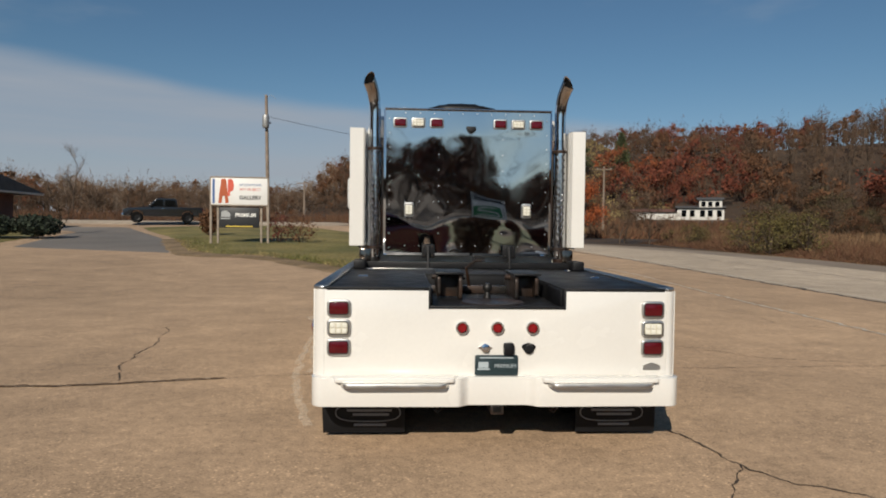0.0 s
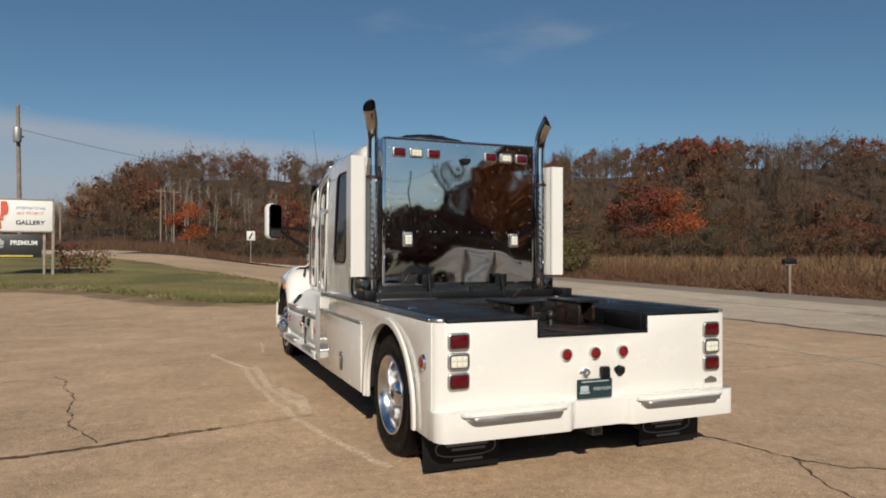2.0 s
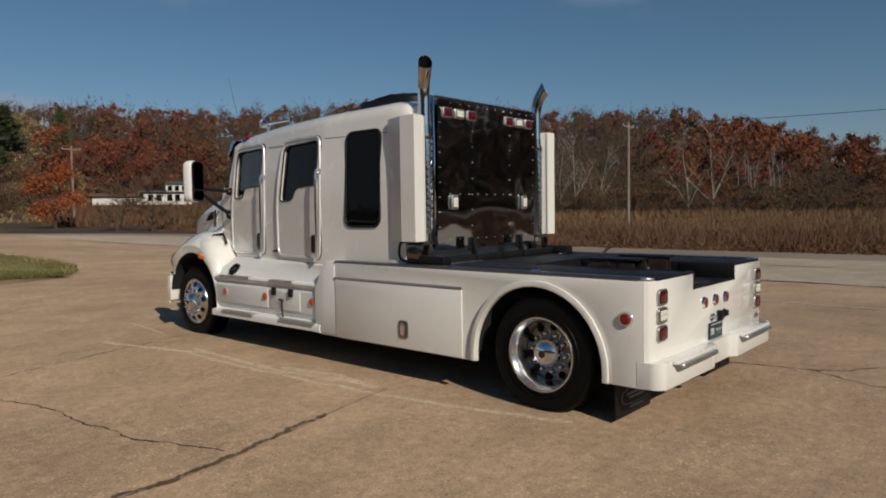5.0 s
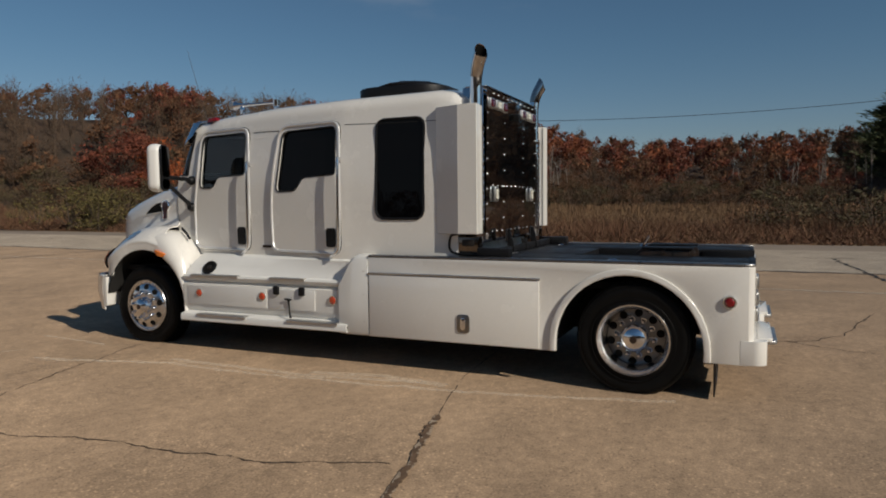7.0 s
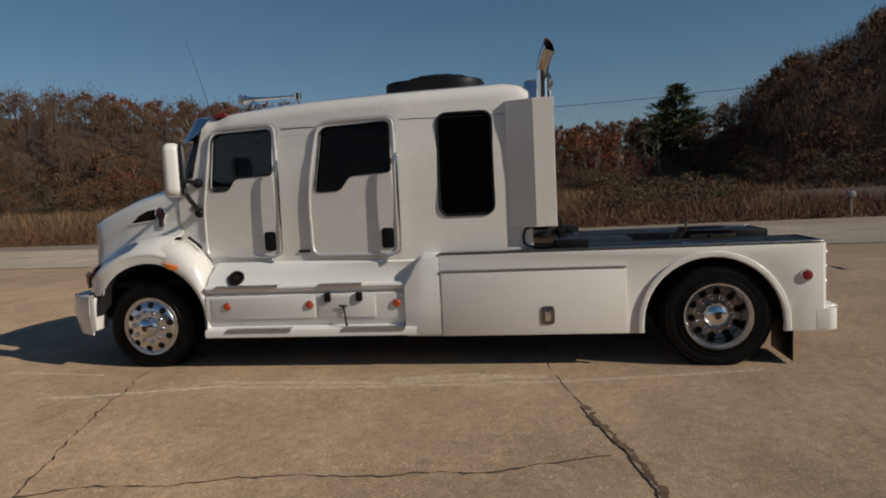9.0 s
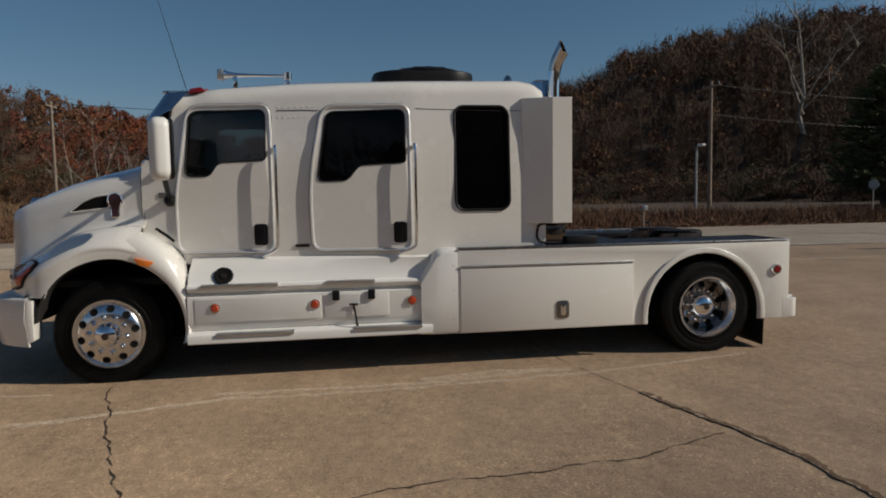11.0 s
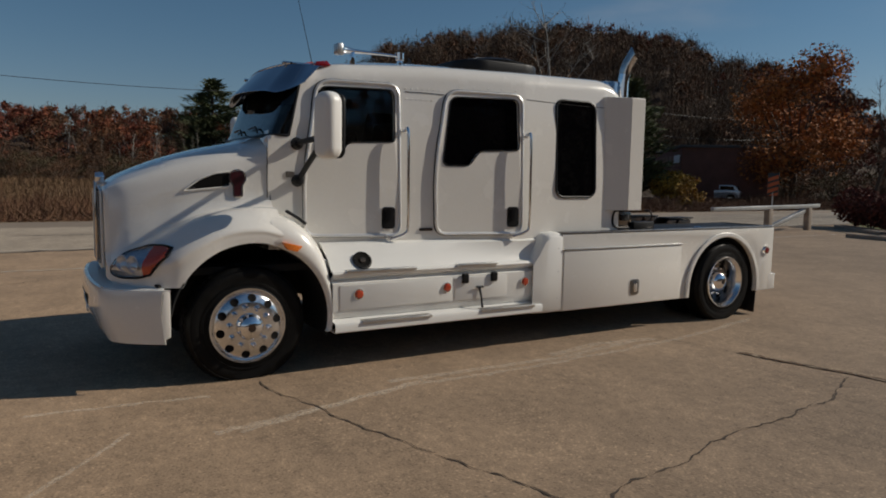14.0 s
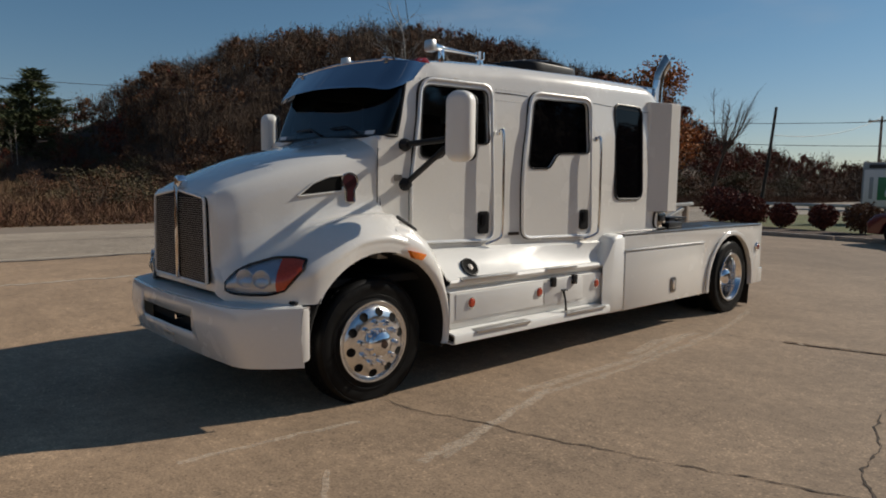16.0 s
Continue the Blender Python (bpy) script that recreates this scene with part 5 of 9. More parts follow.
# rear bumper: two projecting ends joined by a set-back middle
plan = [(-1.245, 0.12), (-1.250, -0.01), (-1.20, -0.075), (-0.26, -0.085), (-0.225, -0.05), (-0.20, -0.035), (0.20, -0.035), (0.225, -0.05), (0.26, -0.085), (1.20, -0.075), (1.250, -0.01), (1.245, 0.12)]
plan = round_poly(plan, [0.0, 0.06, 0.06, 0.03, 0.03, 0.03, 0.03, 0.03, 0.03, 0.06, 0.06, 0.0], 4)
part("rear_bumper", prism(plan, "z", 0.315, 0.505, 0.012, 3), WHITE, truck, "white moulded rear step bumper")
for s in (-1, 1):
    pad = [(s * 1.08, -0.02), (s * 0.30, -0.02), (s * 0.36, -0.150), (s * 1.02, -0.150)]
    part("step_pad", prism(round_poly(pad, 0.03), "z", 0.452, 0.482, 0.006), ALU, truck, "grey ribbed step pad")
    part("step_top", prism(round_poly([(s * 1.12, 0.0), (s * 0.26, 0.0), (s * 0.30, -0.115), (s * 1.08, -0.115)], 0.02), "z", 0.482, 0.512, 0.008), WHITE, truck)
part("receiver_hitch", box(-0.045, 0.045, -0.02, 0.4, 0.245, 0.315, 0.006), STEEL, truck)
# black block set in for the shade inside the receiver
part("receiver_mouth", box(-0.028, 0.028, -0.024, 0.0, 0.262, 0.30, 0.002), SOOT_AND_HOLE, truck)
for x in (-0.40, 0.40):
    part("chain_loop", tube([(x - 0.02, 0.1, 0.31), (x - 0.02, 0.06, 0.26), (x, 0.05, 0.245), (x + 0.02, 0.06, 0.26), (x + 0.02, 0.1, 0.31)], 0.008, 8), STEEL, truck)

# chassis, with plain dark boxes added to block light under the body
for s in (-1, 1):
    part("frame_rail", box(s * 0.38, s * 0.46, 0.3, 7.3, 0.58, 0.84, 0.006), BLACK_MATT, truck)
    part("fuel_tank", soften(prism(round_rect(3.8, 5.7, 0.36, 0.92, 0.18, 5), "x", s * 0.5, s * 1.05), 0.0), BLACK_MATT, truck)
    part("tool_box", box(s * 0.5, s * 1.18, 1.75, 3.42, 0.32, 1.05), BLACK_MATT, truck)
part("rear_axle", tube([(-1.0, HUB_R, HUB_Z), (1.0, HUB_R, HUB_Z)], 0.075, 14), BLACK_MATT, truck)
part("differential", lathe([(0, -0.2), (0.17, -0.14), (0.21, 0.0), (0.17, 0.14), (0, 0.2)], 20, "y", (0.0, HUB_R, HUB_Z)), BLACK_MATT, truck)
part("front_axle", tube([(-0.95, HUB_F, 0.43), (0.95, HUB_F, 0.43)], 0.06, 12), BLACK_MATT, truck)
part("under_pan", box(-1.0, 1.0, 0.25, 7.2, 0.84, 0.90), BLACK_MATT, truck)
part("rear_cross", box(-0.6, 0.6, 0.12, 0.3, 0.34, 0.9), BLACK_MATT, truck)
part("engine_block", box(-0.36, 0.36, 6.1, 7.2, 0.42, 1.25, 0.03), BLACK_MATT, truck)


# ---- wheels ----
def wheel(name, x, y, s, deep, label):
    """A tyre on a polished ten-hole rim; deep: the rim's face stands far in, as on dual wheels."""
    w = 0.27
    tyre_prof = [(0.300, 0.0), (0.335, -0.012), (0.385, -0.004), (0.43, 0.0), (0.455, -0.012), (0.471, -0.038), (0.475, -0.06), (0.475, -w + 0.06), (0.471, -w + 0.038),
                 (0.43, -w), (0.335, -w + 0.012), (0.300, -w), (0.285, -w / 2)]
    def at(bm):
        if s < 0:
            bm = mirrored(bm)
        bmesh.ops.translate(bm, verts=bm.verts, vec=(x, y, 0.449 if deep else 0.434))
        for v in bm.verts:                     # the loaded tyre flattens on the ground
            v.co.z = max(v.co.z, 0.002)
        return bm
    tyre = part(name, at(lathe(tyre_prof, 56, "x", close=True)), TYRE, truck, label, smooth=35)
    tread = bmesh.new()
    for k in range(52):
        a = 2 * math.pi * k / 52
        for i, off in enumerate((-0.06, -0.105, -0.15, -0.195)):
            b = box(off - 0.034, off + 0.002 - 0.012, -0.017, 0.017, 0.473, 0.482, 0.0)
            put_in(tread, b, Matrix.Rotation(a + 0.03 * (i % 2), 4, "X"))
    tagged(part("tread", at(tread), TYRE, tyre, smooth=0), kind="stuff")
    for rr in (0.345, 0.445):
        part("sidewall_rib", at(tube([(0.001, rr * math.cos(2 * math.pi * k / 56), rr * math.sin(2 * math.pi * k / 56)) for k in range(56)], 0.0035, 5, True)), TYRE, tyre)
    if deep:
        rim_prof = [(0.296, -0.02), (0.304, 0.004), (0.300, 0.012), (0.288, 0.010), (0.278, -0.012), (0.262, -0.03), (0.258, -0.07), (0.254, -0.120), (0.246, -0.160)]
        face = -0.160
        hub_prof = [(0.122, face), (0.122, face + 0.05), (0.118, face + 0.078), (0.106, face + 0.105), (0.078, face + 0.128), (0.040, face + 0.142), (0.0, face + 0.147)]
        hole_r, nut_r = 0.208, 0.155
    else:
        rim_prof = [(0.296, -0.02), (0.304, 0.002), (0.300, 0.010), (0.288, 0.008), (0.282, -0.006), (0.270, -0.010), (0.262, 0.006), (0.235, 0.020), (0.205, 0.032), (0.180, 0.038), (0.125, 0.040), (0.10, 0.04)]
        face = 0.030
        hub_prof = [(0.108, 0.036), (0.106, 0.065), (0.100, 0.080), (0.088, 0.090), (0.086, 0.100), (0.060, 0.118), (0.025, 0.127), (0.0, 0.128)]
        hole_r, nut_r = 0.225, 0.155
    rim = part("rim", at(lathe(rim_prof, 56, "x")), POLISHED, tyre, "polished aluminium ten-hole rim")
    if deep:
        # darker metal puts the deep rim's shade into the disc's colour
        part("rim_disc", at(lathe([(0.247, -0.158), (0.240, face - 0.012), (0.215, face - 0.004), (0.170, face), (0.10, face + 0.004)], 48, "x")), DULL_AND_SHADE_ALU, tyre)
    part("hub_cap", at(lathe(hub_prof, 32, "x")), CHROME, tyre, "chrome hub cap")
    part("hub_badge", at(lathe([(0.030, hub_prof[-1][1] - 0.012), (0.030, hub_prof[-1][1] + 0.0005), (0.0, hub_prof[-1][1] + 0.002)], 20, "x")), STEEL, tyre)
    for k in range(10):
        a = 2 * math.pi * (k + 0.69) / 10
        tilt = 0.35 if not deep else 0.0
        # solid black disc, standing for the dark of an open hand hole
        hh = bmesh.new()
        put_in(hh, lathe([(0.0, 0.004), (0.030, 0.004), (0.033, 0.006), (0.035, 0.0)], 16, "x"), Matrix.Translation((face - 0.003 if deep else 0.0215, hole_r * math.cos(a), hole_r * math.sin(a)))
               @ Matrix.Rotation(a, 4, "X") @ Matrix.Rotation(tilt if not deep else 0.12, 4, "Z"))
        part("hand_hole", at(hh), SOOT_AND_HOLE, tyre)
        a2 = 2 * math.pi * (k + 0.19) / 10
        nut = lathe([(0.0, 0.062), (0.010, 0.060), (0.016, 0.048), (0.019, 0.028), (0.020, 0.012), (0.026, 0.006), (0.026, 0.0)], 12, "x", (face + 0.006 if not deep else face, nut_r * math.cos(a2), nut_r * math.sin(a2)))
        part("lug_nut", at(nut), CHROME, tyre)
    part("brake_back", at(lathe([(0.0, -0.235), (0.28, -0.235), (0.285, -0.19), (0.0, -0.188)], 24, "x")), BLACK_MATT, tyre)
    return tyre


wheel("rear_wheel", -BW + 0.006, HUB_R - 0.048, -1, True, "black dual rear tyre on a deep polished rim")
wheel("rear_wheel", BW - 0.006, HUB_R - 0.048, 1, True, "black dual rear tyre on a deep polished rim")
wheel("front_wheel", -1.112, HUB_F + 0.038, -1, False, "black front tyre on a polished rim with chrome nuts")
wheel("front_wheel", 1.112, HUB_F + 0.038, 1, False, "black front tyre on a polished rim with chrome nuts")
for s in (-1, 1):
    t2 = lathe([(0.30, 0.0), (0.43, 0.0), (0.475, -0.05), (0.475, -0.22), (0.43, -0.27), (0.30, -0.27)], 40, "x", (BW - 0.36, HUB_R, HUB_Z), True)
    part("inner_tyre", t2 if s > 0 else mirrored(t2), TYRE, truck)


# ---- cab ----
CAB_W = [(2.3, 1.094), (3.85, 1.094), (6.10, 0.834), (6.40, 0.80)]
ROOF = [(2.56, 2.61), (2.64, 2.665), (2.78, 2.69), (3.78, 2.675), (4.8, 2.66), (5.6, 2.615), (5.86, 2.585), (5.98, 2.555), (6.05, 2.50), (6.26, 1.965), (6.28, 1.90)]


def cab_section(y, inset=0.0, floor=1.08):
    """Half profile of the cab from floor to crown."""
    w, top = lerp_table(CAB_W, y) - inset, lerp_table(ROOF, y) - inset
    crown = 0.09 * soft_step(2.5, 2.95, y) * (1 - soft_step(5.3, 6.0, y)) + 0.01
    tuck = 0.055 * soft_step(2.0, 2.7, top)        # sides lean in above the belt
    r = 0.16 if y < 5.8 else 0.16 * (1 - soft_step(5.8, 6.2, y)) + 0.05
    pts = [(w, floor), (w, 1.30), (w, 1.75), (w - 0.2 * tuck, 2.1)]
    x1, z1 = w - tuck, top - r
    z1 = max(z1, pts[-1][1] - 0.2) if y > 5.8 else z1
    out = []
    for p in pts:
        if p[1] < z1 - 0.02:
            out.append(p)
    while len(out) < 4:
        out.append((w - 0.1 * tuck, z1 - 0.02 + 0.004 * len(out)))
    for k in range(9):
        a = radians(90 * k / 8)
        out.append((x1 - r + r * math.cos(a), z1 + r * math.sin(a)))
    for k in range(1, 7):
        t = k / 6
        out.append(((x1 - r) * (1 - t), top + crown * (1 - (1 - t) ** 2)))
    return out


def cab_volume(inset, y0, y1, floor):
    ys = [y0, y0 + 0.02, 2.60, 2.63, 2.66, 2.70, 2.78, 3.0, 3.4, 3.78, 3.85, 4.2, 4.8, 5.2, 5.6, 5.72, 5.80, 5.86, 5.93, 5.98, 6.02, 6.05, 6.10, 6.15, 6.20, 6.26, y1]
    ys = sorted({y for y in ys if y0 <= y <= y1})
    rows = []
    for y in ys:
        half = cab_section(y, inset, floor)
        rows.append([(x, y, z) for x, z in half] + [(-x, y, z) for x, z in reversed(half[:-1])])
    bm = sheet(rows, 0, True)
    for row in (rows[0], rows[-1]):
        vs = []
        for p in row:
            vs.append(min(bm.verts, key=lambda v: (v.co - Vector(p)).length_squared))
        bm.faces.new(vs)
    bmesh.ops.recalc_face_normals(bm, faces=bm.faces)
    return bm


def side_poly(poly, s, depth=0.3, out=0.2):
    """A cutter through the cab's flank."""
    return part("cutter", prism(poly, "x", s * 0.5, s * 1.4), BLACK, truck)


FRONT_GLASS = round_poly([(5.17, 2.40), (5.845, 2.39), (5.90, 1.80), (5.68, 1.80), (5.60, 1.925), (5.175, 1.94)], [0.07, 0.09, 0.07, 0.05, 0.05, 0.04], 5)
REAR_GLASS = round_poly([(3.905, 2.390), (4.620, 2.375), (4.715, 1.74), (4.44, 1.745), (4.33, 1.885), (3.905, 1.905)], [0.07, 0.08, 0.07, 0.05, 0.05, 0.04], 5)
SLEEPER_GLASS = round_rect(2.915, 3.437, 1.455, 2.425, 0.09, 6)
DOOR_F = round_poly([(5.13, 2.445), (5.86, 2.44), (5.925, 2.0), (5.985, 1.6), (5.98, 1.115), (5.12, 1.105)], [0.10, 0.13, 0.1, 0.1, 0.10, 0.10], 5)
DOOR_R = round_poly([(3.865, 2.43), (4.655, 2.43), (4.785, 1.75), (4.765, 1.11), (3.86, 1.10)], [0.10, 0.13, 0.3, 0.10, 0.10], 6)


def flank(y, z=1.5, off=0.0):
    """x of the cab's outer flank at y and z."""
    w = lerp_table(CAB_W, y)
    tuck = 0.055 * soft_step(2.0, 2.7, lerp_table(ROOF, y))
    lean = 0.0 if z < 1.75 else 0.2 * tuck * (z - 1.75) / 0.35 if z < 2.1 else (0.2 + 0.8 * (z - 2.1) / 0.42) * tuck
    return w - lean + off


def on_flank(poly, s, off, n=1):
    return [(s * flank(y, z, off), y, z) for y, z in poly]


def panel_on_flank(poly, s, o0, o1, bevel=0.004):
    """A plate of the given outline lying on the flank, between two offsets."""
    bm = bmesh.new()
    a = [bm.verts.new(p) for p in on_flank(poly, s, o0)]
    b = [bm.verts.new(p) for p in on_flank(poly, s, o1)]
    n = len(poly)
    fa, fb = bm.faces.new(a), bm.faces.new(b)
    for i in range(n):
        bm.faces.new((a[i], a[(i + 1) % n], b[(i + 1) % n], b[i]))
    bmesh.ops.triangulate(bm, faces=[fa, fb])
    bmesh.ops.recalc_face_normals(bm, faces=bm.faces)
    return bm


def frame_on_flank(outer, inner, s, o0, o1):
    """A plate with a window hole: inner is one outline inside the outer one."""
    bm = bmesh.new()
    rings = {}
    for tag, pts, off in (("oo", outer, o1), ("io", inner, o1), ("oi", outer, o0), ("ii", inner, o0)):
        rings[tag] = [bm.verts.new((s * flank(u, v, off), u, v)) for u, v in pts]
    def loop_edges(r):
        return [bm.edges.get((a, b)) or bm.edges.new((a, b)) for a, b in zip(r, r[1:] + r[:1])]
    e = {k: loop_edges(v) for k, v in rings.items()}
    bmesh.ops.triangle_fill(bm, use_beauty=True, edges=e["oo"] + e["io"])
    bmesh.ops.triangle_fill(bm, use_beauty=True, edges=e["oi"] + e["ii"])
    for a, b in (("oo", "oi"), ("io", "ii")):
        ra, rb = rings[a], rings[b]
        for i in range(len(ra)):
            bm.faces.new((ra[i], ra[(i + 1) % len(ra)], rb[(i + 1) % len(rb)], rb[i]))
    bmesh.ops.recalc_face_normals(bm, faces=bm.faces)
    return bm


cab = part("cab_shell", cab_volume(0.0, 2.56, 6.28, 1.00), WHITE, truck, "white sleeper crew cab with rounded roof", smooth=35)
inner_vol = part("cutter", cab_volume(0.045, 2.62, 6.20, 1.14), WHITE, truck)
cutters = [inner_vol]
for s in (-1, 1):
    cutters += [side_poly(FRONT_GLASS, s), side_poly(REAR_GLASS, s), side_poly(SLEEPER_GLASS, s)]
ws_poly = round_poly([(-0.785, 0.0), (0.785, 0.0), (0.76, 0.50), (-0.76, 0.50)], 0.08, 5)
ws_m = Matrix.Translation((0, 6.245, 2.005)) @ Matrix.Rotation(radians(21.4), 4, "X")
wc = prism([(u, v) for u, v in ws_poly], "y", -0.3, 0.3)
bmesh.ops.transform(wc, matrix=ws_m, verts=wc.verts)
cutters.append(part("cutter", wc, BLACK, truck))
SIDE_GLASS = round_poly([(5.985, 2.455), (6.30, 2.455), (6.42, 1.966), (6.109, 1.952)], [0.04, 0.0, 0.0, 0.045], 4)
for s in (-1, 1):
    cutters.append(part("cutter", prism(SIDE_GLASS, "x", s * 0.72, s * 1.2), BLACK, truck))
cut(cab, cutters)
cab.data.shade_smooth()
cab.data.set_sharp_from_angle(angle=radians(30))
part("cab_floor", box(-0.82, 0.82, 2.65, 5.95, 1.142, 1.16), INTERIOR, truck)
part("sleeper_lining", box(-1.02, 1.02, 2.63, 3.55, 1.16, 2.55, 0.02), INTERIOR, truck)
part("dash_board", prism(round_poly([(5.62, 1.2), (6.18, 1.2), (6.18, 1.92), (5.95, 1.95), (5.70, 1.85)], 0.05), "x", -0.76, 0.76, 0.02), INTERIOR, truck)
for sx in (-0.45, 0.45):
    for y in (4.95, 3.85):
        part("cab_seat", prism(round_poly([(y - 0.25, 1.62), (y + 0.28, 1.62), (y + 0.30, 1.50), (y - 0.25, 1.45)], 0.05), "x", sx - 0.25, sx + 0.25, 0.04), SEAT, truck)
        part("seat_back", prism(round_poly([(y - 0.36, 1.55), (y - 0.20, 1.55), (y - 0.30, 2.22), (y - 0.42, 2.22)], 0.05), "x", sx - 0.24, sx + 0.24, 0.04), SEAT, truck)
part("steering_wheel", tube([(-0.45 + 0.21 * math.cos(2 * math.pi * k / 28), 5.48 - 0.12 * math.sin(2 * math.pi * k / 28), 1.86 + 0.17 * math.sin(2 * math.pi * k / 28)) for k in range(28)], 0.015, 8, True), BLACK, truck)
part("steering_column", tube([(-0.45, 5.48, 1.86), (-0.45, 5.75, 1.70)], 0.03, 8), BLACK, truck)


def screen_row(z, off=0.0):
    """One level of the wrapped windscreen, from pillar to pillar."""
    front, back = 6.252 - 0.394 * (z - 1.985), 6.112 - 0.2357 * (z - 1.946)
    side = flank(front - 0.05, z, -0.006 + off)
    half = [(0.0, front + 0.014 + off), (0.40, front + 0.010 + off), (side - 0.10, front - 0.006 + off), (side - 0.025, front - 0.030 + off), (side, front - 0.075), (flank(back, z, -0.006 + off), back)]
    half = smooth_path([(x, y, z) for x, y in half], 5)
    return [Vector((-p.x, p.y, p.z)) for p in reversed(half)][:-1] + half


SCREEN_Z = [1.962 + 0.488 * k / 8 for k in range(9)]
screen = part("windscreen", sheet([screen_row(z) for z in SCREEN_Z], 0.006), GLASS_FRONT, truck, "tinted windscreen wrapping round both corners")
rim_rows = [screen_row(z, 0.004) for z in SCREEN_Z]
part("windscreen_gasket", tube(rim_rows[0] + [r[-1] for r in rim_rows[1:-1]] + rim_rows[-1][::-1] + [r[0] for r in reversed(rim_rows[1:-1])], 0.013, 6, True), BLACK, screen)
for sx in (-0.42, 0.12):
    part("wiper", tube([(sx - 0.15, 6.30, 1.985), (sx + 0.05, 6.262, 2.05), (sx + 0.28, 6.262, 2.04)], 0.008, 6), BLACK, truck)


def cab_door(s, outline, glass, handle_y, grab, name):
    door = part(name, frame_on_flank(outline, glass, s, 0.004, 0.016), WHITE, truck)
    part("door_seal", tube(on_flank(outline, s, 0.016), 0.0155, 8, True), BRIGHT_TRIM, door, "pale metal trim round the door edge")
    part("door_gap", tube(on_flank(outline, s, -0.004), 0.0215, 8, True), BLACK, door)
    part("pane", panel_on_flank([((u - sum(p[0] for p in glass) / len(glass)) * 1.02 + sum(p[0] for p in glass) / len(glass), (v - sum(p[1] for p in glass) / len(glass)) * 1.02 + sum(p[1] for p in glass) / len(glass)) for u, v in glass], s, -0.018, -0.012), GLASS if name == "front_door" else GLASS_DARK, door)
    part("window_gasket", tube(on_flank(glass, s, 0.015), 0.008, 6, True), BLACK, door)
    hy, hz = handle_y, 1.262
    bez = part("handle_bezel", panel_on_flank(round_rect(hy - 0.062, hy + 0.062, hz - 0.098, hz + 0.098, 0.03), s, 0.017, 0.024), BLACK, door, "black recessed door handle")
    part("handle_pull", panel_on_flank(round_rect(hy - 0.035, hy + 0.035, hz - 0.02, hz + 0.075, 0.015), s, 0.024, 0.038), BLACK, door)
    gy = grab
    x = s * flank(gy, 1.5)
    bar = [(s * flank(gy, 2.0, 0.016), gy, 2.04), (s * flank(gy, 2.0, 0.05), gy - 0.005, 2.06), (s * flank(gy, 2.0, 0.085), gy - 0.01, 2.02), (s * flank(gy, 1.6, 0.085), gy - 0.01, 1.6),
           (s * flank(gy, 1.3, 0.085), gy - 0.01, 1.20), (s * flank(gy, 1.2, 0.075), gy + 0.02, 1.12), (s * flank(gy, 1.1, 0.016), gy + 0.13, 1.07)]
    gb = part("grab_bar", tube(smooth_path(bar, 5), 0.014, 10), CHROME, door, "chrome grab bar")
    part("grab_foot", lathe([(0.0, 0.012), (0.024, 0.010), (0.03, 0.0)], 14, "y", (s * flank(gy, 2.04, 0.03), gy - 0.0, 2.045)), CHROME, door)
    return door


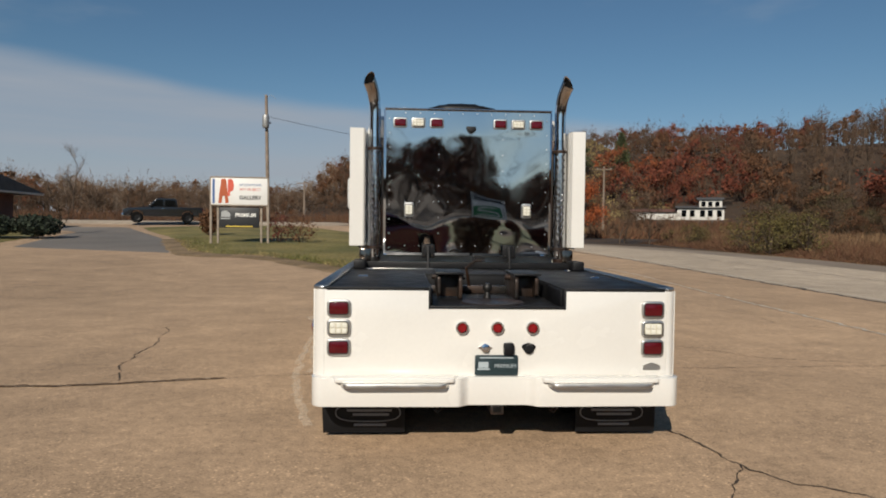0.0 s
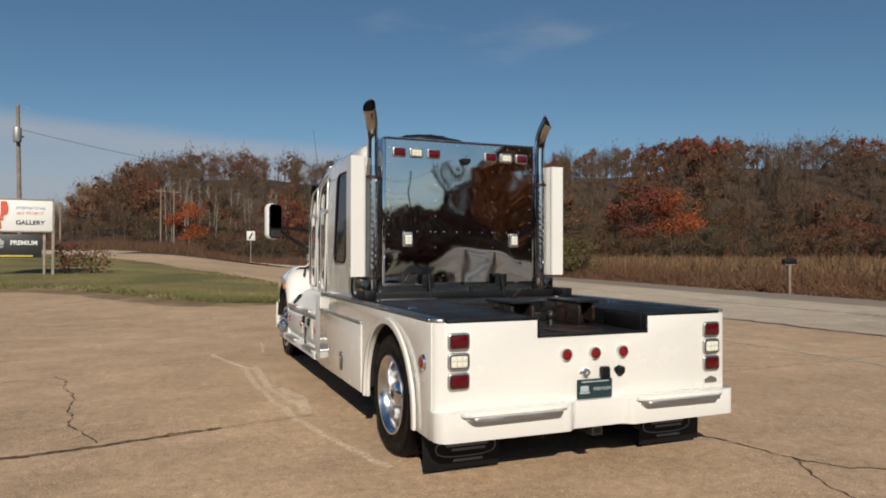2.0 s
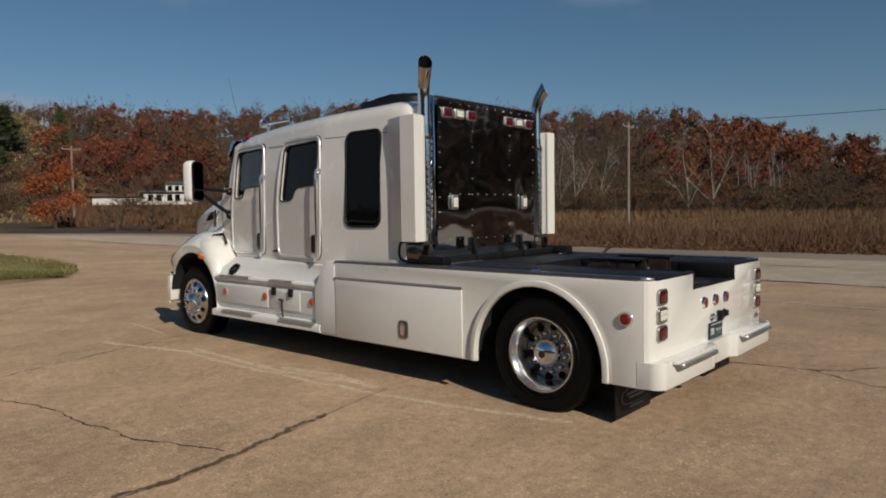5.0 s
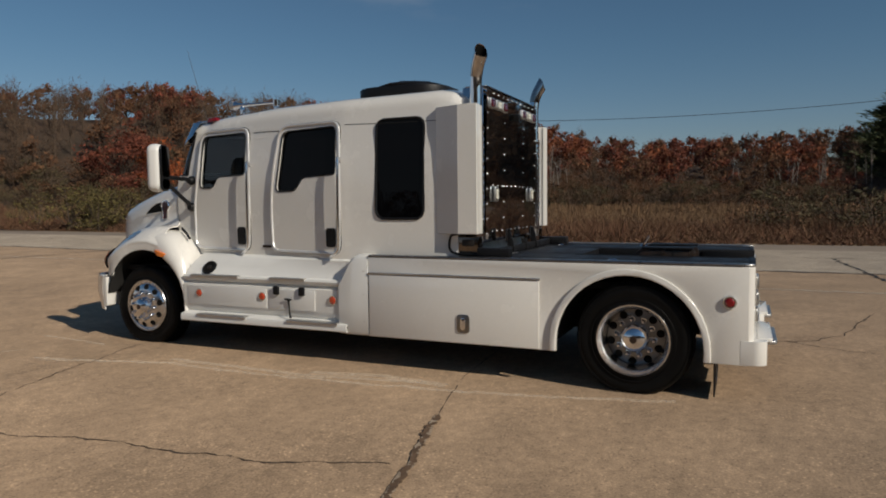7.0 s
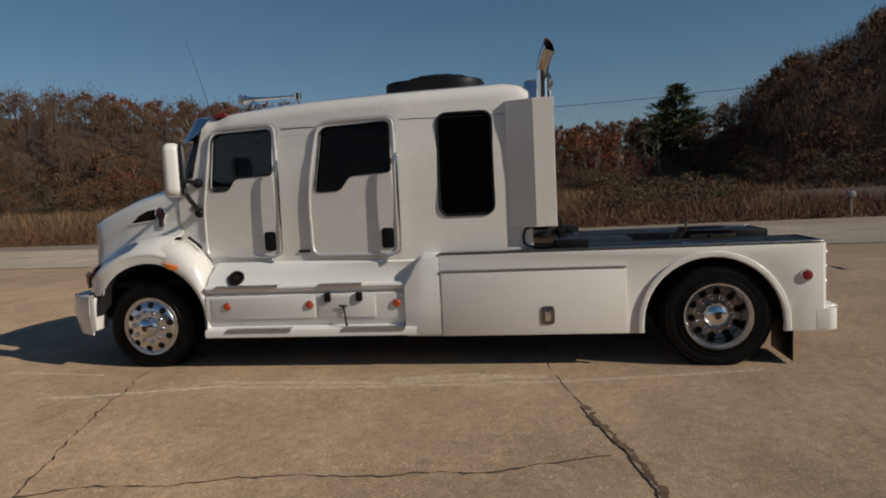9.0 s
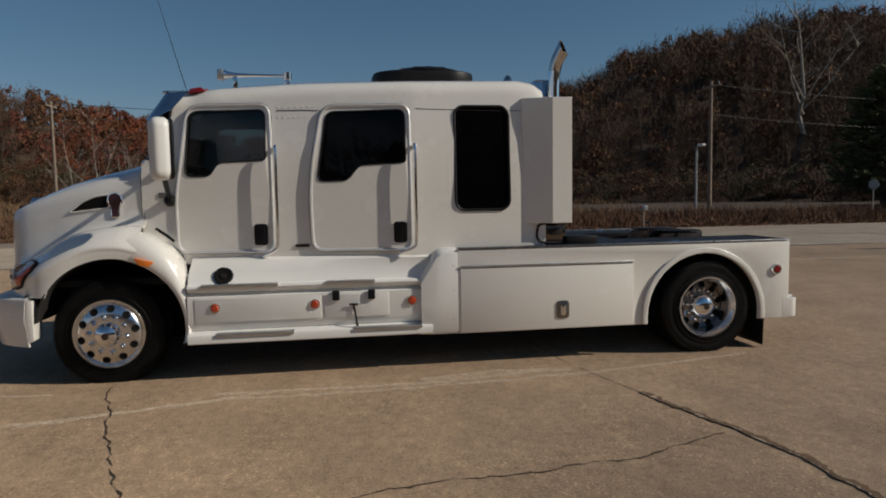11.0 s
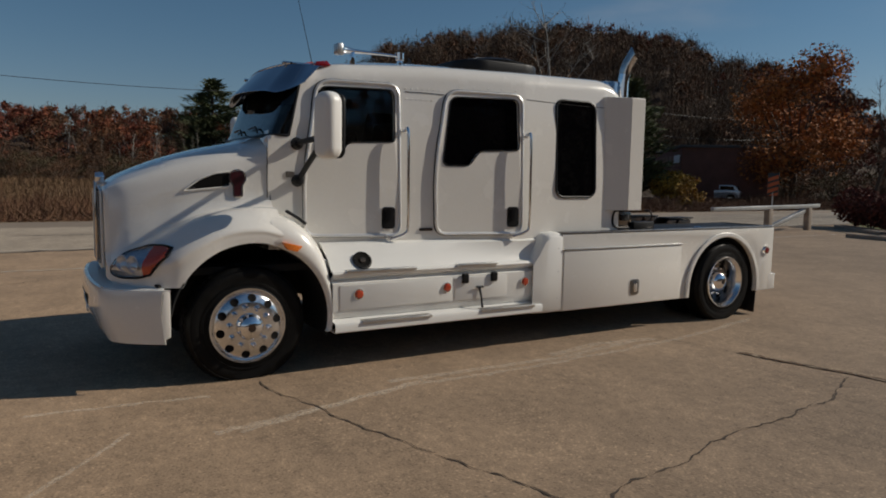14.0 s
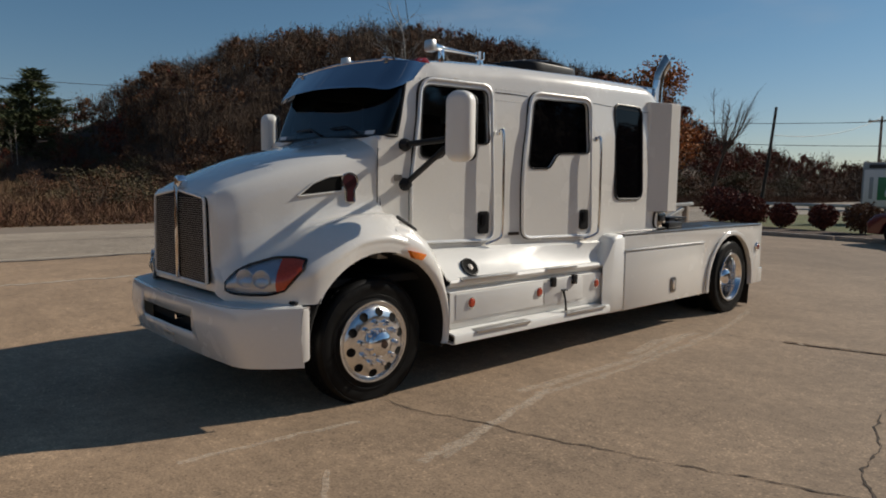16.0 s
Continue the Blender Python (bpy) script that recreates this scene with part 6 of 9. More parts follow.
for s in (-1, 1):
    cab_door(s, DOOR_F, FRONT_GLASS, 5.235, 5.09, "front_door")
    cab_door(s, DOOR_R, REAR_GLASS, 3.965, 3.835, "crew_door")
    wnd = part("sleeper_window", panel_on_flank(round_rect(2.910, 3.442, 1.45, 2.430, 0.092, 6), s, -0.004, 0.003), GLASS_DARK, truck, "dark privacy-glass sleeper window")
    part("window_gasket", tube(on_flank(SLEEPER_GLASS, s, 0.004), 0.013, 8, True), BLACK, wnd)
    part("maker_tag", panel_on_flank(round_rect(4.80, 4.93, 1.138, 1.166, 0.012), s, 0.003, 0.010), STEEL, truck, "small dark name tag with blank bars")
    part("fender_tag", panel_on_flank(round_rect(6.07, 6.14, 1.61, 1.66, 0.008), s, 0.011, 0.017), DULL_AND_SHADE_ALU, truck, "small dark red and silver badge plate")
    # panel seams and rivet rows
    part("roof_seam", tube(on_flank([(2.75, 2.385), (3.0, 2.385), (3.4, 2.39), (3.8, 2.40)], s, 0.0), 0.0035, 5), BLACK_MATT, truck)
    part("roof_seam", tube(on_flank([(4.68, 2.39), (4.85, 2.395), (5.06, 2.395)], s, 0.0), 0.0035, 5), BLACK_MATT, truck)
    riv = None
    spots_r = [(2.86, 1.42 + 0.075 * k) for k in range(14)] + [(3.50, 1.42 + 0.075 * k) for k in range(14)] + [(2.80 + 0.08 * k, 1.40) for k in range(9)] + [(4.80 + 0.05 * k, 2.33) for k in range(6)] + [(4.72 + 0.055 * k, 2.425) for k in range(7)] + [(5.20 + 0.15 * k, 2.475) for k in range(5)] + [(3.92 + 0.15 * k, 2.475) for k in range(5)]
    for y, z in spots_r:
        if riv is None:
            dot = lathe([(0.0, 0.0025), (0.005, 0.002), (0.008, 0.0)], 8, "x")
            riv = part("cab_rivet", dot if s > 0 else mirrored(dot), WHITE, truck)
            one = riv
        else:
            one = new("cab_rivet", riv.data)
            one.parent = truck
        one.location = (s * flank(y, z), y, z)
    part("cowl_seam", tube(on_flank([(6.292, 1.30), (6.290, 1.60), (6.287, 1.86)], s, 0.008), 0.004, 5), BLACK_MATT, truck)
    # cowl panel between hood and cab
    part("cowl_panel", panel_on_flank(round_poly([(5.99, 1.10), (6.29, 1.30), (6.285, 1.86), (5.98, 1.86)], 0.03), s, 0.002, 0.010), WHITE, truck)
    # wing panel behind the cab
    wing = [(s * 1.092, 2.78), (s * 1.192, 2.52), (s * 1.196, 2.330), (s * 1.06, 2.340), (s * 1.04, 2.42), (s * 1.04, 2.79)]
    part("side_wing", prism(wing, "z", 1.315, 2.50, 0.005), WHITE, truck, "white vertical air wing behind the cab", smooth=12)
    part("wing_edge", tube([(s * 1.055, 2.341, 1.32), (s * 1.055, 2.341, 2.49)], 0.010, 6), CREAM_TRIM, truck)

# polished sheet on the cab's back, slightly dished, with rivets
rows = []
for j in range(61):
    z = 1.25 + (2.685 - 1.25) * j / 60
    row = []
    for i in range(71):
        x = -0.835 + 1.67 * i / 70
        e = min(1.0, 6 * min(i, 70 - i) / 70) * min(1.0, 6 * min(j, 60 - j) / 60)
        d = 0.011 * noise.noise(Vector((x * 1.25, z * 1.25, 0.3))) + 0.0013 * noise.noise(Vector((x * 3.7, z * 3.7, 2.0)))
        row.append((x, 2.372 + d * e - 0.016 * (z - 1.95), z))
    rows.append(row)
panel = part("back_panel", sheet(rows), STAINLESS, truck, "mirror-polished stainless sheet on the cab's back", smooth=80)
part("panel_frame", prism([(-0.86, 1.22), (0.86, 1.22), (0.86, 2.70), (-0.86, 2.70)], "y", 2.39, 2.60, 0.006), STAINLESS, panel)
part("panel_top", box(-0.85, 0.85, 2.355, 2.58, 2.70, 2.712, 0.004), STAINLESS, panel)
RIVETS = [(-0.80, 1.30 + 0.145 * k) for k in range(10)] + [(0.80, 1.30 + 0.145 * k) for k in range(10)] + [(-0.64 + 0.145 * k, z) for k in range(10) for z in (1.32, 1.77, 2.66)] + \
         [(-0.30, 1.45 + 0.16 * k) for k in range(8)] + [(0.35, 1.45 + 0.16 * k) for k in range(8)]
first = None
for x, z in RIVETS:
    if first is None:
        first = part("rivet", lathe([(0.0, -0.005), (0.0045, -0.004), (0.0065, 0.002)], 8, "y"), ALU, panel)
        piece = first
    else:
        piece = new("rivet", first.data)
        piece.parent = panel
    piece.location = (x, 2.370 - 0.016 * (z - 1.95), z)
for x, lens in ((-0.695, RED_LENS), (-0.512, WHITE_LENS), (-0.325, RED_LENS), (0.32, RED_LENS), (0.505, WHITE_LENS), (0.69, RED_LENS)):
    lamp_unit("cab_lamp", x, 2.368, 2.562, 0.142, 0.100, lens, r=0.02)
for x in (-0.60, 0.60):
    lamp_unit("work_lamp", x, 2.368, 1.686, 0.098, 0.150, WHITE_LENS, r=0.02)
part("rear_camera", prism(round_poly([(-0.03, 2.53), (0.07, 2.53), (0.07, 2.49), (0.03, 2.46), (0.0, 2.47)], 0.012), "y", 2.31, 2.37, 0.006), BLACK, truck, "small black rear-view camera")

# exhaust stacks with pierced heat shields and turned-out tips
for s in (-1, 1):
    x0, y0 = s * 0.95, 2.43
    st = part("exhaust_stack", tube([(x0, y0, 1.20), (x0, y0, 2.42)], 0.062, 20), STAINLESS, truck, "chrome exhaust stack with turned-out sooty tip")
    tip = [(x0, y0, 2.40), (x0, y0, 2.60), (x0 + s * 0.003, y0 - 0.004, 2.73), (x0 + s * 0.020, y0 - 0.026, 2.86), (x0 + s * 0.060, y0 - 0.080, 2.985)]
    mouth = Vector((s * 0.62, -0.76, 0.18)).normalized()
    pts = smooth_path(tip, 6)
    part("stack_pipe", tube(pts[:15], 0.058, 20, caps=False), CHROME, st)
    flare = tube(pts[14:], [0.058 + 0.0008 * k for k in range(len(pts) - 14)], 20, caps=False)
    bore = tube(pts[17:], 0.054, 20, caps=False)
    run = (pts[-1] - pts[-2]).normalized()
    for bm in (flare, bore):                       # the mouth is cut slantwise, facing out and back
        for v in bm.verts:
            if abs((v.co - pts[-1]).dot(run)) < 0.004 and (v.co - pts[-1]).length < 0.08:
                v.co += run * ((pts[-1] - v.co).dot(mouth) / run.dot(mouth)) * 0.75
    part("stack_tip", flare, HEATED, st, "heat-browned turned-out pipe tip")
    part("stack_bore", bore, SOOT_AND_HOLE, st)
    part("bore_end", tube([pts[18], pts[17]], 0.053, 20), SOOT_AND_HOLE, st)
    shield = part("heat_shield", tube([(x0, y0, 1.24), (x0, y0, 2.34)], 0.070, 24), STAINLESS, st, "pierced chrome heat shield")
    slot_mesh = None
    for k in range(13):
        for c in (-20, 20):
            a = radians(c - 90)
            b = box(-0.014, 0.014, -0.003, 0.003, -0.026, 0.026, 0.002, 1)
            if slot_mesh is None:
                slot = part("shield_slot", b, POLISHED, shield)
                slot_mesh = slot.data
            else:
                slot = new("shield_slot", slot_mesh)
                slot.parent = shield
            slot.matrix_local = (Matrix.Translation((x0 + 0.0705 * math.cos(a), y0 + 0.0705 * math.sin(a), 1.42 + 0.068 * k + (0.034 if c > 0 else 0)))
                                 @ Matrix.Rotation(a + math.pi / 2, 4, "Z") @ Matrix.Rotation(0.5 if c > 0 else -0.5, 4, "Y"))
    for z in (1.30, 2.30):
        part("stack_clamp", lathe([(0.070, -0.016), (0.077, -0.014), (0.077, 0.014), (0.070, 0.016)], 24, "z", (x0, y0, z)), STEEL, st)
    part("stack_bracket", box(s * 0.865, s * 0.93, 2.44, 2.55, 1.26, 2.42, 0.004), STEEL, truck)
    part("stack_elbow", tube(smooth_path([(x0, y0, 1.22), (x0, y0 + 0.01, 1.12), (s * 0.80, y0 + 0.1, 1.02)], 5), 0.062, 16), STEEL, truck)

# roof unit: low black fairing, ribbed round
ac = part("roof_air_unit", prism(round_rect(-0.42, 0.42, 3.06, 4.12, 0.30, 8), "z", 2.74, 2.870, 0.02, 3), BLACK, truck, "low black air-conditioner on the roof")
part("unit_dome", lathe([(0.0, 0.075), (0.15, 0.072), (0.28, 0.055), (0.36, 0.025), (0.38, 0.0)], 36, "z", (0, 3.55, 2.875)), BLACK, ac)
part("unit_ring", lathe([(0.36, 0.0), (0.40, 0.004), (0.405, 0.022), (0.38, 0.030), (0.36, 0.026)], 36, "z", (0, 3.55, 2.870), True), BLACK, ac)
for k in range(12):
    a = 2 * math.pi * k / 12
    part("unit_rib", tube([(0.12 * math.cos(a), 3.55 + 0.12 * math.sin(a), 2.952), (0.30 * math.cos(a), 3.55 + 0.30 * math.sin(a), 2.924), (0.37 * math.cos(a), 3.55 + 0.37 * math.sin(a), 2.897)], 0.008, 6), BLACK, ac)
# air horns
for sx in (-0.62, 0.62):
    h = part("air_horn", lathe([(0.012, -0.58), (0.014, -0.30), (0.020, -0.12), (0.034, -0.03), (0.052, 0.0), (0.048, 0.002), (0.030, -0.03), (0.0, -0.06)], 22, "y", (sx, 5.55, 2.755)), CHROME, truck, "chrome air horn on the roof")
    part("horn_head", lathe([(0.0, -0.04), (0.04, -0.035), (0.042, 0.03), (0.0, 0.04)], 18, "z", (sx, 4.97, 2.755)), CHROME, h)
    part("horn_shroud", box(sx - 0.05, sx + 0.05, 5.55, 5.61, 2.71, 2.805, 0.014), ALU, h)
    for y in (5.45, 4.97):
        part("horn_foot", box(sx - 0.02, sx + 0.02, y - 0.02, y + 0.02, 2.60, 2.755, 0.004), CHROME, h)
# clearance lamps
for x in (-0.72, -0.36, 0.0, 0.36, 0.72):
    part("clearance_lamp", prism(round_poly([(5.70, 2.612 - 0.03 * (abs(x) > 0.5)), (5.86, 2.592 - 0.03 * (abs(x) > 0.5)), (5.84, 2.640 - 0.035 * (abs(x) > 0.5)), (5.74, 2.662 - 0.04 * (abs(x) > 0.5))], 0.010), "x", x - 0.04, x + 0.04, 0.012), AMBER if abs(x) < 0.5 else RED_BRIGHT, truck, "amber roof clearance lamp")
part("antenna", tube([(-0.74, 5.86, 2.55), (-0.80, 6.08, 3.40)], [0.0035, 0.0018], 6), BLACK, truck, "thin black whip antenna")

# sun visor: bent sheet standing ahead of the windscreen
VISOR = [(0.0, 6.14, 2.580, 6.34, 2.375), (0.30, 6.12, 2.577, 6.315, 2.37), (0.60, 6.08, 2.570, 6.255, 2.355), (0.71, 6.065, 2.566, 6.235, 2.340), (0.79, 6.035, 2.562, 6.185, 2.33), (0.845, 5.965, 2.557, 6.095, 2.36), (0.872, 5.85, 2.548, 5.97, 2.42)]
upper_edge = smooth_path([(x, y, z) for x, y, z, _, _ in VISOR], 4)
lower_edge = smooth_path([(x, y, z) for x, _, _, y, z in VISOR], 4)
edges = [(Vector((-a.x, a.y, a.z)), Vector((-b.x, b.y, b.z))) for a, b in reversed(list(zip(upper_edge, lower_edge)))][:-1] + list(zip(upper_edge, lower_edge))
vis_rows = [[a + Vector((0, -0.03, 0.004)), a, a.lerp(b, 0.33), a.lerp(b, 0.67), b, b + Vector((0, 0.004, -0.012))] for a, b in edges]
visor = part("sun_visor", sheet(vis_rows, 0.005), VISOR_MIRROR, truck, "polished stainless sun visor over the windscreen", smooth=22)
inner = [(a, b) for a, b in edges if abs(a.x) < 0.74]
part("visor_lining", sheet([[(b.x * 0.97, b.y - 0.03, b.z + 0.010), (a.x * 0.97, a.y - 0.05, a.z - 0.03), (a.x * 0.97, min(6.03, a.y - 0.05), 2.50)] for a, b in inner], 0.003), BLACK_MATT, visor)
for s in (-1, 1):
    part("visor_bracket", box(s * 0.62, s * 0.66, 5.84, 6.10, 2.575, 2.60, 0.004), STAINLESS, visor)
    part("visor_bolt", lathe([(0, 0.006), (0.010, 0.004), (0.012, 0.0)], 10, "z", (s * 0.85, 5.885, 2.574)), CHROME, visor)
part("visor_rail", tube([(x, y0 - 0.02, z0 + 0.012) for x, y0, z0, _, _ in [(-a, *r) for a, *r in reversed(VISOR[:4])][:-1] + VISOR[:4]], 0.012, 8), HEATED, visor)

# mirrors
for s in (-1, 1):
    mx = s * 1.41
    toe = Matrix.Translation((mx, 5.97, 0)) @ Matrix.Rotation(-s * radians(21), 4, "Z") @ Matrix.Translation((-mx, -5.97, 0))

    def toed(bm):
        bmesh.ops.transform(bm, matrix=toe, verts=bm.verts)
        return bm

    head = toed(prism(round_rect(mx - 0.106, mx + 0.106, 1.755, 2.275, 0.085, 6), "y", 5.90, 6.06, 0.062, 6))
    mh = part("door_mirror", head, WHITE_FLAT, truck, "white mirror housing on black arms")
    part("mirror_rim", toed(prism(round_rect(mx - 0.098, mx + 0.098, 1.765, 2.265, 0.065, 6), "y", 5.885, 5.905, 0.006)), BLACK, mh)
    part("mirror_glass", toed(prism(round_rect(mx - 0.086, mx + 0.086, 1.92, 2.25, 0.04, 5), "y", 5.880, 5.887)), MIRROR_DIM, mh)
    part("mirror_spot_glass", toed(prism(round_rect(mx - 0.086, mx + 0.086, 1.785, 1.895, 0.04, 5), "y", 5.880, 5.887)), MIRROR_DIM, mh)
    part("mirror_arm", tube(smooth_path([(s * 0.86, 6.04, 1.90), (s * 1.1, 6.02, 1.915), (s * 1.33, 5.99, 1.93)], 4), 0.024, 10), BLACK, mh)
    part("mirror_arm", tube(smooth_path([(s * 0.87, 6.03, 1.60), (s * 1.06, 6.02, 1.72), (s * 1.33, 5.99, 1.90)], 4), 0.024, 10), BLACK, mh)
    for z in (1.895, 1.585):
        part("arm_bracket", lathe([(0.0, 0.07), (0.035, 0.06), (0.05, 0.03), (0.055, 0.0)], 16, "x", (flank(6.04, z), 6.04, z)) if s > 0 else mirrored(lathe([(0.0, 0.07), (0.035, 0.06), (0.05, 0.03), (0.055, 0.0)], 16, "x", (flank(6.04, z), 6.04, z))), BLACK, mh)


# ---- hood, fenders, grille, bumper ----
# stations along y: crown height, shoulder (x, z), flank foot (x, z), fender crest (x, z), fender side (x, z)
HOOD = [
    (6.26, 1.975, (0.60, 1.925), (0.80, 1.80), (0.835, 1.40), (1.00, 1.345), (1.165, 1.18)),
    (6.45, 1.918, (0.58, 1.868), (0.77, 1.75), (0.815, 1.39), (1.00, 1.360), (1.170, 1.22)),
    (6.70, 1.858, (0.56, 1.808), (0.74, 1.69), (0.785, 1.36), (0.99, 1.330), (1.170, 1.20)),
    (6.935, 1.792, (0.54, 1.742), (0.70, 1.63), (0.750, 1.30), (0.97, 1.250), (1.165, 1.10)),
    (7.112, 1.730, (0.52, 1.680), (0.665, 1.58), (0.715, 1.22), (0.93, 1.140), (1.130, 1.00)),
    (7.265, 1.665, (0.50, 1.618), (0.63, 1.53), (0.680, 1.15), (0.84, 1.050), (1.010, 0.94)),
    (7.38, 1.610, (0.48, 1.568), (0.595, 1.49), (0.640, 1.10), (0.74, 1.000), (0.840, 0.92)),
    (7.468, 1.552, (0.45, 1.520), (0.545, 1.46), (0.575, 1.05), (0.60, 0.960), (0.640, 0.90)),
]


def hood_foot(y):
    d = y - HUB_F
    if abs(d) < 0.60 and y < 7.02:
        return HUB_Z + 0.012 + math.sqrt(0.61 ** 2 - d * d)
    return 0.775


def hood_half():
    ctrl = []
    for y, crown, *pts in HOOD:
        xs, zs = pts[-1]
        foot = min(hood_foot(y), zs - 0.03)
        ctrl.append([Vector((0, y, crown)), Vector((pts[0][0] * 0.55, y, crown - 0.012))] + [Vector((x, y, z)) for x, z in pts]
                    + [Vector((xs + 0.01 if y < 7.1 else xs, y, (zs + foot) / 2)), Vector((xs + 0.004, y, foot))])
    lines = [smooth_path(row, 5) for row in ctrl]
    cols = [smooth_path([ln[k] for ln in lines], 6) for k in range(len(lines[0]))]
    rows = [[cols[k][j] for k in range(len(cols))] for j in range(len(cols[0]))]
    for row in rows:
        y = row[-1].y
        f = min(hood_foot(y), row[-6].z - 0.03)
        row[-1].z = f
    return rows


hr = hood_half()
full = [[Vector((-p.x, p.y, p.z)) for p in reversed(row)][:-1] + row for row in hr]
hood_tree = BVHTree.FromBMesh(sheet(full))


def skin_x(y, z, s, off):
    """The place on the hood's flank at y and z, off metres outside it."""
    hit = hood_tree.ray_cast(Vector((s * 2.0, y, z)), Vector((-s, 0, 0)))
    x = hit[0].x if hit[0] is not None else s * 0.8
    return (x + s * off, y, z)


def on_skin(poly, s, out, back):
    """A raised plate of the given outline following the hood's flank."""
    bm = bmesh.new()
    c = Vector((sum(p[0] for p in poly) / len(poly), sum(p[1] for p in poly) / len(poly)))
    rings = []
    for t in (1.0, 0.66, 0.33):
        rings.append([bm.verts.new(skin_x(*(c + (Vector(p) - c) * t), s, out)) for p in poly])
    mid = bm.verts.new(skin_x(*c, s, out))
    base = [bm.verts.new(skin_x(*p, s, -back)) for p in poly]
    n = len(poly)
    for a, b in ((base, rings[0]), (rings[0], rings[1]), (rings[1], rings[2])):
        for i in range(n):
            bm.faces.new((a[i], a[(i + 1) % n], b[(i + 1) % n], b[i]))
    for i in range(n):
        bm.faces.new((rings[2][i], rings[2][(i + 1) % n], mid))
    return bm


hood = part("hood", sheet(full, 0.012), WHITE, truck, "white sloped hood with moulded fenders", smooth=50)
# nose cap closing the front round the grille
nose = full[-1]
front = []
for t in (0.0, 0.35, 0.7, 1.0):
    front.append([Vector((p.x * (1 - 0.10 * t), 7.468 + 0.035 * math.sin(t * 1.57), p.z + (1.2 - p.z) * 0.10 * t)) for p in nose])
part("nose_surround", sheet(front, 0.010), WHITE, hood, smooth=50)
part("nose_fill", prism([(p.x * 0.9, p.z + (1.2 - p.z) * 0.1) for p in nose], "y", 7.44, 7.473), WHITE, hood)
# grille: two fields of fine bars with a bright centre strip
GR = [(-0.47, 0.87), (0.47, 0.87), (0.445, 1.475), (0.0, 1.525), (-0.445, 1.475)]
grille = part("grille", prism(round_poly(GR, 0.03), "y", 7.483, 7.510, 0.004), BLACK_MATT, truck, "fine-barred grille with bright centre strip")
for k in range(38):
    z = 0.895 + 0.0155 * k
    w = 0.455 - 0.02 * (z - 0.87) / 0.6
    for s in (-1, 1):
        part("grille_bar", box(s * 0.035, s * w, 7.510, 7.522, z - 0.0030, z + 0.0030, 0.001, 1), DULL_AND_SHADE_ALU, grille)
part("grille_frame", tube([(u, 7.513, v) for u, v in round_poly(GR, 0.03)], 0.012, 8, True), WHITE, grille)
part("grille_strip", box(-0.022, 0.022, 7.508, 7.538, 0.87, 1.56, 0.008), HEATED, grille, "bronze-tinted chrome centre strip")
part("nose_emblem", prism(round_poly([(-0.04, 1.54), (0.04, 1.54), (0.045, 1.60), (0.0, 1.635), (-0.045, 1.60)], 0.015), "y", 7.458, 7.528, 0.01), CHROME, hood, "plain chrome nose emblem")

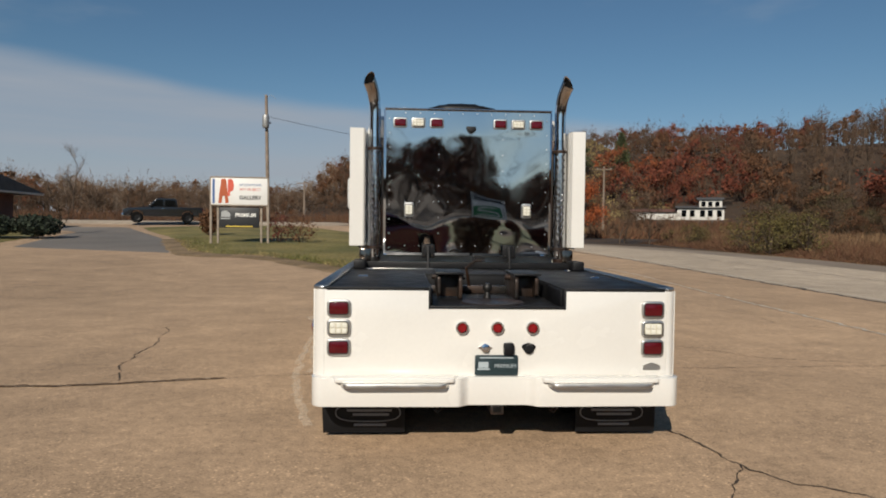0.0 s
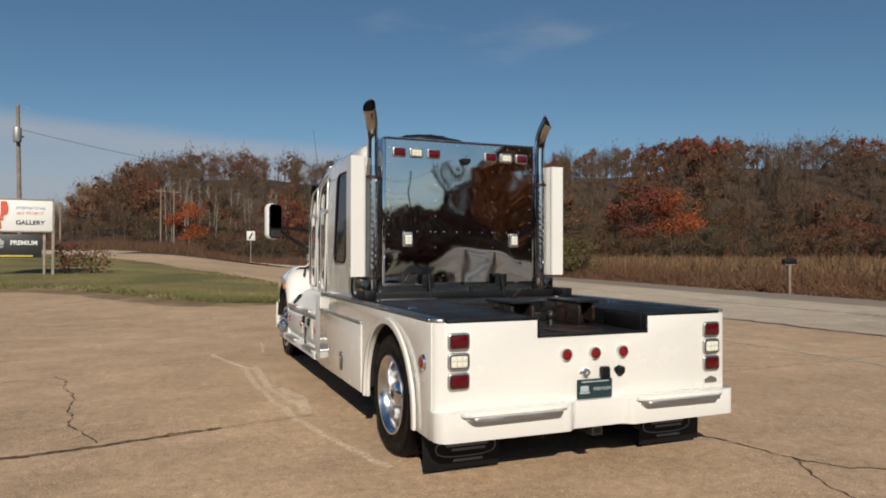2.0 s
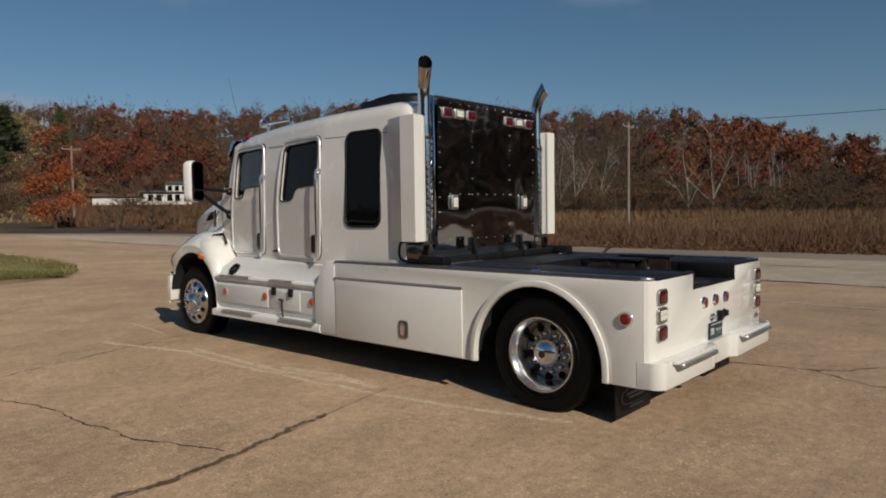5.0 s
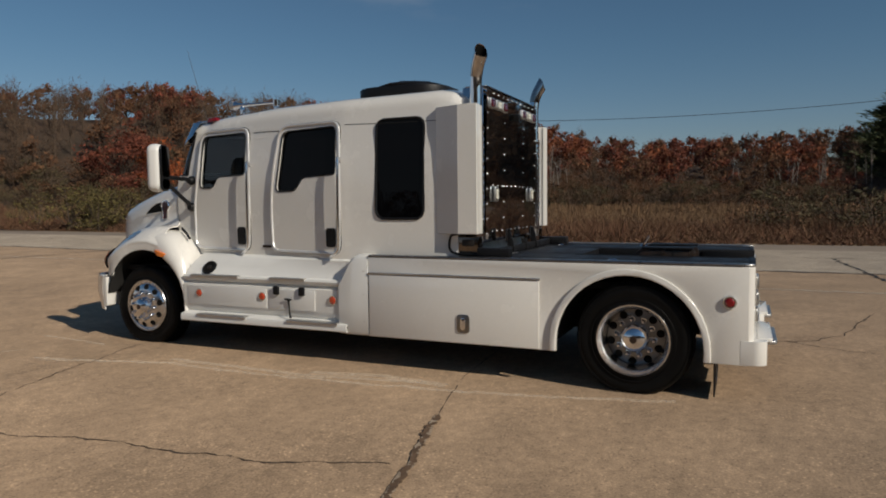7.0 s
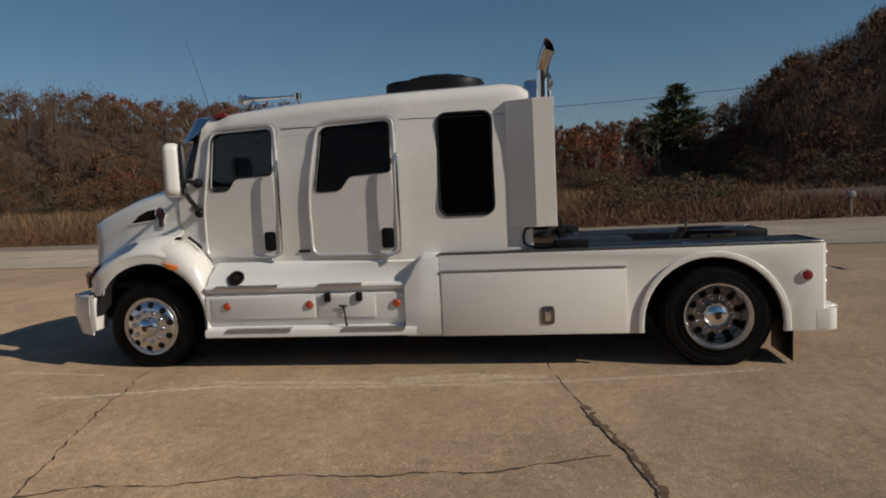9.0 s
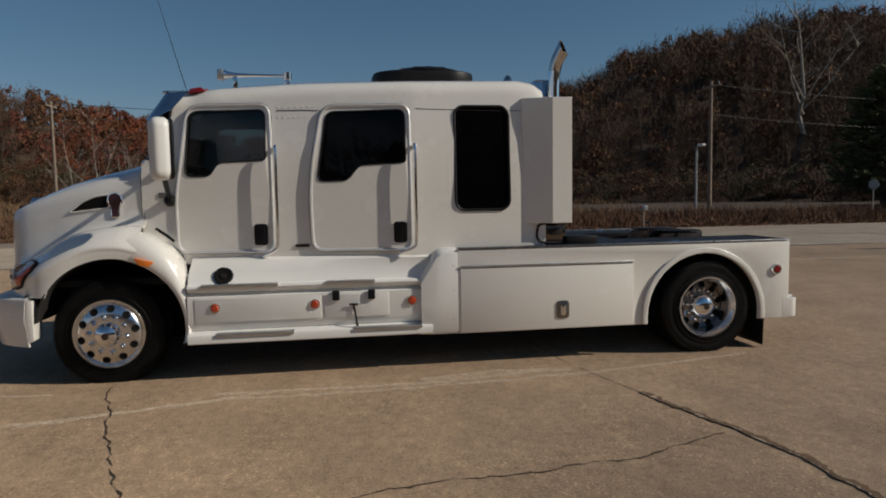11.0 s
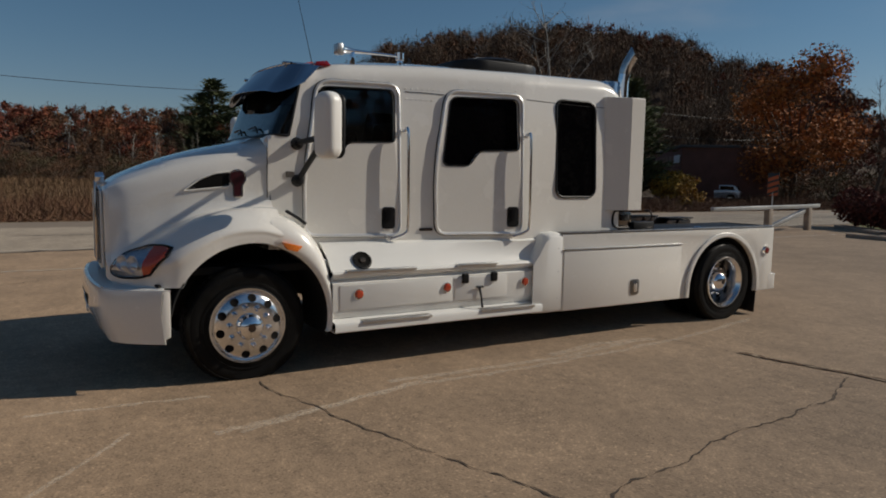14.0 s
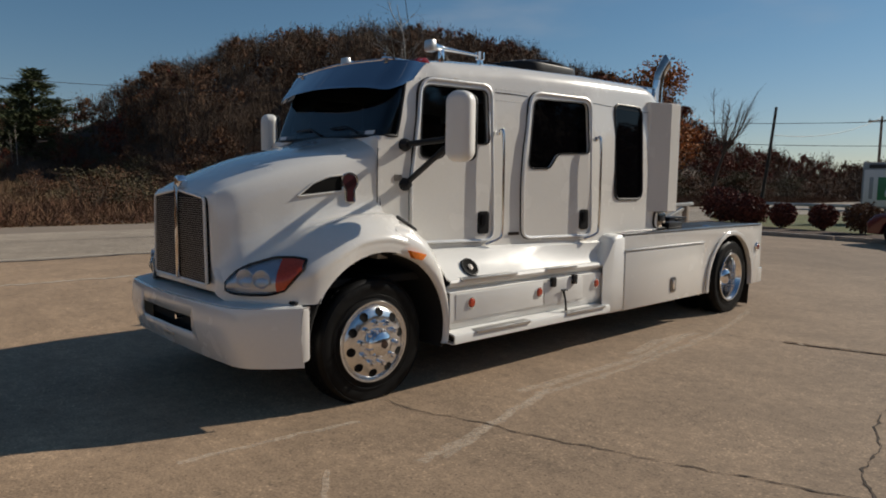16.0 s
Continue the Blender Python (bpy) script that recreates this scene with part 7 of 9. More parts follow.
for s in (-1, 1):
    # side vent and emblem on the hood flank
    vent = round_poly([(6.945, 1.488), (6.585, 1.528), (6.575, 1.652), (6.70, 1.635), (6.82, 1.585)], 0.02, 4)
    # black plate on the skin, for the dark inside the vent
    part("hood_vent", on_skin(vent, s, 0.004, 0.03), SOOT_AND_HOLE, hood, "black slanted air vent in the hood flank", smooth=0)
    part("vent_rim", tube([skin_x(y, z, s, 0.004) for y, z in vent], 0.008, 6, True), WHITE, hood)
    em = round_poly([(6.492, 1.445), (6.560, 1.445), (6.560, 1.535), (6.592, 1.585), (6.580, 1.645), (6.526, 1.668), (6.472, 1.645), (6.460, 1.585), (6.492, 1.535)], 0.018, 3)
    badge = part("hood_emblem", on_skin(em, s, 0.014, 0.01), MAROON, hood, "plain dark red enamel emblem", smooth=0)
    part("emblem_rim", tube([skin_x(y, z, s, 0.008) for y, z in em], 0.010, 6, True), CHROME, badge)

    part("hood_seam", tube([skin_x(6.268, 1.42 + 0.04 * k, s, 0.0005) for k in range(11)], 0.004, 6), BLACK, hood)
    # headlamp wrapped round the corner
    def lamp_pt(t, z, out=0.0):
        p = Vector((0.625, 7.415)).lerp(Vector((1.108, 7.115)), t)
        n = Vector((0.62, 0.78, 0.12)).normalized()
        o = Vector((s * p.x, p.y, z))
        way = Vector((s * n.x, n.y, n.z))
        hit = hood_tree.ray_cast(o + way * 0.8, -way)
        q = hit[0] if hit[0] is not None else o
        return tuple(q + way * (out + 0.012))
    top = [(0.0, 0.895), (0.12, 0.972), (0.3, 1.030), (0.6, 1.085), (0.85, 1.090), (1.0, 1.080)]
    bot = [(0.0, 0.845), (0.10, 0.825), (0.3, 0.82), (0.6, 0.83), (0.80, 0.865), (1.0, 1.015)]
    def lens_rows(t0, t1, out, n=14, m=6, shrink=0.0):
        rows = []
        for i in range(n + 1):
            t = t0 + (t1 - t0) * i / n
            a, b = lerp_table(bot, t) + shrink, lerp_table(top, t) - shrink
            rows.append([lamp_pt(t, a + (b - a) * k / m, out + 0.016 * math.sin(math.pi * (k / m))) for k in range(m + 1)])
        return rows
    lampo = part("headlamp", sheet(lens_rows(0.0, 1.0, -0.012), 0.004), LAMP_SILVER, truck, "clear wrap headlamp with amber corner")
    part("headlamp_rim", tube([Vector(r[0]) for r in lens_rows(0.0, 1.0, 0.002)] + [Vector(r[-1]) for r in reversed(lens_rows(0.0, 1.0, 0.002))], 0.010, 6, True), BLACK, lampo)
    part("lamp_cover", sheet(lens_rows(0.03, 0.70, 0.014, shrink=0.006), 0.003), CLEAR, lampo)
    part("turn_lens", sheet(lens_rows(0.70, 0.985, 0.014, shrink=0.006), 0.004), AMBER, lampo, "amber-red turn lens")
    for t in (0.30, 0.52):
        c = Vector(lamp_pt(t, 0.935, -0.004))
        bowl = lathe([(0.0, 0.0), (0.03, 0.004), (0.055, 0.018), (0.062, 0.03), (0.066, 0.028)], 20, "y")
        bmesh.ops.transform(bowl, matrix=Matrix.Translation(c) @ Matrix.Rotation(s * radians(-30), 4, "Z"), verts=bowl.verts)
        part("lamp_bowl", bowl, LAMP_SILVER, lampo)

    # rear flare of the front fender, sweeping down to the running board
    flare_rows = []
    for k in range(23):
        deg = 101 + 95 * k / 22
        a = radians(deg)
        ci, co = 0.612, lerp_table([(98, 0.875), (112, 0.885), (130, 0.830), (150, 0.742), (168, 0.698), (196, 0.680)], deg)
        wide = (co - 0.612)
        row = []
        for u, x in ((ci - 0.004, 1.162), (ci, 1.186), (ci + 0.03, 1.202), (ci + 0.45 * wide, 1.198), (ci + 0.72 * wide, 1.165), (ci + 0.90 * wide, 1.10), (co, 1.00), (co - 0.01, 0.84)):
            x -= 0.032 * max(0.0, 1 - k / 5)
            u -= 0.014 * max(0.0, 1 - k / 5) * (u > ci + 0.05)
            row.append((s * x, HUB_F + u * math.cos(a), max(0.34, HUB_Z + u * math.sin(a))))
        flare_rows.append(row)
    flare = part("fender_flare", sheet(flare_rows, 0.010), WHITE, truck, smooth=60)
    part("fender_marker", prism(round_poly([(6.285, 1.100), (6.12, 1.060), (6.165, 1.018), (6.245, 1.038)], 0.01, 3), "x", s * 1.165, s * 1.220, 0.006), ORANGE_LENS, truck, "amber fender marker lamp")
    liner = [[(s * x, p[0], p[1]) for x in (0.50, 1.16)] for p in arch_pts(HUB_F, HUB_Z, 0.625, 20, 8, 196)]
    part("fender_liner", sheet(liner, 0.01), BLACK_MATT, truck)
    part("fender_rear_skin", prism(round_poly([(6.27, 1.12), (6.24, 1.24), (6.00, 1.02), (5.84, 0.90), (5.85, 0.74)], 0.02), "x", s * 0.80, s * 1.08, 0.01), WHITE_FLAT, truck)
    part("hood_latch", tube([(s * 0.90, 6.16, 1.335), (s * 0.93, 6.06, 1.27), (s * 0.95, 6.00, 1.22)], 0.014, 8), BLACK, truck, "black rubber hood latch")

# front bumper: bowed, with an opening in the middle
def bump_rows(z0, z1, inset=0.0, x_lim=1.175, n=36):
    rows = []
    for i in range(n + 1):
        x = -x_lim + 2 * x_lim * i / n
        u = abs(x) / 1.175
        y = 7.635 - 0.125 * u ** 2.2 - (0.33 * max(0.0, u - 0.72) ** 2 / 0.0784 if u > 0.72 else 0)
        lo = z0 + 0.02 * (1 - u)
        rows.append([(x, y - 0.06 - inset, z1 + 0.004), (x, y - 0.012 - inset, z1), (x, y - inset, z1 - 0.03), (x, y + 0.012 - inset, (z0 + z1) / 2 + 0.02), (x, y - 0.02 * (1 - 0.6 * u ** 4) - inset, lo + 0.10), (x, y - 0.07 * (1 - 0.75 * u ** 4) - inset, lo)])
    return rows
bmp = part("front_bumper", sheet(bump_rows(0.36, 0.765), 0.014), WHITE, truck, "white bowed front bumper", smooth=40)
hole = [(-0.47, 0.545), (0.47, 0.545), (0.455, 0.655), (-0.455, 0.655)]
cut(bmp, [part("cutter", prism(round_poly(hole, 0.025), "y", 7.3, 8.0), BLACK, truck)])
part("bumper_back", box(-0.6, 0.6, 7.40, 7.50, 0.45, 0.76), BLACK_MATT, truck)
part("bumper_slot", prism(round_poly([(u * 1.03, v) for u, v in hole], 0.025), "y", 7.49, 7.54), BLACK_MATT, bmp)
for s in (-1, 1):
    part("bumper_end", prism(round_poly([(7.122, 0.41), (7.178, 0.388), (7.188, 0.55), (7.170, 0.755), (7.122, 0.755)], 0.012), "x", s * 0.98, s * 1.174, 0.006), WHITE, bmp)
part("tow_pin", tube([(-0.12, 7.53, 0.60), (-0.12, 7.60, 0.60)], 0.018, 10), CHROME, bmp)
part("bumper_tag", prism(round_rect(-0.12, 0.06, 0.465, 0.49, 0.008), "y", 7.59, 7.625, 0.003), ALU, bmp)
part("bumper_gap_seal", sheet([[(x, 7.595 - 0.125 * (abs(x) / 1.175) ** 2.2 - (0.33 * max(0.0, abs(x) / 1.175 - 0.72) ** 2 / 0.0784), 0.772), (x, 7.36 - 0.21 * (abs(x) / 1.175) ** 2, 0.778)] for x in [-1.15 + 2.3 * k / 24 for k in range(25)]], 0.012), WHITE_FLAT, truck)
# black bar drawn along the gap in place of its shadow line
part("bumper_gap_shadow", tube([(x, 7.375 - 0.21 * (abs(x) / 1.175) ** 2, 0.790) for x in [-1.12 + 2.24 * k / 24 for k in range(25)]], 0.013, 6), BLACK_MATT, truck)

# ---- side fairings with steps ----
def skirt_profile(y):
    """Outer skin of the step fairing, from the cab's sill down to the running board."""
    t = (y - 3.72) / (5.85 - 3.72)
    sill = lerp_table([(3.72, 1.13), (5.3, 1.02), (5.85, 0.93)], y)
    return [(sill - 0.16, 1.062), (sill - 0.05, 1.052), (sill + 0.0, 1.028), (1.115 - 0.03 * t, 0.935), (1.165, 0.845), (1.205, 0.835), (1.215, 0.815), (1.205, 0.790), (1.155, 0.765), (1.170, 0.745),
            (1.205, 0.735), (1.207, 0.51), (1.19, 0.47), (1.165, 0.43), (1.21, 0.415), (1.262, 0.405), (1.270, 0.385), (1.266, 0.335), (1.245, 0.325), (1.12, 0.325)]


for s in (-1, 1):
    rows = []
    for y in [3.70, 3.74, 3.9, 4.2, 4.5, 4.8, 5.1, 5.4, 5.7, 5.82, 5.86]:
        rows.append([(s * x, y, z) for x, z in skirt_profile(y)])
    sk = part("step_fairing", sheet(rows, 0.012), WHITE_FLAT, truck, "white moulded step fairing under the doors", smooth=38)
    # black end plate paints the shade of the gap behind the flare
    part("fairing_end", prism([(s * (x - 0.03), z * 0.98 + 0.012) for x, z in skirt_profile(5.86)] + [(s * 0.7, 0.33), (s * 0.7, 1.07)], "y", 5.80, 5.818), BLACK_MATT, sk)
    # rear block of the fairing, blending up to the bed
    blk = []
    for y, top, x in ((3.455, 1.105, 1.252), (3.60, 1.105, 1.252), (3.66, 1.07, 1.25), (3.72, 0.96, 1.245), (3.80, 0.84, 1.235)):
        blk.append([(s * 0.95, y, top), (s * (x - 0.10), y, top), (s * (x - 0.03), y, top - 0.012), (s * x, y, top - 0.05), (s * x, y, 0.60), (s * x, y, 0.34), (s * (x - 0.02), y, 0.312), (s * 1.0, y, 0.312)])
    part("fairing_block", sheet(blk, 0.012), WHITE_FLAT, sk, smooth=40)
    for z in (0.45, 0.72, 0.95):
        part("screw", lathe([(0, 0.004), (0.008, 0.0)], 8, "x", (1.252, 3.50, z)) if s > 0 else mirrored(lathe([(0, 0.004), (0.008, 0.0)], 8, "x", (1.252, 3.50, z))), ALU, sk)
    # tread pads on shelf and board
    for y0, y1 in ((5.08, 5.74), (4.22, 4.66)):
        part("shelf_pad", box(s * 1.165, s * 1.232, y0, y1, 0.822, 0.846, 0.006), ALU, sk, "grey ribbed step pad")
    for y0, y1 in ((4.95, 5.62), (3.80, 4.42)):
        part("board_pad", box(s * 1.19, s * 1.285, y0, y1, 0.392, 0.418, 0.006), ALU, sk, "grey ribbed step pad")
    # amber lamps
    for y in (5.63, 4.765, 3.885):
        lp = lathe([(0.0, 0.026), (0.026, 0.024), (0.036, 0.014), (0.037, 0.0)], 24, "x", (1.208, y, 0.637))
        am = part("step_lamp", lp if s > 0 else mirrored(lp), AMBER, sk, "round amber lamp with chrome ring")
        rg = lathe([(0.037, 0.0), (0.039, 0.012), (0.046, 0.012), (0.049, 0.0)], 24, "x", (1.208, y, 0.637), True)
        part("lamp_ring", rg if s > 0 else mirrored(rg), CHROME, am)
    # hatch between the lamps, with hinges and a rubber strap
    part("hatch", prism(round_rect(4.10, 4.68, 0.51, 0.72, 0.01), "x", s * 1.206, s * 1.213, 0.002), WHITE_FLAT, sk)
    part("long_hatch", prism(round_rect(4.71, 5.80, 0.51, 0.72, 0.01), "x", s * 1.206, s * 1.212, 0.002), WHITE_FLAT, sk)
    for y in (4.575, 4.255):
        part("hatch_hinge", prism(round_rect(y - 0.032, y + 0.032, 0.665, 0.755, 0.012), "x", s * 1.205, s * 1.240, 0.006), BLACK, sk, "black rubber hatch hinge")
    part("strap", tube([(s * 1.225, 4.42, 0.62), (s * 1.235, 4.405, 0.54), (s * 1.24, 4.395, 0.46), (s * 1.235, 4.39, 0.43)], [0.012, 0.009, 0.009, 0.014], 8), BLACK, sk, "black rubber hold-down strap")
    part("strap_tee", tube([(s * 1.235, 4.46, 0.625), (s * 1.235, 4.38, 0.622)], 0.010, 8), BLACK, sk)
    # fuel filler opening, its dark inside painted as a black cup
    mt = Matrix.Translation((1.118, 5.56, 0.910)) @ Matrix.Rotation(radians(-38), 4, "Y")
    for nm, prof, mt2 in (("filler_rim", [(0.070, 0.0), (0.074, 0.014), (0.084, 0.012), (0.088, -0.01)], BLACK), ("filler_cup", [(0.0, 0.004), (0.05, 0.004), (0.072, 0.010)], SOOT_AND_HOLE), ("filler_cap", [(0.0, 0.016), (0.026, 0.014), (0.030, 0.004)], STEEL)):
        bm = lathe(prof, 28, "x")
        bmesh.ops.transform(bm, matrix=mt, verts=bm.verts)
        part(nm, bm if s > 0 else mirrored(bm), mt2, sk)


# ---- things round the lot ----
WOOD_POST = material("weathered_timber", (0.30, 0.25, 0.20), 0.9, vary=0.25, scale=4, fine=0.2, fine_scale=40)
POLE_WOOD = material("pole_timber", (0.24, 0.185, 0.14), 0.9, vary=0.3, scale=2.5, fine=0.2, fine_scale=30)
SIGN_WHITE = material("sign_white", (0.78, 0.77, 0.74), 0.5, vary=0.04, scale=3)
SIGN_BLACK = material("sign_black", (0.02, 0.021, 0.023), 0.5, vary=0.15, scale=4)
BLUE = material("sign_blue", (0.07, 0.14, 0.33), 0.5, vary=0.1)
ORANGE_P = material("sign_orange", (0.42, 0.085, 0.02), 0.5, vary=0.1)
RED_P = material("sign_red", (0.60, 0.09, 0.05), 0.5, vary=0.1)
YELLOW_P = material("sign_yellow", (0.62, 0.45, 0.06), 0.5, vary=0.1)
GREEN_P = material("sign_green", (0.05, 0.22, 0.09), 0.5, vary=0.1)
GREY_P = material("sign_grey", (0.35, 0.36, 0.36), 0.5, vary=0.1)
GALV = material("galvanised_steel", (0.42, 0.42, 0.41), 0.5, 0.6, vary=0.15, scale=5, rough_vary=0.1)
WIRE = material("dark_cable", (0.03, 0.03, 0.032), 0.6)
BRICK_RED = material("brown_brick", (0.165, 0.074, 0.054), 0.9, vary=0.2, scale=1.0, fine=0.2, fine_scale=9)
PANEL_TAN = material("tan_spandrel_panel", (0.23, 0.135, 0.095), 0.85, vary=0.15, scale=2)
SIDING = material("pale_siding", (0.62, 0.60, 0.55), 0.8, vary=0.08, scale=1)
SHINGLE = material("grey_shingles", (0.10, 0.095, 0.09), 0.9, vary=0.2, scale=2, fine=0.2, fine_scale=12)
CAR_GREY = material("dark_grey_car_paint", (0.020, 0.021, 0.024), 0.25, 0.3, coat=0.6, vary=0.06)
CAR_MAROON = material("maroon_car_paint", (0.085, 0.010, 0.014), 0.22, 0.2, coat=0.6, vary=0.06)
MULCH = material("bark_mulch", (0.07, 0.040, 0.026), 0.95, vary=0.3, scale=6, bump=0.02, bump_scale=30)
HEDGE_RED = material("burgundy_leaves", (0.120, 0.030, 0.017), 0.85, island=0.5)
HEDGE_DARK = material("dark_evergreen_leaves", (0.022, 0.032, 0.018), 0.85, island=0.5)
YELLOW_LEAF = material("yellow_leaves", (0.36, 0.22, 0.03), 0.85, island=0.5)


# gallery sign: timber posts, white board above, black board below
SX0, SX1, SY = -9.0, -6.42, 32.4
gz = 0.92
sign = thing("roadside_sign", ((SX0 + SX1) / 2, SY, gz), 2.0, "white gallery sign above a black sign on timber posts", "sign")
for x in (-1.30, 1.30):
    part("post", box(x - 0.05, x + 0.05, -0.05, 0.05, -0.7, 2.82, 0.01), WOOD_POST, sign)
for x in (-1.00, 0.98):
    part("inner_post", box(x - 0.045, x + 0.045, 0.06, 0.15, -0.7, 1.50, 0.01), WOOD_POST, sign)
upper = part("upper_board", box(-1.28, 1.28, -0.07, -0.03, 1.55, 2.80, 0.01), SIGN_WHITE, sign, "white board with coloured letters")
for x0, x1, z0, z1 in ((-1.30, 1.30, 1.50, 1.56), (-1.30, 1.30, 2.79, 2.85)):
    part("frame_bar", box(x0, x1, -0.09, 0.02, z0, z1, 0.008), WOOD_POST, sign)
for x, w, m in ((-1.16, 0.11, BLUE), (-1.00, 0.13, SIGN_WHITE)):
    part("colour_stripe", box(x - w / 2, x + w / 2, -0.080, -0.072, 1.60, 2.74, 0.002, 1), m, upper)
part("colour_letter", prism([(-0.95, 1.62), (-0.80, 1.62), (-0.76, 1.95), (-0.66, 1.95), (-0.62, 1.62), (-0.48, 1.62), (-0.60, 2.74), (-0.82, 2.74)], "y", -0.082, -0.072), ORANGE_P, upper)
part("colour_letter", prism(round_poly([(-0.52, 1.95), (-0.42, 1.95), (-0.42, 2.15), (-0.28, 2.20), (-0.24, 2.45), (-0.30, 2.72), (-0.52, 2.74)], 0.05), "y", -0.081, -0.072), RED_P, upper)
lettering("INTERNATIONAL", 0.155, pose(0.52, -0.074, 2.47, 90), BLUE, upper, spread=0.86)
lettering("ART PROJECT", 0.165, pose(0.50, -0.074, 2.26, 90), RED_P, upper, spread=0.95)
lettering("GALLERY", 0.235, pose(0.50, -0.074, 1.88, 90), SIGN_BLACK, upper, spread=1.05, bold=0.035)
lower = part("lower_board", box(-0.92, 0.90, -0.03, 0.03, 0.48, 1.42, 0.01), SIGN_BLACK, sign, "black board with pale lettering")
part("board_mark", prism(round_poly([(-0.84, 0.98), (-0.42, 0.98), (-0.40, 1.12), (-0.62, 1.30), (-0.82, 1.22)], 0.04), "y", -0.036, -0.028), GREY_P, lower)
part("board_bar", box(-0.86, -0.42, -0.036, -0.028, 0.88, 0.94, 0.002, 1), GREY_P, lower)
part("board_bar", box(-0.62, 0.60, -0.036, -0.028, 0.52, 0.58, 0.002, 1), YELLOW_P, lower)
lettering("PREMIUM", 0.24, pose(0.28, -0.034, 1.07, 90), SIGN_WHITE, lower, spread=0.95, bold=0.03)


# utility poles, lamps and cables
def utility_pole(x, y, z, h, lean=(0, 0), arm=True, can=False, label="weathered wooden utility pole with cross-arm", r=0.14, reach=1.0):
    p = thing("utility_pole", (x, y, z), 0, label, "pole", "poles along the road")
    top = Vector((lean[0], lean[1], h))
    part("shaft", tube([(0, 0, -0.5), top * 0.5, top], [r, r * 0.85, r * 0.68], 12), POLE_WOOD, p)
    if arm:
        part("cross_arm", box(top.x - reach, top.x + reach, top.y - 0.06, top.y + 0.06, h - 0.42, h - 0.30, 0.01), POLE_WOOD, p)
        for k in (-0.9 * reach, 0.0, 0.9 * reach):
            part("insulator", lathe([(0, 0.16), (0.03, 0.15), (0.05, 0.08), (0.02, 0.05), (0.02, 0.0)], 10, "z", (top.x + k, top.y, h - 0.30)), GREY_P, p)
    if can:
        part("transformer", lathe([(0, 1.35), (0.30, 1.30), (0.34, 1.15), (0.34, 0.10), (0.27, 0.0), (0, 0.0)], 20, "z", (top.x + 0.05, top.y - 0.42, h - 3.4)), GALV, p, "grey can transformer")
        part("bracket", box(top.x - 0.25, top.x + 0.5, top.y - 0.04, top.y + 0.04, h - 2.9, h - 2.76, 0.01), POLE_WOOD, p)
        part("standoff", tube([(top.x, top.y, h - 0.25), (top.x + 0.55, top.y, h - 0.05), (top.x + 0.95, top.y, h - 0.35)], 0.02, 6), GALV, p)
    return p


def cable(a, b, sag=0.6, r=0.016, label="thin overhead cable between poles"):
    a, b = Vector(a), Vector(b)
    pts = [a.lerp(b, k / 24) - Vector((0, 0, sag * 4 * (k / 24) * (1 - k / 24))) for k in range(25)]
    return tagged(part("overhead_cable", tube(pts, r, 5), WIRE), label, "cable", "overhead cables")


utility_pole(-14.0, 70.7, 2.2, 12.6, (-0.25, 0), False, True, "weathered wooden utility pole with grey transformer can", 0.21)
utility_pole(23.9, 81.7, 2.0, 7.2)
utility_pole(-2.6, 95.9, 3.5, 6.6, r=0.11, reach=0.6)
utility_pole(-1.0, 97.0, 3.5, 6.6, r=0.11, reach=0.6)
utility_pole(-13.5, 92.0, 3.0, 4.6)
utility_pole(49.0, 29.4, -0.2, 9.1)
utility_pole(13.3, -53.4, -0.3, 8.0)
POLE_DARK = material("dark_creosoted_timber", (0.045, 0.036, 0.030), 0.9, vary=0.25, scale=4)
lp = thing("leaning_pole", (12.55, -27.2, -0.35), 0, "bare dark utility pole leaning to one side", "pole")
part("shaft", tube([(0, 0, -0.5), (-0.38, -0.15, 3.4), (-0.62, -0.25, 6.5)], [0.11, 0.095, 0.075], 12), POLE_DARK, lp)
part("pole_cap", lathe([(0, 0.10), (0.07, 0.08), (0.09, 0.0)], 10, "z", (-0.62, -0.25, 6.48)), WIRE, lp)
utility_pole(34.0, -15.1, -0.3, 8.8)
sl = thing("street_lamp", (36.7, -49.0, -0.2), 0, "grey steel lamp post beside the junction", "lamp post", "lamp posts")
part("shaft", tube([(0, 0, -0.2), (0, 0, 5.9)], [0.09, 0.06], 10), GALV, sl)
part("lamp_arm", tube([(0, 0, 5.7), (-0.6, 0.25, 6.05), (-1.1, 0.4, 6.0)], 0.04, 8), GALV, sl)
part("lamp_head", box(-1.5, -1.0, 0.28, 0.52, 5.9, 6.05, 0.03), SIGN_WHITE, sl)
sl2 = copy_thing(sl, pose(32.7, -13.4, -1.7))
sl2["label"] = "grey steel lamp post in dead grass by the road"
cable((-14.0, 70.7, 12.6), (26, 84, 9.2), 0.9, 0.02)
cable((49, 60, 9.2), (49, 29.4, 8.8), 0.7, 0.022)
cable((49, 29.4, 8.8), (53.5, -6, 8.9), 0.6, 0.022)
cable((53.5, -6, 8.9), (34.0, -15.1, 8.3), 0.4, 0.02)
cable((34.0, -15.1, 8.3), (40.0, -58.0, 8.6), 0.8, 0.018)
cable((34.0, -15.1, 6.4), (40.0, -58.0, 6.6), 0.8, 0.018)
cable((12.0, -27.6, 4.6), (13.3, -53.4, 7.6), 0.6, 0.02)
cable((24.0, -40, 6.8), (-20.0, -56, 8.6), 1.0, 0.022)
cable((24.0, -40, 5.2), (-20.0, -56, 6.4), 1.0, 0.022)
cable((-2.6, 95.9, 9.7), (23.9, 81.7, 8.8), 0.7, 0.02)


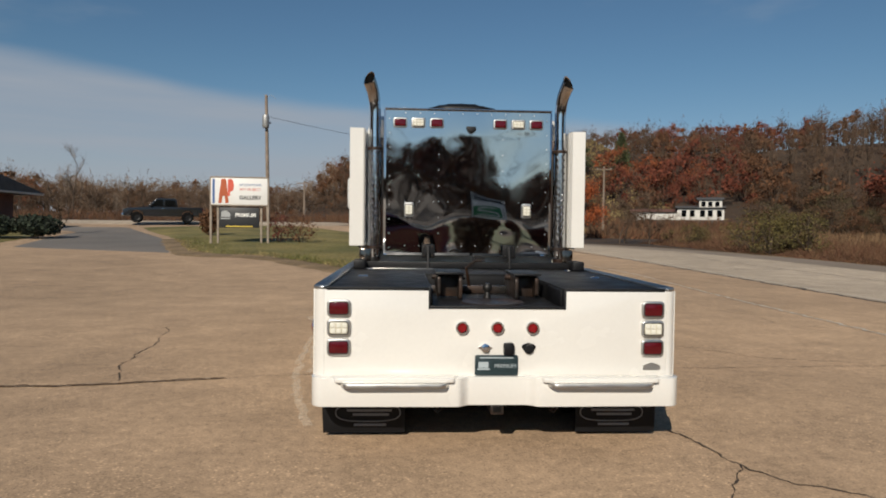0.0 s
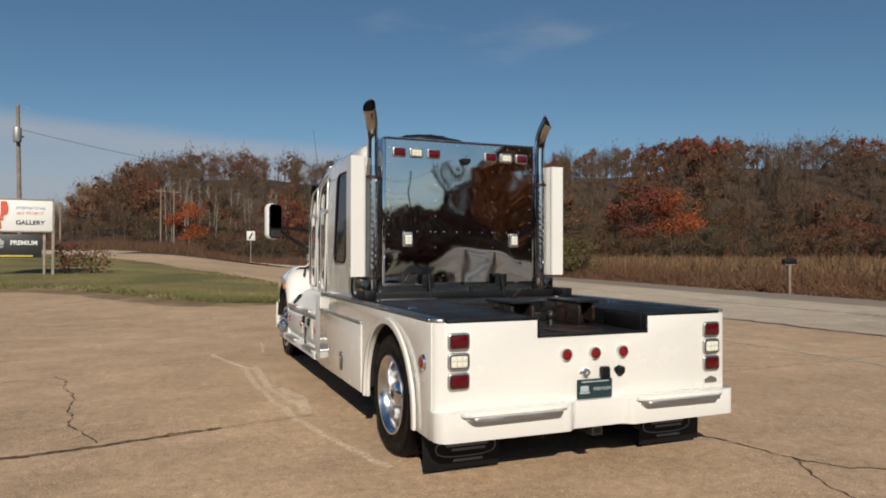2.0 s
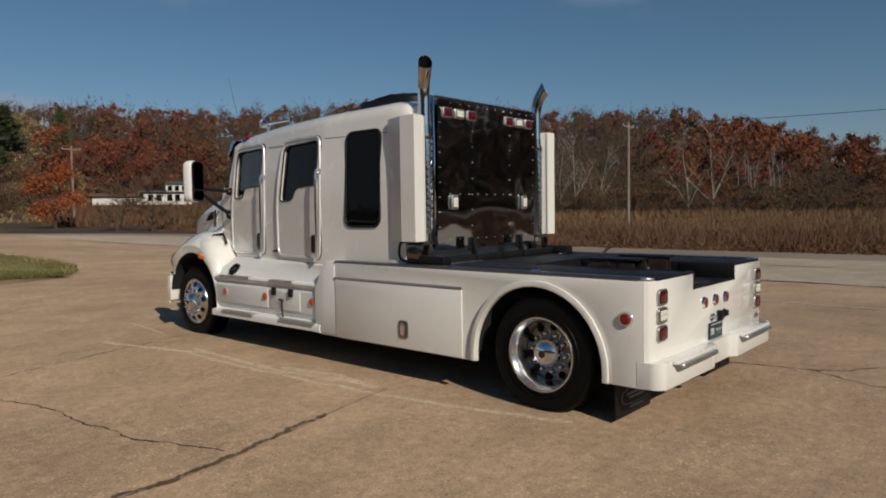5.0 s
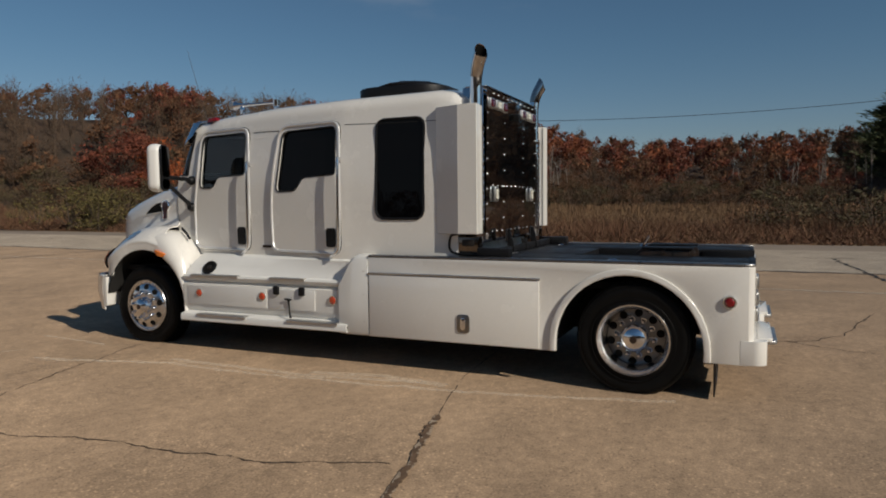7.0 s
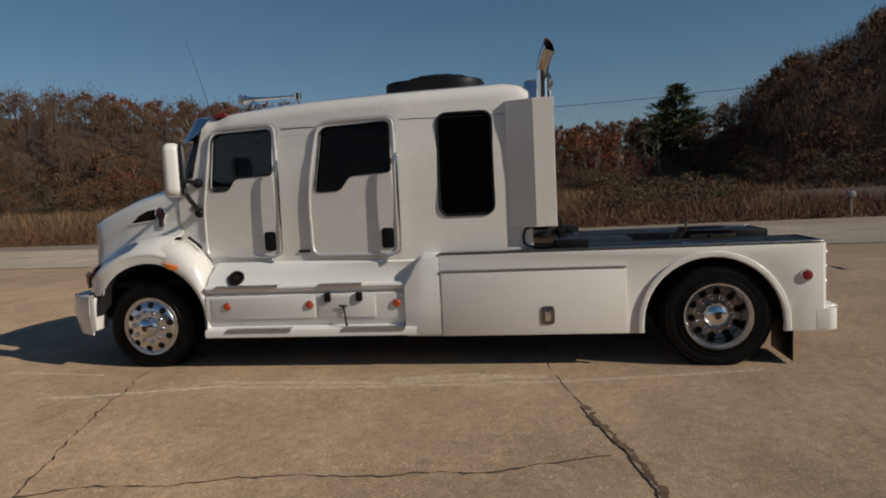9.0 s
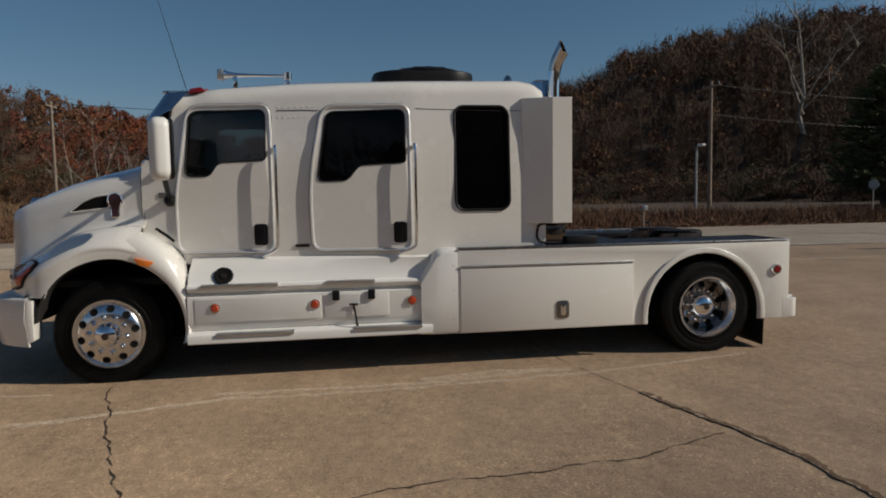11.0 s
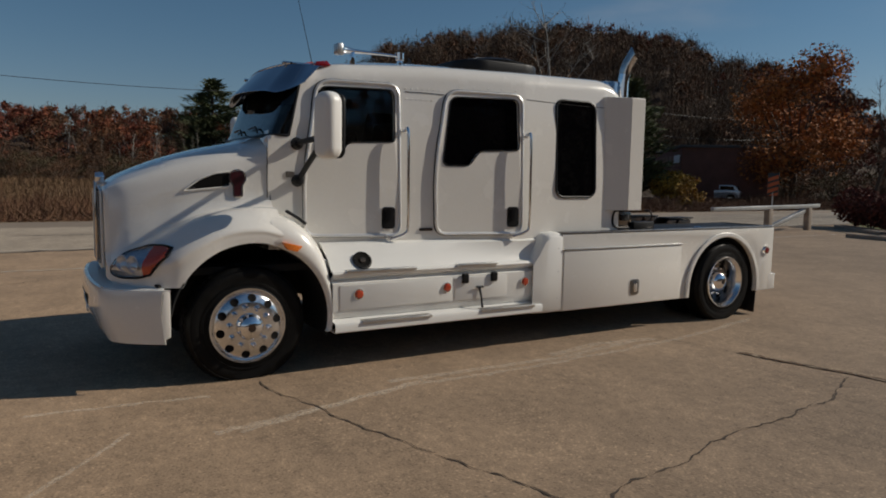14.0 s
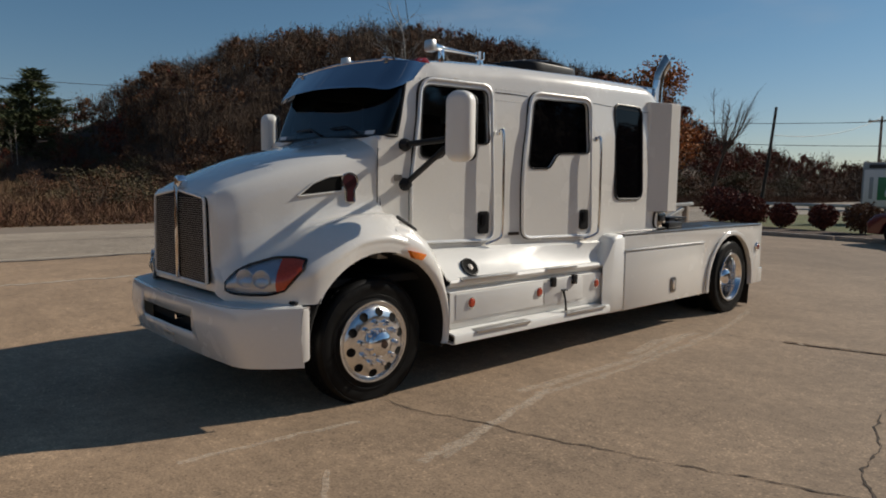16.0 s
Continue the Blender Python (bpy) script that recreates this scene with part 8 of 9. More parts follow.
# vehicles
def car_wheel(parent, x, y, r, w, rim):
    t = part("wheel", lathe([(r * 0.62, w / 2), (r * 0.9, w / 2), (r, w * 0.32), (r, -w * 0.32), (r * 0.9, -w / 2), (r * 0.62, -w / 2)], 28, "x", (x, y, r), True), TYRE, parent)
    part("rim", lathe([(0.0, w * 0.30), (r * 0.15, w * 0.34), (r * 0.30, w * 0.28), (r * 0.56, w * 0.34), (r * 0.63, w * 0.46), (r * 0.63, -w * 0.46)], 24, "x", (x, y, r)) if x > 0 else
         mirrored(lathe([(0.0, w * 0.30), (r * 0.15, w * 0.34), (r * 0.30, w * 0.28), (r * 0.56, w * 0.34), (r * 0.63, w * 0.46), (r * 0.63, -w * 0.46)], 24, "x", (-x, y, r))), rim, t)


def pickup(loc, rz):
    p = thing("pickup_truck", loc, rz, "dark grey crew-cab pickup with black wheels, parked", "pickup truck")
    body = round_poly([(-2.85, 0.55), (-2.90, 1.18), (-1.02, 1.22), (1.10, 1.22), (2.55, 1.12), (2.80, 0.95), (2.82, 0.52), (2.30, 0.50), (2.22, 0.80), (2.0, 0.95), (1.72, 0.95), (1.48, 0.80), (1.40, 0.50),
                       (-1.30, 0.50), (-1.38, 0.80), (-1.62, 0.95), (-1.90, 0.95), (-2.14, 0.80), (-2.22, 0.50)], 0.06, 3)
    part("body", prism(body, "x", -0.97, 0.97, 0.05, 3), CAR_GREY, p)
    part("cabin", prism(round_poly([(-1.05, 1.20), (-0.98, 1.80), (-0.80, 1.90), (0.45, 1.90), (1.12, 1.22)], 0.08, 4), "x", -0.84, 0.84, 0.08, 3), CAR_GREY, p)
    for s in (-1, 1):
        part("side_window", prism(round_poly([(-0.92, 1.26), (-0.88, 1.74), (-0.12, 1.78), (-0.12, 1.26)], 0.05), "x", s * 0.835, s * 0.848), GLASS_DARK, p)
        part("side_window", prism(round_poly([(-0.02, 1.26), (-0.02, 1.78), (0.42, 1.78), (0.90, 1.26)], 0.05), "x", s * 0.835, s * 0.848), GLASS_DARK, p)
        part("door_handle", box(s * 0.97, s * 0.99, -0.05, 0.10, 1.08, 1.12, 0.006), CHROME, p)
        part("mirror", box(s * 0.92, s * 1.15, 0.80, 0.92, 1.22, 1.42, 0.03), BLACK, p)
        for y in (-1.76, 1.86):
            car_wheel(p, s * 0.86, y, 0.43, 0.28, BLACK)
        part("tail_lamp", box(s * 0.80, s * 0.975, -2.91, -2.86, 0.85, 1.14, 0.01), RED_LENS, p)
        part("head_lamp", box(s * 0.62, s * 0.94, 2.74, 2.82, 0.88, 1.04, 0.02), CLEAR, p)
    part("bed_floor", box(-0.8, 0.8, -2.8, -1.1, 1.19, 1.225, 0.004), BLACK, p)
    part("bumper", box(-0.95, 0.95, 2.76, 2.92, 0.50, 0.72, 0.04), CHROME, p)
    part("rear_bumper", box(-0.95, 0.95, -3.0, -2.86, 0.50, 0.70, 0.04), CHROME, p)
    return p


pickup((-18.9, 54.6, lot_z(-18.9, 54.6) + 0.165), 109)


def parked_car(loc, rz, paint, label):
    p = thing("parked_car", loc, rz, label, "car")
    body = round_poly([(-2.2, 0.35), (-2.25, 0.95), (-1.9, 1.05), (0.9, 1.02), (2.0, 0.85), (2.25, 0.62), (2.22, 0.30), (1.82, 0.28), (1.72, 0.58), (1.40, 0.70), (1.08, 0.58), (0.98, 0.28), (-1.0, 0.28), (-1.10, 0.58),
                       (-1.42, 0.70), (-1.74, 0.58), (-1.84, 0.28)], 0.05, 3)
    part("body", prism(body, "x", -0.88, 0.88, 0.07, 3), paint, p)
    part("cabin", prism(round_poly([(-2.05, 1.0), (-1.75, 1.42), (-1.4, 1.50), (0.0, 1.50), (0.95, 1.0)], 0.10, 4), "x", -0.72, 0.72, 0.10, 3), paint, p)
    for s in (-1, 1):
        part("side_window", prism(round_poly([(-1.75, 1.06), (-1.55, 1.40), (-0.45, 1.42), (-0.45, 1.06)], 0.05), "x", s * 0.715, s * 0.728), GLASS_DARK, p)
        part("side_window", prism(round_poly([(-0.38, 1.06), (-0.38, 1.42), (0.0, 1.42), (0.72, 1.06)], 0.05), "x", s * 0.715, s * 0.728), GLASS_DARK, p)
        for y in (-1.42, 1.40):
            car_wheel(p, s * 0.78, y, 0.32, 0.22, POLISHED)
        part("tail_lamp", box(s * 0.55, s * 0.86, -2.27, -2.2, 0.72, 0.94, 0.02), RED_LENS, p)
    part("rear_window", prism(round_poly([(-0.62, 1.04), (0.62, 1.04), (0.52, 1.40), (-0.52, 1.40)], 0.06), "y", -2.02, -1.80), GLASS_DARK, p)
    part("number_plate", box(-0.26, 0.26, -2.275, -2.24, 0.72, 0.86, 0.004), SIGN_WHITE, p)
    return p


parked_car((-0.75, -8.2, 0.0), 250, CAR_MAROON, "maroon hatchback parked on the concrete lot")
CAR_SILVER = material("silver_car_paint", (0.50, 0.51, 0.53), 0.28, 0.5, coat=0.6, vary=0.05)
parked_car((36.6, -41.6, 0.0), 300, CAR_SILVER, "silver hatchback parked before the brick building")


# buildings
def low_building():
    b = thing("low_building", (-31.6, 43.0, 0.95), 0, "low dark building with wide eaves at the lot's edge", "building")
    part("wall", box(-7.0, 5.6, -4.0, 4.0, -0.6, 2.45, 0.02), BRICK_RED, b)
    part("roof", prism([(-5.2, 2.45), (5.2, 2.45), (5.2, 2.62), (0.0, 3.6), (-5.2, 2.62)], "x", -8.2, 6.9, 0.02), SHINGLE, b)
    part("gutter", box(6.86, 6.98, -5.2, 5.2, 2.44, 2.56, 0.01), CREAM_TRIM, b)
    part("gutter", box(-8.2, 6.9, -5.28, -5.16, 2.44, 2.56, 0.01), CREAM_TRIM, b)
    for y in (-3.4, -1.2):
        part("window", box(5.59, 5.66, y - 0.6, y + 0.6, 0.8, 2.0, 0.01), GLASS_DARK, b)
    for x in (-5, -2, 1, 4):
        w = part("window", box(x - 0.8, x + 0.8, -4.06, -3.99, 0.7, 2.0, 0.01), GLASS_DARK, b)
        part("window_frame", box(x - 0.03, x + 0.03, -4.08, -4.02, 0.7, 2.0, 0.005), CREAM_TRIM, w)
    return b


low_building()


def hill_house():
    h = thing("hillside_house", (48.7, 107.6, 3.8), -24, "white two-storey house with flat eaves on the hillside", "house")
    part("wall", box(-4.6, 2.2, -3, 3, -1.5, 1.35, 0.02), SIDING, h)
    part("upper_wall", box(-1.4, 1.9, -2.4, 2.4, 1.35, 2.65, 0.02), SIDING, h)
    part("roof", prism([(-3.5, 1.35), (3.5, 1.35), (0, 1.75)], "x", -5.0, 2.5, 0.02), SHINGLE, h)
    part("upper_roof", prism([(-2.8, 2.65), (2.8, 2.65), (0, 3.1)], "x", -1.8, 2.2, 0.02), SHINGLE, h)
    for x in (-3.6, -2.4, -0.9, 0.2, 1.5):
        w = part("window", box(x - 0.35, x + 0.35, -3.06, -2.98, 0.0, 1.0, 0.01), GLASS_DARK, h)
        part("sill", box(x - 0.42, x + 0.42, -3.12, -2.98, -0.08, 0.0, 0.01), SIDING, w)
    for x in (-0.8, 0.2, 1.2):
        part("window", box(x - 0.3, x + 0.3, -2.46, -2.38, 1.6, 2.35, 0.01), GLASS_DARK, h)
    part("wing", box(-11.5, -4.6, -2.2, 2.2, -1.5, 0.75, 0.02), SIDING, h)
    part("wing_roof", prism([(-2.7, 0.75), (2.7, 0.75), (0, 1.25)], "x", -12.0, -4.5, 0.02), BRICK_RED, h)
    part("retaining_wall", box(-13, 2.0, -5.2, -4.8, -2.4, -1.0, 0.02), SIDING, h)
    h.scale = (1.02, 1.02, 1.02)
    return h


hill_house()


def brick_block():
    b = thing("brick_building", (41.0, -46.0, 0.2), -39, "long brown-brick building below the wooded hill", "building")
    part("wall", box(-7, 9, -4, 4, -0.5, 4.7, 0.02), BRICK_RED, b)
    part("roof_edge", box(-7.2, 9.2, -4.2, 4.2, 4.7, 4.95, 0.02), SHINGLE, b)
    for k in range(7):
        for side in (-1, 1):
            x = -5.8 + 2.2 * k
            w = part("window", box(x - 0.75, x + 0.75, side * 4.0, side * 4.06, 1.2, 2.5, 0.01), GLASS_DARK, b)
            part("panel_band", box(x - 0.8, x + 0.8, side * 4.0, side * 4.04, 3.0, 4.1, 0.01), PANEL_TAN, b)
    part("name_board", box(-7.1, -4.4, -4.25, -4.05, 3.3, 4.0, 0.02), SIGN_WHITE, b, "white name board with a dark bar")
    part("name_bar", box(-6.6, -5.2, -4.28, -4.24, 3.55, 3.75, 0.005), SIGN_BLACK, b)
    part("name_board", box(-7.1, -4.4, 4.2, 4.26, 3.3, 4.0, 0.02), SIGN_WHITE, b)
    return b


brick_block()

# junction: guard rail, chevron board, signs, mailbox posts
gr = thing("guard_rail", (9.0, -9.0, 0.0), 0, "weathered timber guard rail with pale boards", "guard rail")
for x, y in ((-0.47, 0.5), (-0.25, -2.1)):
    part("rail_post", box(x - 0.10, x + 0.10, y - 0.10, y + 0.10, -0.2, 0.80, 0.015), WOOD_POST, gr)
for (x0, y0), (x1, y1), z0, z1 in (((-0.53, 3.4), (-0.47, 0.5), 0.80, 0.84), ((-0.47, 0.5), (-0.25, -2.1), 0.84, 0.86), ((-0.25, -2.1), (0.12, -3.3), 0.86, 0.86), ((-0.40, 0.3), (-0.22, -1.9), 0.16, 0.70)):
    a, b = Vector((x0, y0, z0)), Vector((x1, y1, z1))
    bm = box(-0.04, (b - a).length + 0.04, -0.07, 0.07, -0.065, 0.065, 0.012)
    bmesh.ops.transform(bm, matrix=Matrix.Translation(a) @ (b - a).to_track_quat("X", "Z").to_matrix().to_4x4(), verts=bm.verts)
    part("rail_board", bm, GALV, gr)
fr = thing("guard_rail", (4.0, -28.6, -0.05), 0, "long pale guard rail on dark posts beyond the lawn", "guard rail")
for k in range(13):
    part("rail_post", box(-11 + 1.9 * k - 0.11, -11 + 1.9 * k + 0.11, -0.12, 0.0, -0.3, 0.55, 0.015), POLE_WOOD, fr)
for z in (0.34, 0.62):
    part("rail_board", box(-11.3, 12.1, 0.0, 0.10, z - (0.09 if z > 0.5 else 0.05), z + (0.09 if z > 0.5 else 0.05), 0.02), GALV, fr)

ch = thing("chevron_board", (16.4, -20.3, 0.0), 25, "orange and black striped warning board on a post", "road sign")
part("post", tube([(0, 0, -0.2), (0, 0, 1.2)], 0.035, 8), GALV, ch)
cb = part("board", prism(round_rect(-0.27, 0.27, 1.02, 2.22, 0.04), "y", -0.02, 0.02, 0.004), SIGN_BLACK, ch)
for side in (-0.024, 0.024):
    for k in range(4):
        z = 1.02 + 0.30 * k
        part("stripe", prism([(-0.25, z + 0.02), (0.25, z - 0.16 if z > 1.2 else 1.04), (0.25, z + 0.02), (-0.25, z + 0.20 if z < 2.1 else 2.2)], "y", side - 0.003, side + 0.003), ORANGE_P, cb)

rs = thing("road_sign", (4.85, 62.4, 1.1), 8, "white square road sign with a black bar", "road sign")
part("post", tube([(0, 0, -0.3), (0, 0, 2.2)], 0.03, 8), GALV, rs)
bd = part("board", prism(round_rect(-0.36, 0.36, 1.70, 2.50, 0.04), "y", -0.03, -0.01, 0.003), SIGN_WHITE, rs)
part("board_bar", prism([(-0.22, 1.82), (-0.10, 1.80), (0.22, 2.36), (0.10, 2.40)], "y", -0.036, -0.03), SIGN_BLACK, bd)
ss = thing("road_sign", (27.8, -21.6, 0.0), 20, "small grey road sign seen from behind", "road sign")
part("post", tube([(0, 0, -0.2), (0, 0, 2.0)], 0.03, 8), GALV, ss)
part("board", prism([(0.30 * math.cos(radians(22.5 + 45 * k)), 1.75 + 0.30 * math.sin(radians(22.5 + 45 * k))) for k in range(8)], "y", -0.01, 0.01), GREY_P, ss)


def mailbox(x, y, z, h, rz, dark, label):
    m = thing("mailbox", (x, y, z), rz, label, "mailbox")
    part("post", box(-0.05, 0.05, -0.05, 0.05, -0.2, h - 0.22, 0.01), POLE_WOOD, m)
    b = part("box", prism([(-0.10, h - 0.22), (0.10, h - 0.22), (0.10, h - 0.10)] + [(0.10 * math.cos(radians(a)), h - 0.10 + 0.10 * math.sin(radians(a))) for a in range(0, 181, 20)] + [(-0.10, h - 0.10)], "y", -0.26, 0.26, 0.006), BLACK if dark else GALV, m)
    part("box_door", prism([(-0.09, h - 0.21), (0.09, h - 0.21), (0.09, h - 0.06), (-0.09, h - 0.06)], "y", -0.272, -0.262), BLACK if dark else GALV, b)
    part("flag", box(0.102, 0.112, -0.1, 0.06, h - 0.12, h - 0.02, 0.002), RED_P, b)
    part("bracket", box(-0.08, 0.08, -0.2, 0.2, h - 0.25, h - 0.22, 0.004), WOOD_POST, m)
    return m


mailbox(20.4, 20.15, 0.10, 1.32, 75, True, "black mailbox on a timber post beside the road")
mailbox(20.7, -4.05, 0.0, 0.98, 85, False, "grey mailbox on a timber post beside the road")

# pylon sign of a neighbouring business
py = thing("pylon_sign", (3.9, -18.6, 0.0), 15, "grey framed business sign with a green panel", "sign")
for x in (-0.75, 0.75):
    part("post", box(x - 0.06, x + 0.06, -0.06, 0.06, -0.2, 2.7, 0.01), GREY_P, py)
pb = part("board", box(-0.82, 0.82, -0.12, 0.12, 0.78, 2.66, 0.02), GREY_P, py)
part("face", box(-0.76, 0.76, 0.12, 0.13, 0.84, 2.36, 0.004), SIGN_WHITE, pb)
part("title_bar", box(-0.60, 0.60, 0.12, 0.132, 2.42, 2.58, 0.004), SIGN_BLACK, pb)
part("green_panel", box(-0.70, 0.26, 0.13, 0.136, 1.10, 2.05, 0.004), GREEN_P, pb)
part("logo_curve", tube(smooth_path([(-0.05, 0.138, 1.90), (-0.38, 0.138, 1.88), (-0.40, 0.138, 1.62), (-0.10, 0.138, 1.52), (-0.10, 0.138, 1.26), (-0.45, 0.138, 1.24)], 5), 0.05, 8), SIGN_WHITE, pb)
part("print_bar", box(0.42, 0.56, 0.13, 0.136, 1.15, 2.05, 0.004), GREY_P, pb)

# low kerb and mulch bed with clipped shrubs
kb = thing("timber_kerb", (4.3, -10.6, 0.0), 0, "low timber kerb round a mulch bed", "kerb")
for (x0, y0), (x1, y1) in (((1.9, 1.5), (-1.7, 1.9)), ((4.6, -2.6), (1.9, -0.6)), ((-1.7, 1.9), (-3.6, 2.3))):
    a, L = math.atan2(y1 - y0, x1 - x0), math.hypot(x1 - x0, y1 - y0)
    bm = box(0, L - 0.05, -0.08, 0.08, -0.03, 0.13, 0.02)
    bmesh.ops.transform(bm, matrix=Matrix.Translation((x0, y0, 0)) @ Matrix.Rotation(a, 4, "Z"), verts=bm.verts)
    part("kerb_timber", bm, WOOD_POST, kb)
patch("mulch_bed", [(9.2, -13.6), (6.3, -11.3), (5.6, -9.6), (2.6, -8.9), (0.6, -8.5)], [(9.8, -14.6), (7.0, -12.9), (5.4, -12.4), (3.0, -11.6), (0.9, -11.2)], MULCH, 0.11, 0.1, "dark bark mulch bed under clipped shrubs", "mulch", ragged=0.05)


def bush(name, x, y, z, rx, rz_, n, size, mats, label, category, seed, stems=7, group="", square=1.0):
    """A clipped or loose shrub: stems under a skin and body of many small leaves."""
    r = random.Random(seed)
    b = thing(name, (x, y, z), r.uniform(0, 360), label, category, group)
    s = Soup()
    for k in range(stems):
        a = r.uniform(0, 6.28)
        mid = Vector((math.cos(a) * rx * 0.2, math.sin(a) * rx * 0.2, rz_ * 0.5))
        s.stick((math.cos(a) * 0.06, math.sin(a) * 0.06, -0.15), mid, 0.02, 0.014, 0, 4)
        s.stick(mid, (math.cos(a) * rx * 0.6, math.sin(a) * rx * 0.6, rz_ * r.uniform(0.9, 1.5)), 0.014, 0.006, 0, 4)
    v, f, _ = s.arrays()
    raw("stems", v, f, mats[0], b)
    s = Soup()
    for k in range(n):
        d = Vector((r.gauss(0, 1), r.gauss(0, 1), r.gauss(0, 1))).normalized()
        q = r.random() ** 0.35 * (1 + 0.16 * noise.noise(d * 2.1 + Vector((seed, 0, 0))) + 0.08 * noise.noise(d * 5.0))
        c = Vector((d.x * rx * q, d.y * rx * q, rz_ * (1.08 + d.z * q * square)))
        if c.z > 0.04:
            s.leaf(c, size * r.uniform(0.6, 1.3), 0, r)
    v, f, _ = s.arrays()
    raw("foliage", v, f, mats[1], b)
    return b


for k, (x, y) in enumerate(((5.32, -11.75), (3.98, -11.8))):
    bush("round_shrub", x, y, 0.1, 0.47, 0.45, 3000, 0.04, (BARK, HEDGE_RED), "round clipped burgundy shrub in the mulch bed", "shrub", 200 + k, group="clipped shrubs")
bush("loose_shrub", 2.5, -11.0, 0.1, 0.62, 0.5, 1700, 0.05, (BARK, BROWN), "loose brown shrub in the mulch bed", "shrub", 210)
for k, (x, y, a, c) in enumerate(((8.9, -14.6, 0.9, 0.75), (8.0, -13.9, 0.85, 0.62), (7.2, -13.4, 0.75, 0.55))):
    bush("dark_shrub", x, y, 0.05, a, c, 3000, 0.055, (BARK, HEDGE_RED), "large dark red shrub beside the lot", "shrub", 220 + k, group="dark shrubs")
bush("low_hedge", -18.6, 35.6, 0.8, 1.2, 0.55, 2600, 0.07, (BARK, HEDGE_DARK), "dark clipped hedge along the low building", "hedge", 230, group="hedges")
bush("low_hedge", -20.4, 34.9, 0.8, 1.2, 0.55, 2600, 0.07, (BARK, HEDGE_DARK), "dark clipped hedge along the low building", "hedge", 231, group="hedges")
bush("sign_shrub", -5.0, 33.2, 0.7, 0.85, 0.62, 480, 0.05, (BARK, BROWN), "sparse brown shrub beside the sign", "shrub", 232)
bush("sign_shrub", -6.0, 33.0, 0.7, 0.6, 0.70, 420, 0.05, (BARK, HEDGE_RED), "sparse reddish shrub beside the sign", "shrub", 233)
bush("round_bush", -10.9, 38.8, 0.95, 0.55, 0.72, 1500, 0.06, (BARK, BROWN), "rounded russet bush on the grass island", "shrub", 234)
bush("yellow_bush", 33.8, -32.5, 0.2, 1.9, 1.15, 3600, 0.10, (BARK, YELLOW_LEAF), "yellow-leaved bush near the junction", "shrub", 235)


# single trees that stand out
def tree(name, proto, x, y, z, scale, mats, label, rz=0.0, wide=1.0, crown="crown"):
    t = thing(name, (x, y, z), rz, label, "tree")
    v, f, m = proto
    v = v * np.array([scale * wide, scale * wide, scale])
    for slot, (nm, mt) in enumerate(mats):
        pick = [i for i, k in enumerate(m) if k == slot]
        if not pick:
            continue
        used = sorted({j for i in pick for j in f[i]})
        back = {j: i for i, j in enumerate(used)}
        ob = raw(nm, v[used].tolist(), [tuple(back[j] for j in f[i]) for i in pick], mt, t)
        if nm not in ("trunk", "upper_wood"):
            tagged(ob, kind="stuff")
    return t


tree("pine_tree", make_pine(301, 11.5), 189.5, -28.0, 0.0, 2.39, (("trunk", BARK), ("crown", NEEDLE)), "tall dark green pine behind the field", wide=2.0)
tree("pine_tree", make_pine(302, 8.2), 36.7, -30.4, -0.1, 1.25, (("trunk", BARK), ("crown", NEEDLE)), "broad dark green pine beside the road", 40, wide=1.32)
tree("pine_tree", make_pine(303, 7.0), 51.5, 162.0, land_z(51.5, 162.0), 1.45, (("trunk", BARK), ("crown", NEEDLE)), "small spruce on the ridge", 80, wide=0.8)


def make_spreading(seed, height, tip, split=0.42):
    """A short trunk that forks into several wide, crooked leaders."""
    r, s = random.Random(seed), Soup()
    fork = Vector((r.gauss(0, 0.03), r.gauss(0, 0.03), split)) * height
    p0, n = Vector((0, 0, -0.4)), 4
    for k in range(n):                    # dark flaking bark below, pale above
        t = (k + 1) / n
        p1 = fork * t + (Vector((r.gauss(0, 0.010), r.gauss(0, 0.010), 0)) * height if k < n - 1 else Vector())
        s.stick(p0, p1, height * (0.0135 - 0.0012 * k), height * (0.0123 - 0.0012 * k), 2 if t < 0.6 else 0, 8)
        p0 = p1
    for k in range(5):
        a = 6.283 * (k + r.random() * 0.5) / 5
        out = 0.08 if k == 0 else r.uniform(0.5, 0.9)
        grow(s, r, fork - Vector((0, 0, 0 if k == 0 else height * 0.12 * r.random())), (math.cos(a) * out, math.sin(a) * out, 1), height * (1 - split) * (1.0 if k == 0 else r.uniform(0.6, 0.87)), height * (0.0072 if k == 0 else 0.0044), 2, 0.62, tip, 0, 6, (5, 6), 0.5, 0.3, True)
    return s.arrays()


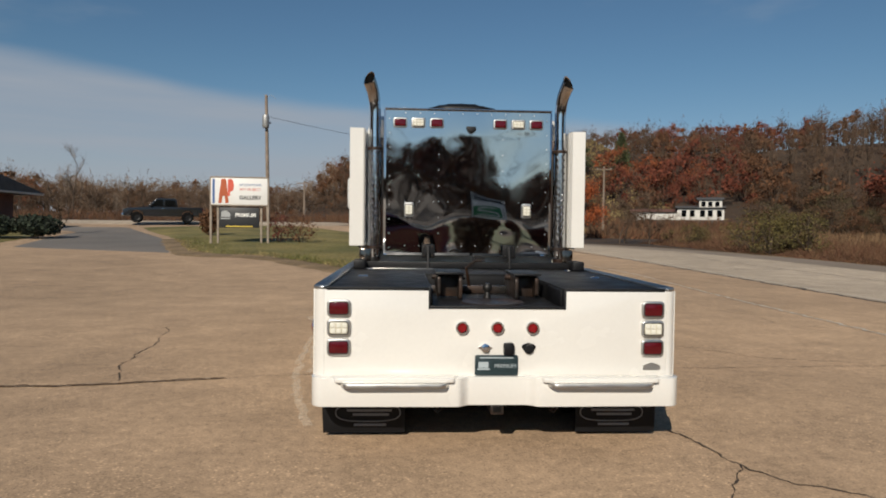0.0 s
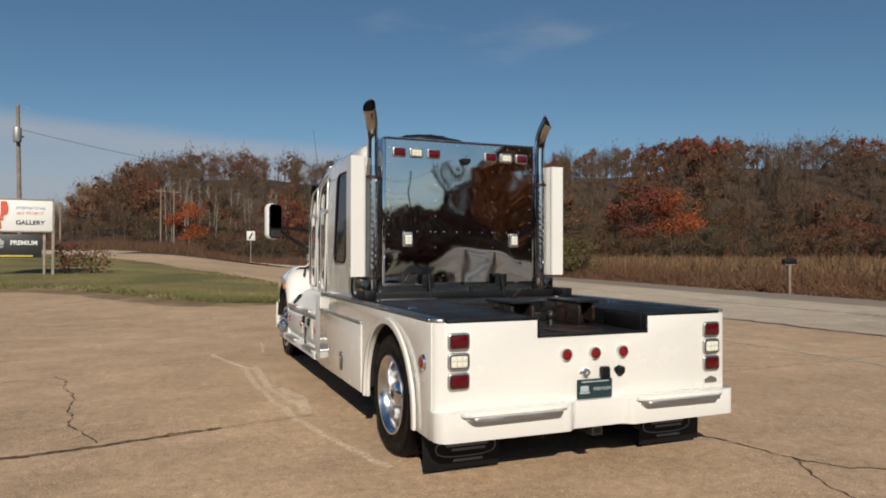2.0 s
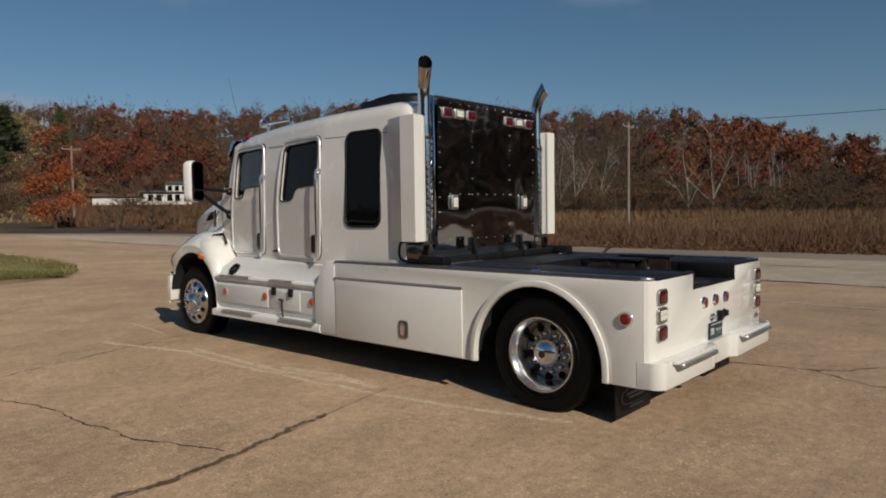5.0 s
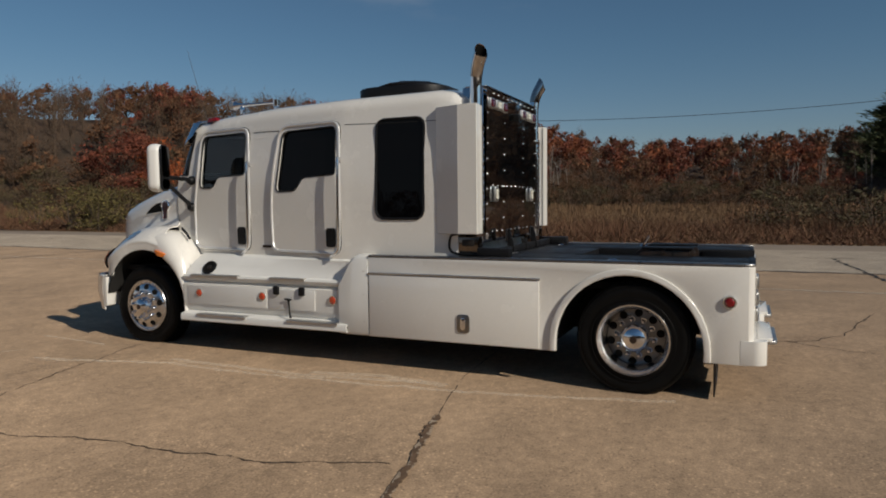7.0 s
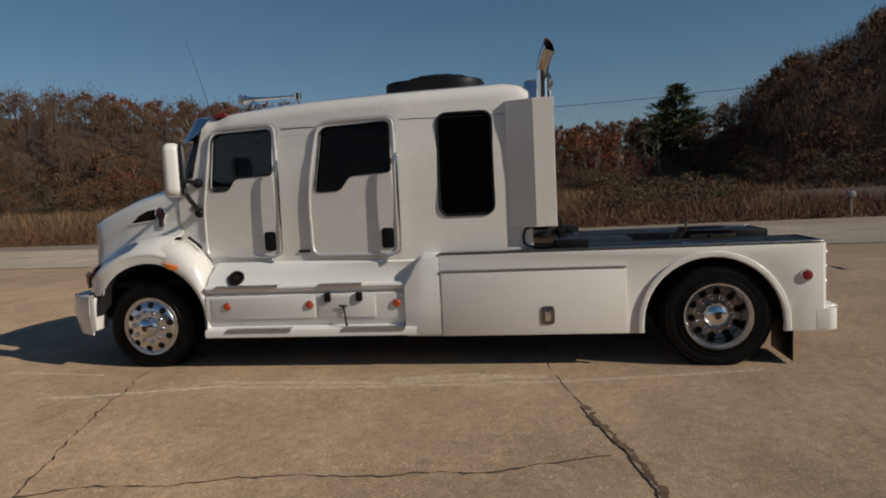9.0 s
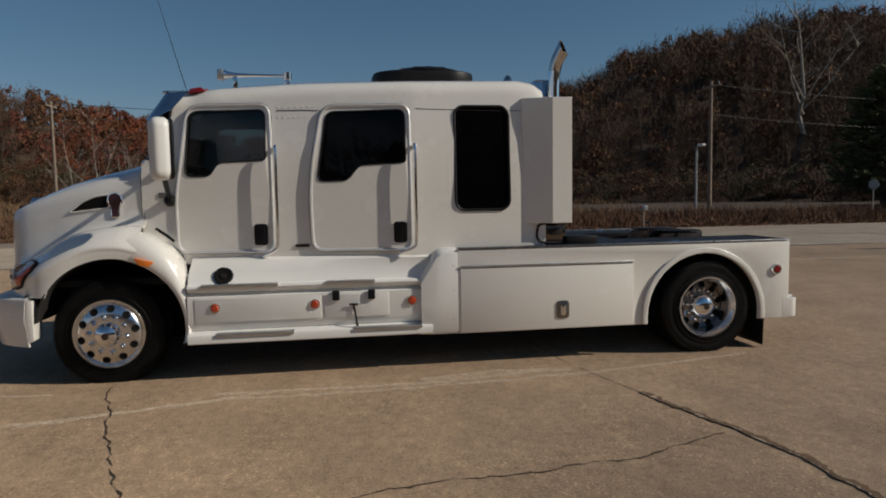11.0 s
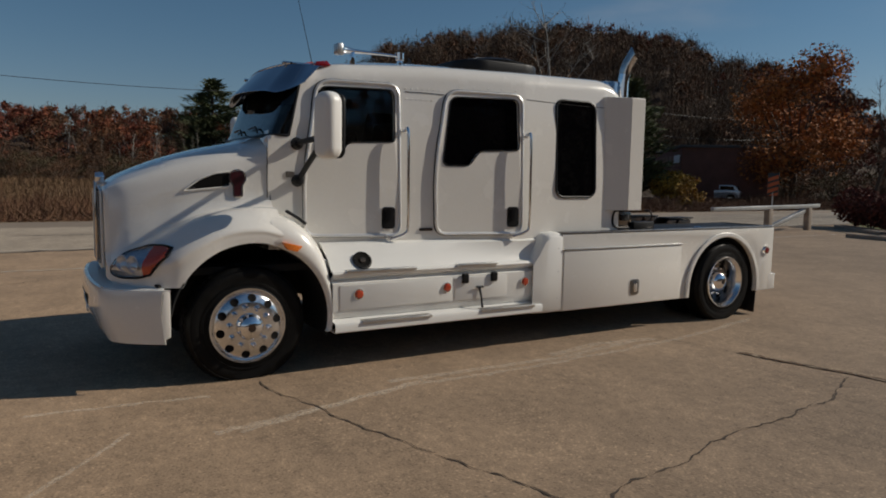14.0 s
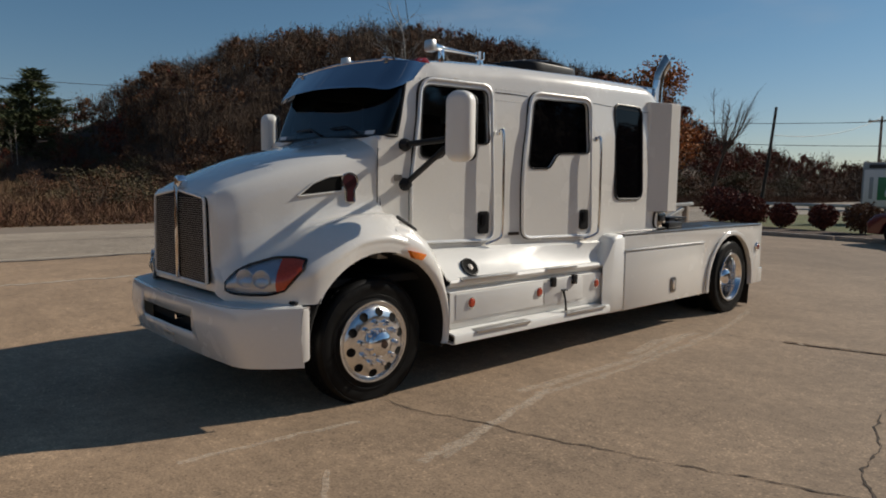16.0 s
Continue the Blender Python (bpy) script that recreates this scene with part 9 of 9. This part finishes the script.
def make_fan(seed, lean, fork, height):
    """A leaning trunk whose limbs rise in a narrow fan of fine twigs."""
    r, s = random.Random(seed), Soup()
    top = Vector((lean[0], lean[1], fork))
    s.stick((0, 0, -0.3), top * 0.5 + Vector((0.06, 0.02, 0)), 0.17, 0.14, 0, 7)
    s.stick(top * 0.5 + Vector((0.06, 0.02, 0)), top, 0.14, 0.11, 0, 7)
    for k in range(11):
        a, t = r.uniform(0, 6.283), r.uniform(0.75, 1.05)
        root = top * t
        end = top * (height / fork) * r.uniform(0.72, 1.0) * 0.97 + Vector((math.cos(a), math.sin(a), 0)) * r.uniform(0.3, 2.1) + Vector((lean[0], lean[1], 0)) * -0.3
        mid = root.lerp(end, 0.5) + Vector((math.cos(a), math.sin(a), 0)) * 0.3
        s.stick(root, mid, 0.055, 0.035, 0, 5)
        s.stick(mid, end, 0.035, 0.010, 0, 4)
        for _ in range(60):
            u = r.uniform(0.15, 1.0)
            p = root.lerp(mid, u * 2) if u < 0.5 else mid.lerp(end, u * 2 - 1)
            way = (end - root).normalized() * 0.9 + Vector((r.gauss(0, 0.45), r.gauss(0, 0.45), r.gauss(0.1, 0.2)))
            s.sliver(p, p + way * r.uniform(0.5, 1.1), 0.012, 1, r)
    return s.arrays()


syc = make_spreading(323, 13.6, twig_tip(2, 1.0, 0.010, 1))
tree("sycamore_tree", syc, 80.4, -56.2, land_z(80.4, -56.2), 1.95, (("upper_wood", PALE_BARK), ("twig_mass", TWIG_PALE), ("trunk", BARK)), "large pale-limbed leafless sycamore", 30, 1.15)
for k, (x, y, h) in enumerate(((116.0, 51.0, 0.98), (122.5, 49.0, 1.15), (106.5, 71.3, 0.95), (108.0, 68.5, 1.05), (110.0, 65.0, 0.95))):
    tree("sycamore_tree", make_spreading(324 + k, 13.6, twig_tip(2, 0.8, 0.010, 1), 0.2), x, y, land_z(x, y), h, (("upper_wood", PALE_BARK), ("twig_mass", TWIG_PALE), ("trunk", BARK)), "pale-limbed leafless sycamore at the wood's edge", 50 * k, 0.9)
maple = [make_round(330 + k, 10.5, 4200, 0.125, 16, 0.28, 8) for k in range(3)]
OAK_LEAF = material("oak_orange_leaves", (0.340, 0.122, 0.028), 0.85, island=0.5)
tree("oak_tree", make_round(337, 13.6, 10000, 0.125, 26, 0.24, 14), 31.8, -46.0, 0.2, 1.03, (("trunk", BARK), ("twig_mass", TWIG), ("crown", OAK_LEAF)), "oak in orange-brown autumn leaf", 10, 1.1)
tree("maple_tree", maple[1], 84.0, 100.0, land_z(84.0, 100.0), 1.1, (("trunk", BARK), ("twig_mass", TWIG), ("crown", ORANGE)), "maple in bright orange and red leaf", 70, 1.15)
tree("maple_tree", maple[2], 79.0, 103.0, land_z(79.0, 103.0), 1.35, (("trunk", BARK), ("twig_mass", TWIG), ("crown", RUST)), "broad maple in dark red leaf", 200, 1.25)
tree("maple_tree", maple[0], 0.6, 98.0, land_z(0.6, 98.0), 0.62, (("trunk", BARK), ("twig_mass", TWIG), ("crown", ORANGE)), "small bright orange maple beside the road", 240, 1.1)
tree("maple_tree", maple[1], 19.0, 72.9, land_z(19.0, 72.9), 0.62, (("trunk", BARK), ("twig_mass", TWIG), ("crown", ORANGE)), "bright orange maple below the grassy knoll", 150, 1.1)
for k, (x, y, h) in enumerate(((33.0, 146.0, 11), (37.5, 150.0, 9))):
    tree("cedar_tree", make_pine(361 + k, h), x, y, land_z(x, y), 1.0, (("trunk", BARK), ("crown", NEEDLE)), "dark broad cedar beside the knoll", 60 * k, wide=1.5)
tree("bare_tree", make_fan(341, (-0.8, -0.95), 4.7, 9.9), 21.8, -40.0, 0.1, 1.0, (("trunk", BARK), ("twig_mass", TWIG)), "leaning leafless tree behind the lawn")
tree("bare_tree", make_tree(342, 3.2, twig_tip(9, 0.5, 0.010, 1), 0.05, 2, 0.018, 0.6, (6, 8), True), -19.9, 40.5, 1.0, 1.0, (("trunk", BARK), ("twig_mass", TWIG)), "small leafless tree beside the driveway", 50, 1.3)
tree("bare_tree", make_tree(343, 7.6, twig_tip(9, 0.9, 0.014, 1), 0.2, 2, 0.016, 0.5, (6, 8), True), -38.5, 81.4, land_z(-38.5, 81.4), (10.2 - land_z(-38.5, 81.4)) / 7.6, (("trunk", BARK), ("twig_mass", TWIG_PALE)), "leafless tree above the brush line", 90, 1.1)
for k, (x, y, h) in enumerate(((20.4, 56.2, 4.6), (18.6, 58.6, 4.2), (19.6, 60.5, 4.8))):
    tree("bare_tree", make_tree(351 + k, h, twig_tip(12, 0.6, 0.012, 1), 0.08, 2, 0.013, 0.62, (7, 9)), x, y, land_z(x, y), 1.0, (("trunk", BARK), ("twig_mass", TWIG)), "low leafless roadside tree in dead brush", 40 * k, 1.5)

GOLD = material("golden_leaves", (0.30, 0.17, 0.03), 0.85, island=0.4)
tree("golden_bush", make_round(371, 2.3, 900, 0.075, 9, 0.1), 25.0, -24.3, -0.06, 1.0, (("trunk", BARK), ("twig_mass", TWIG), ("crown", GOLD)), "round golden-leaved bush on the lawn", 15, 1.15)
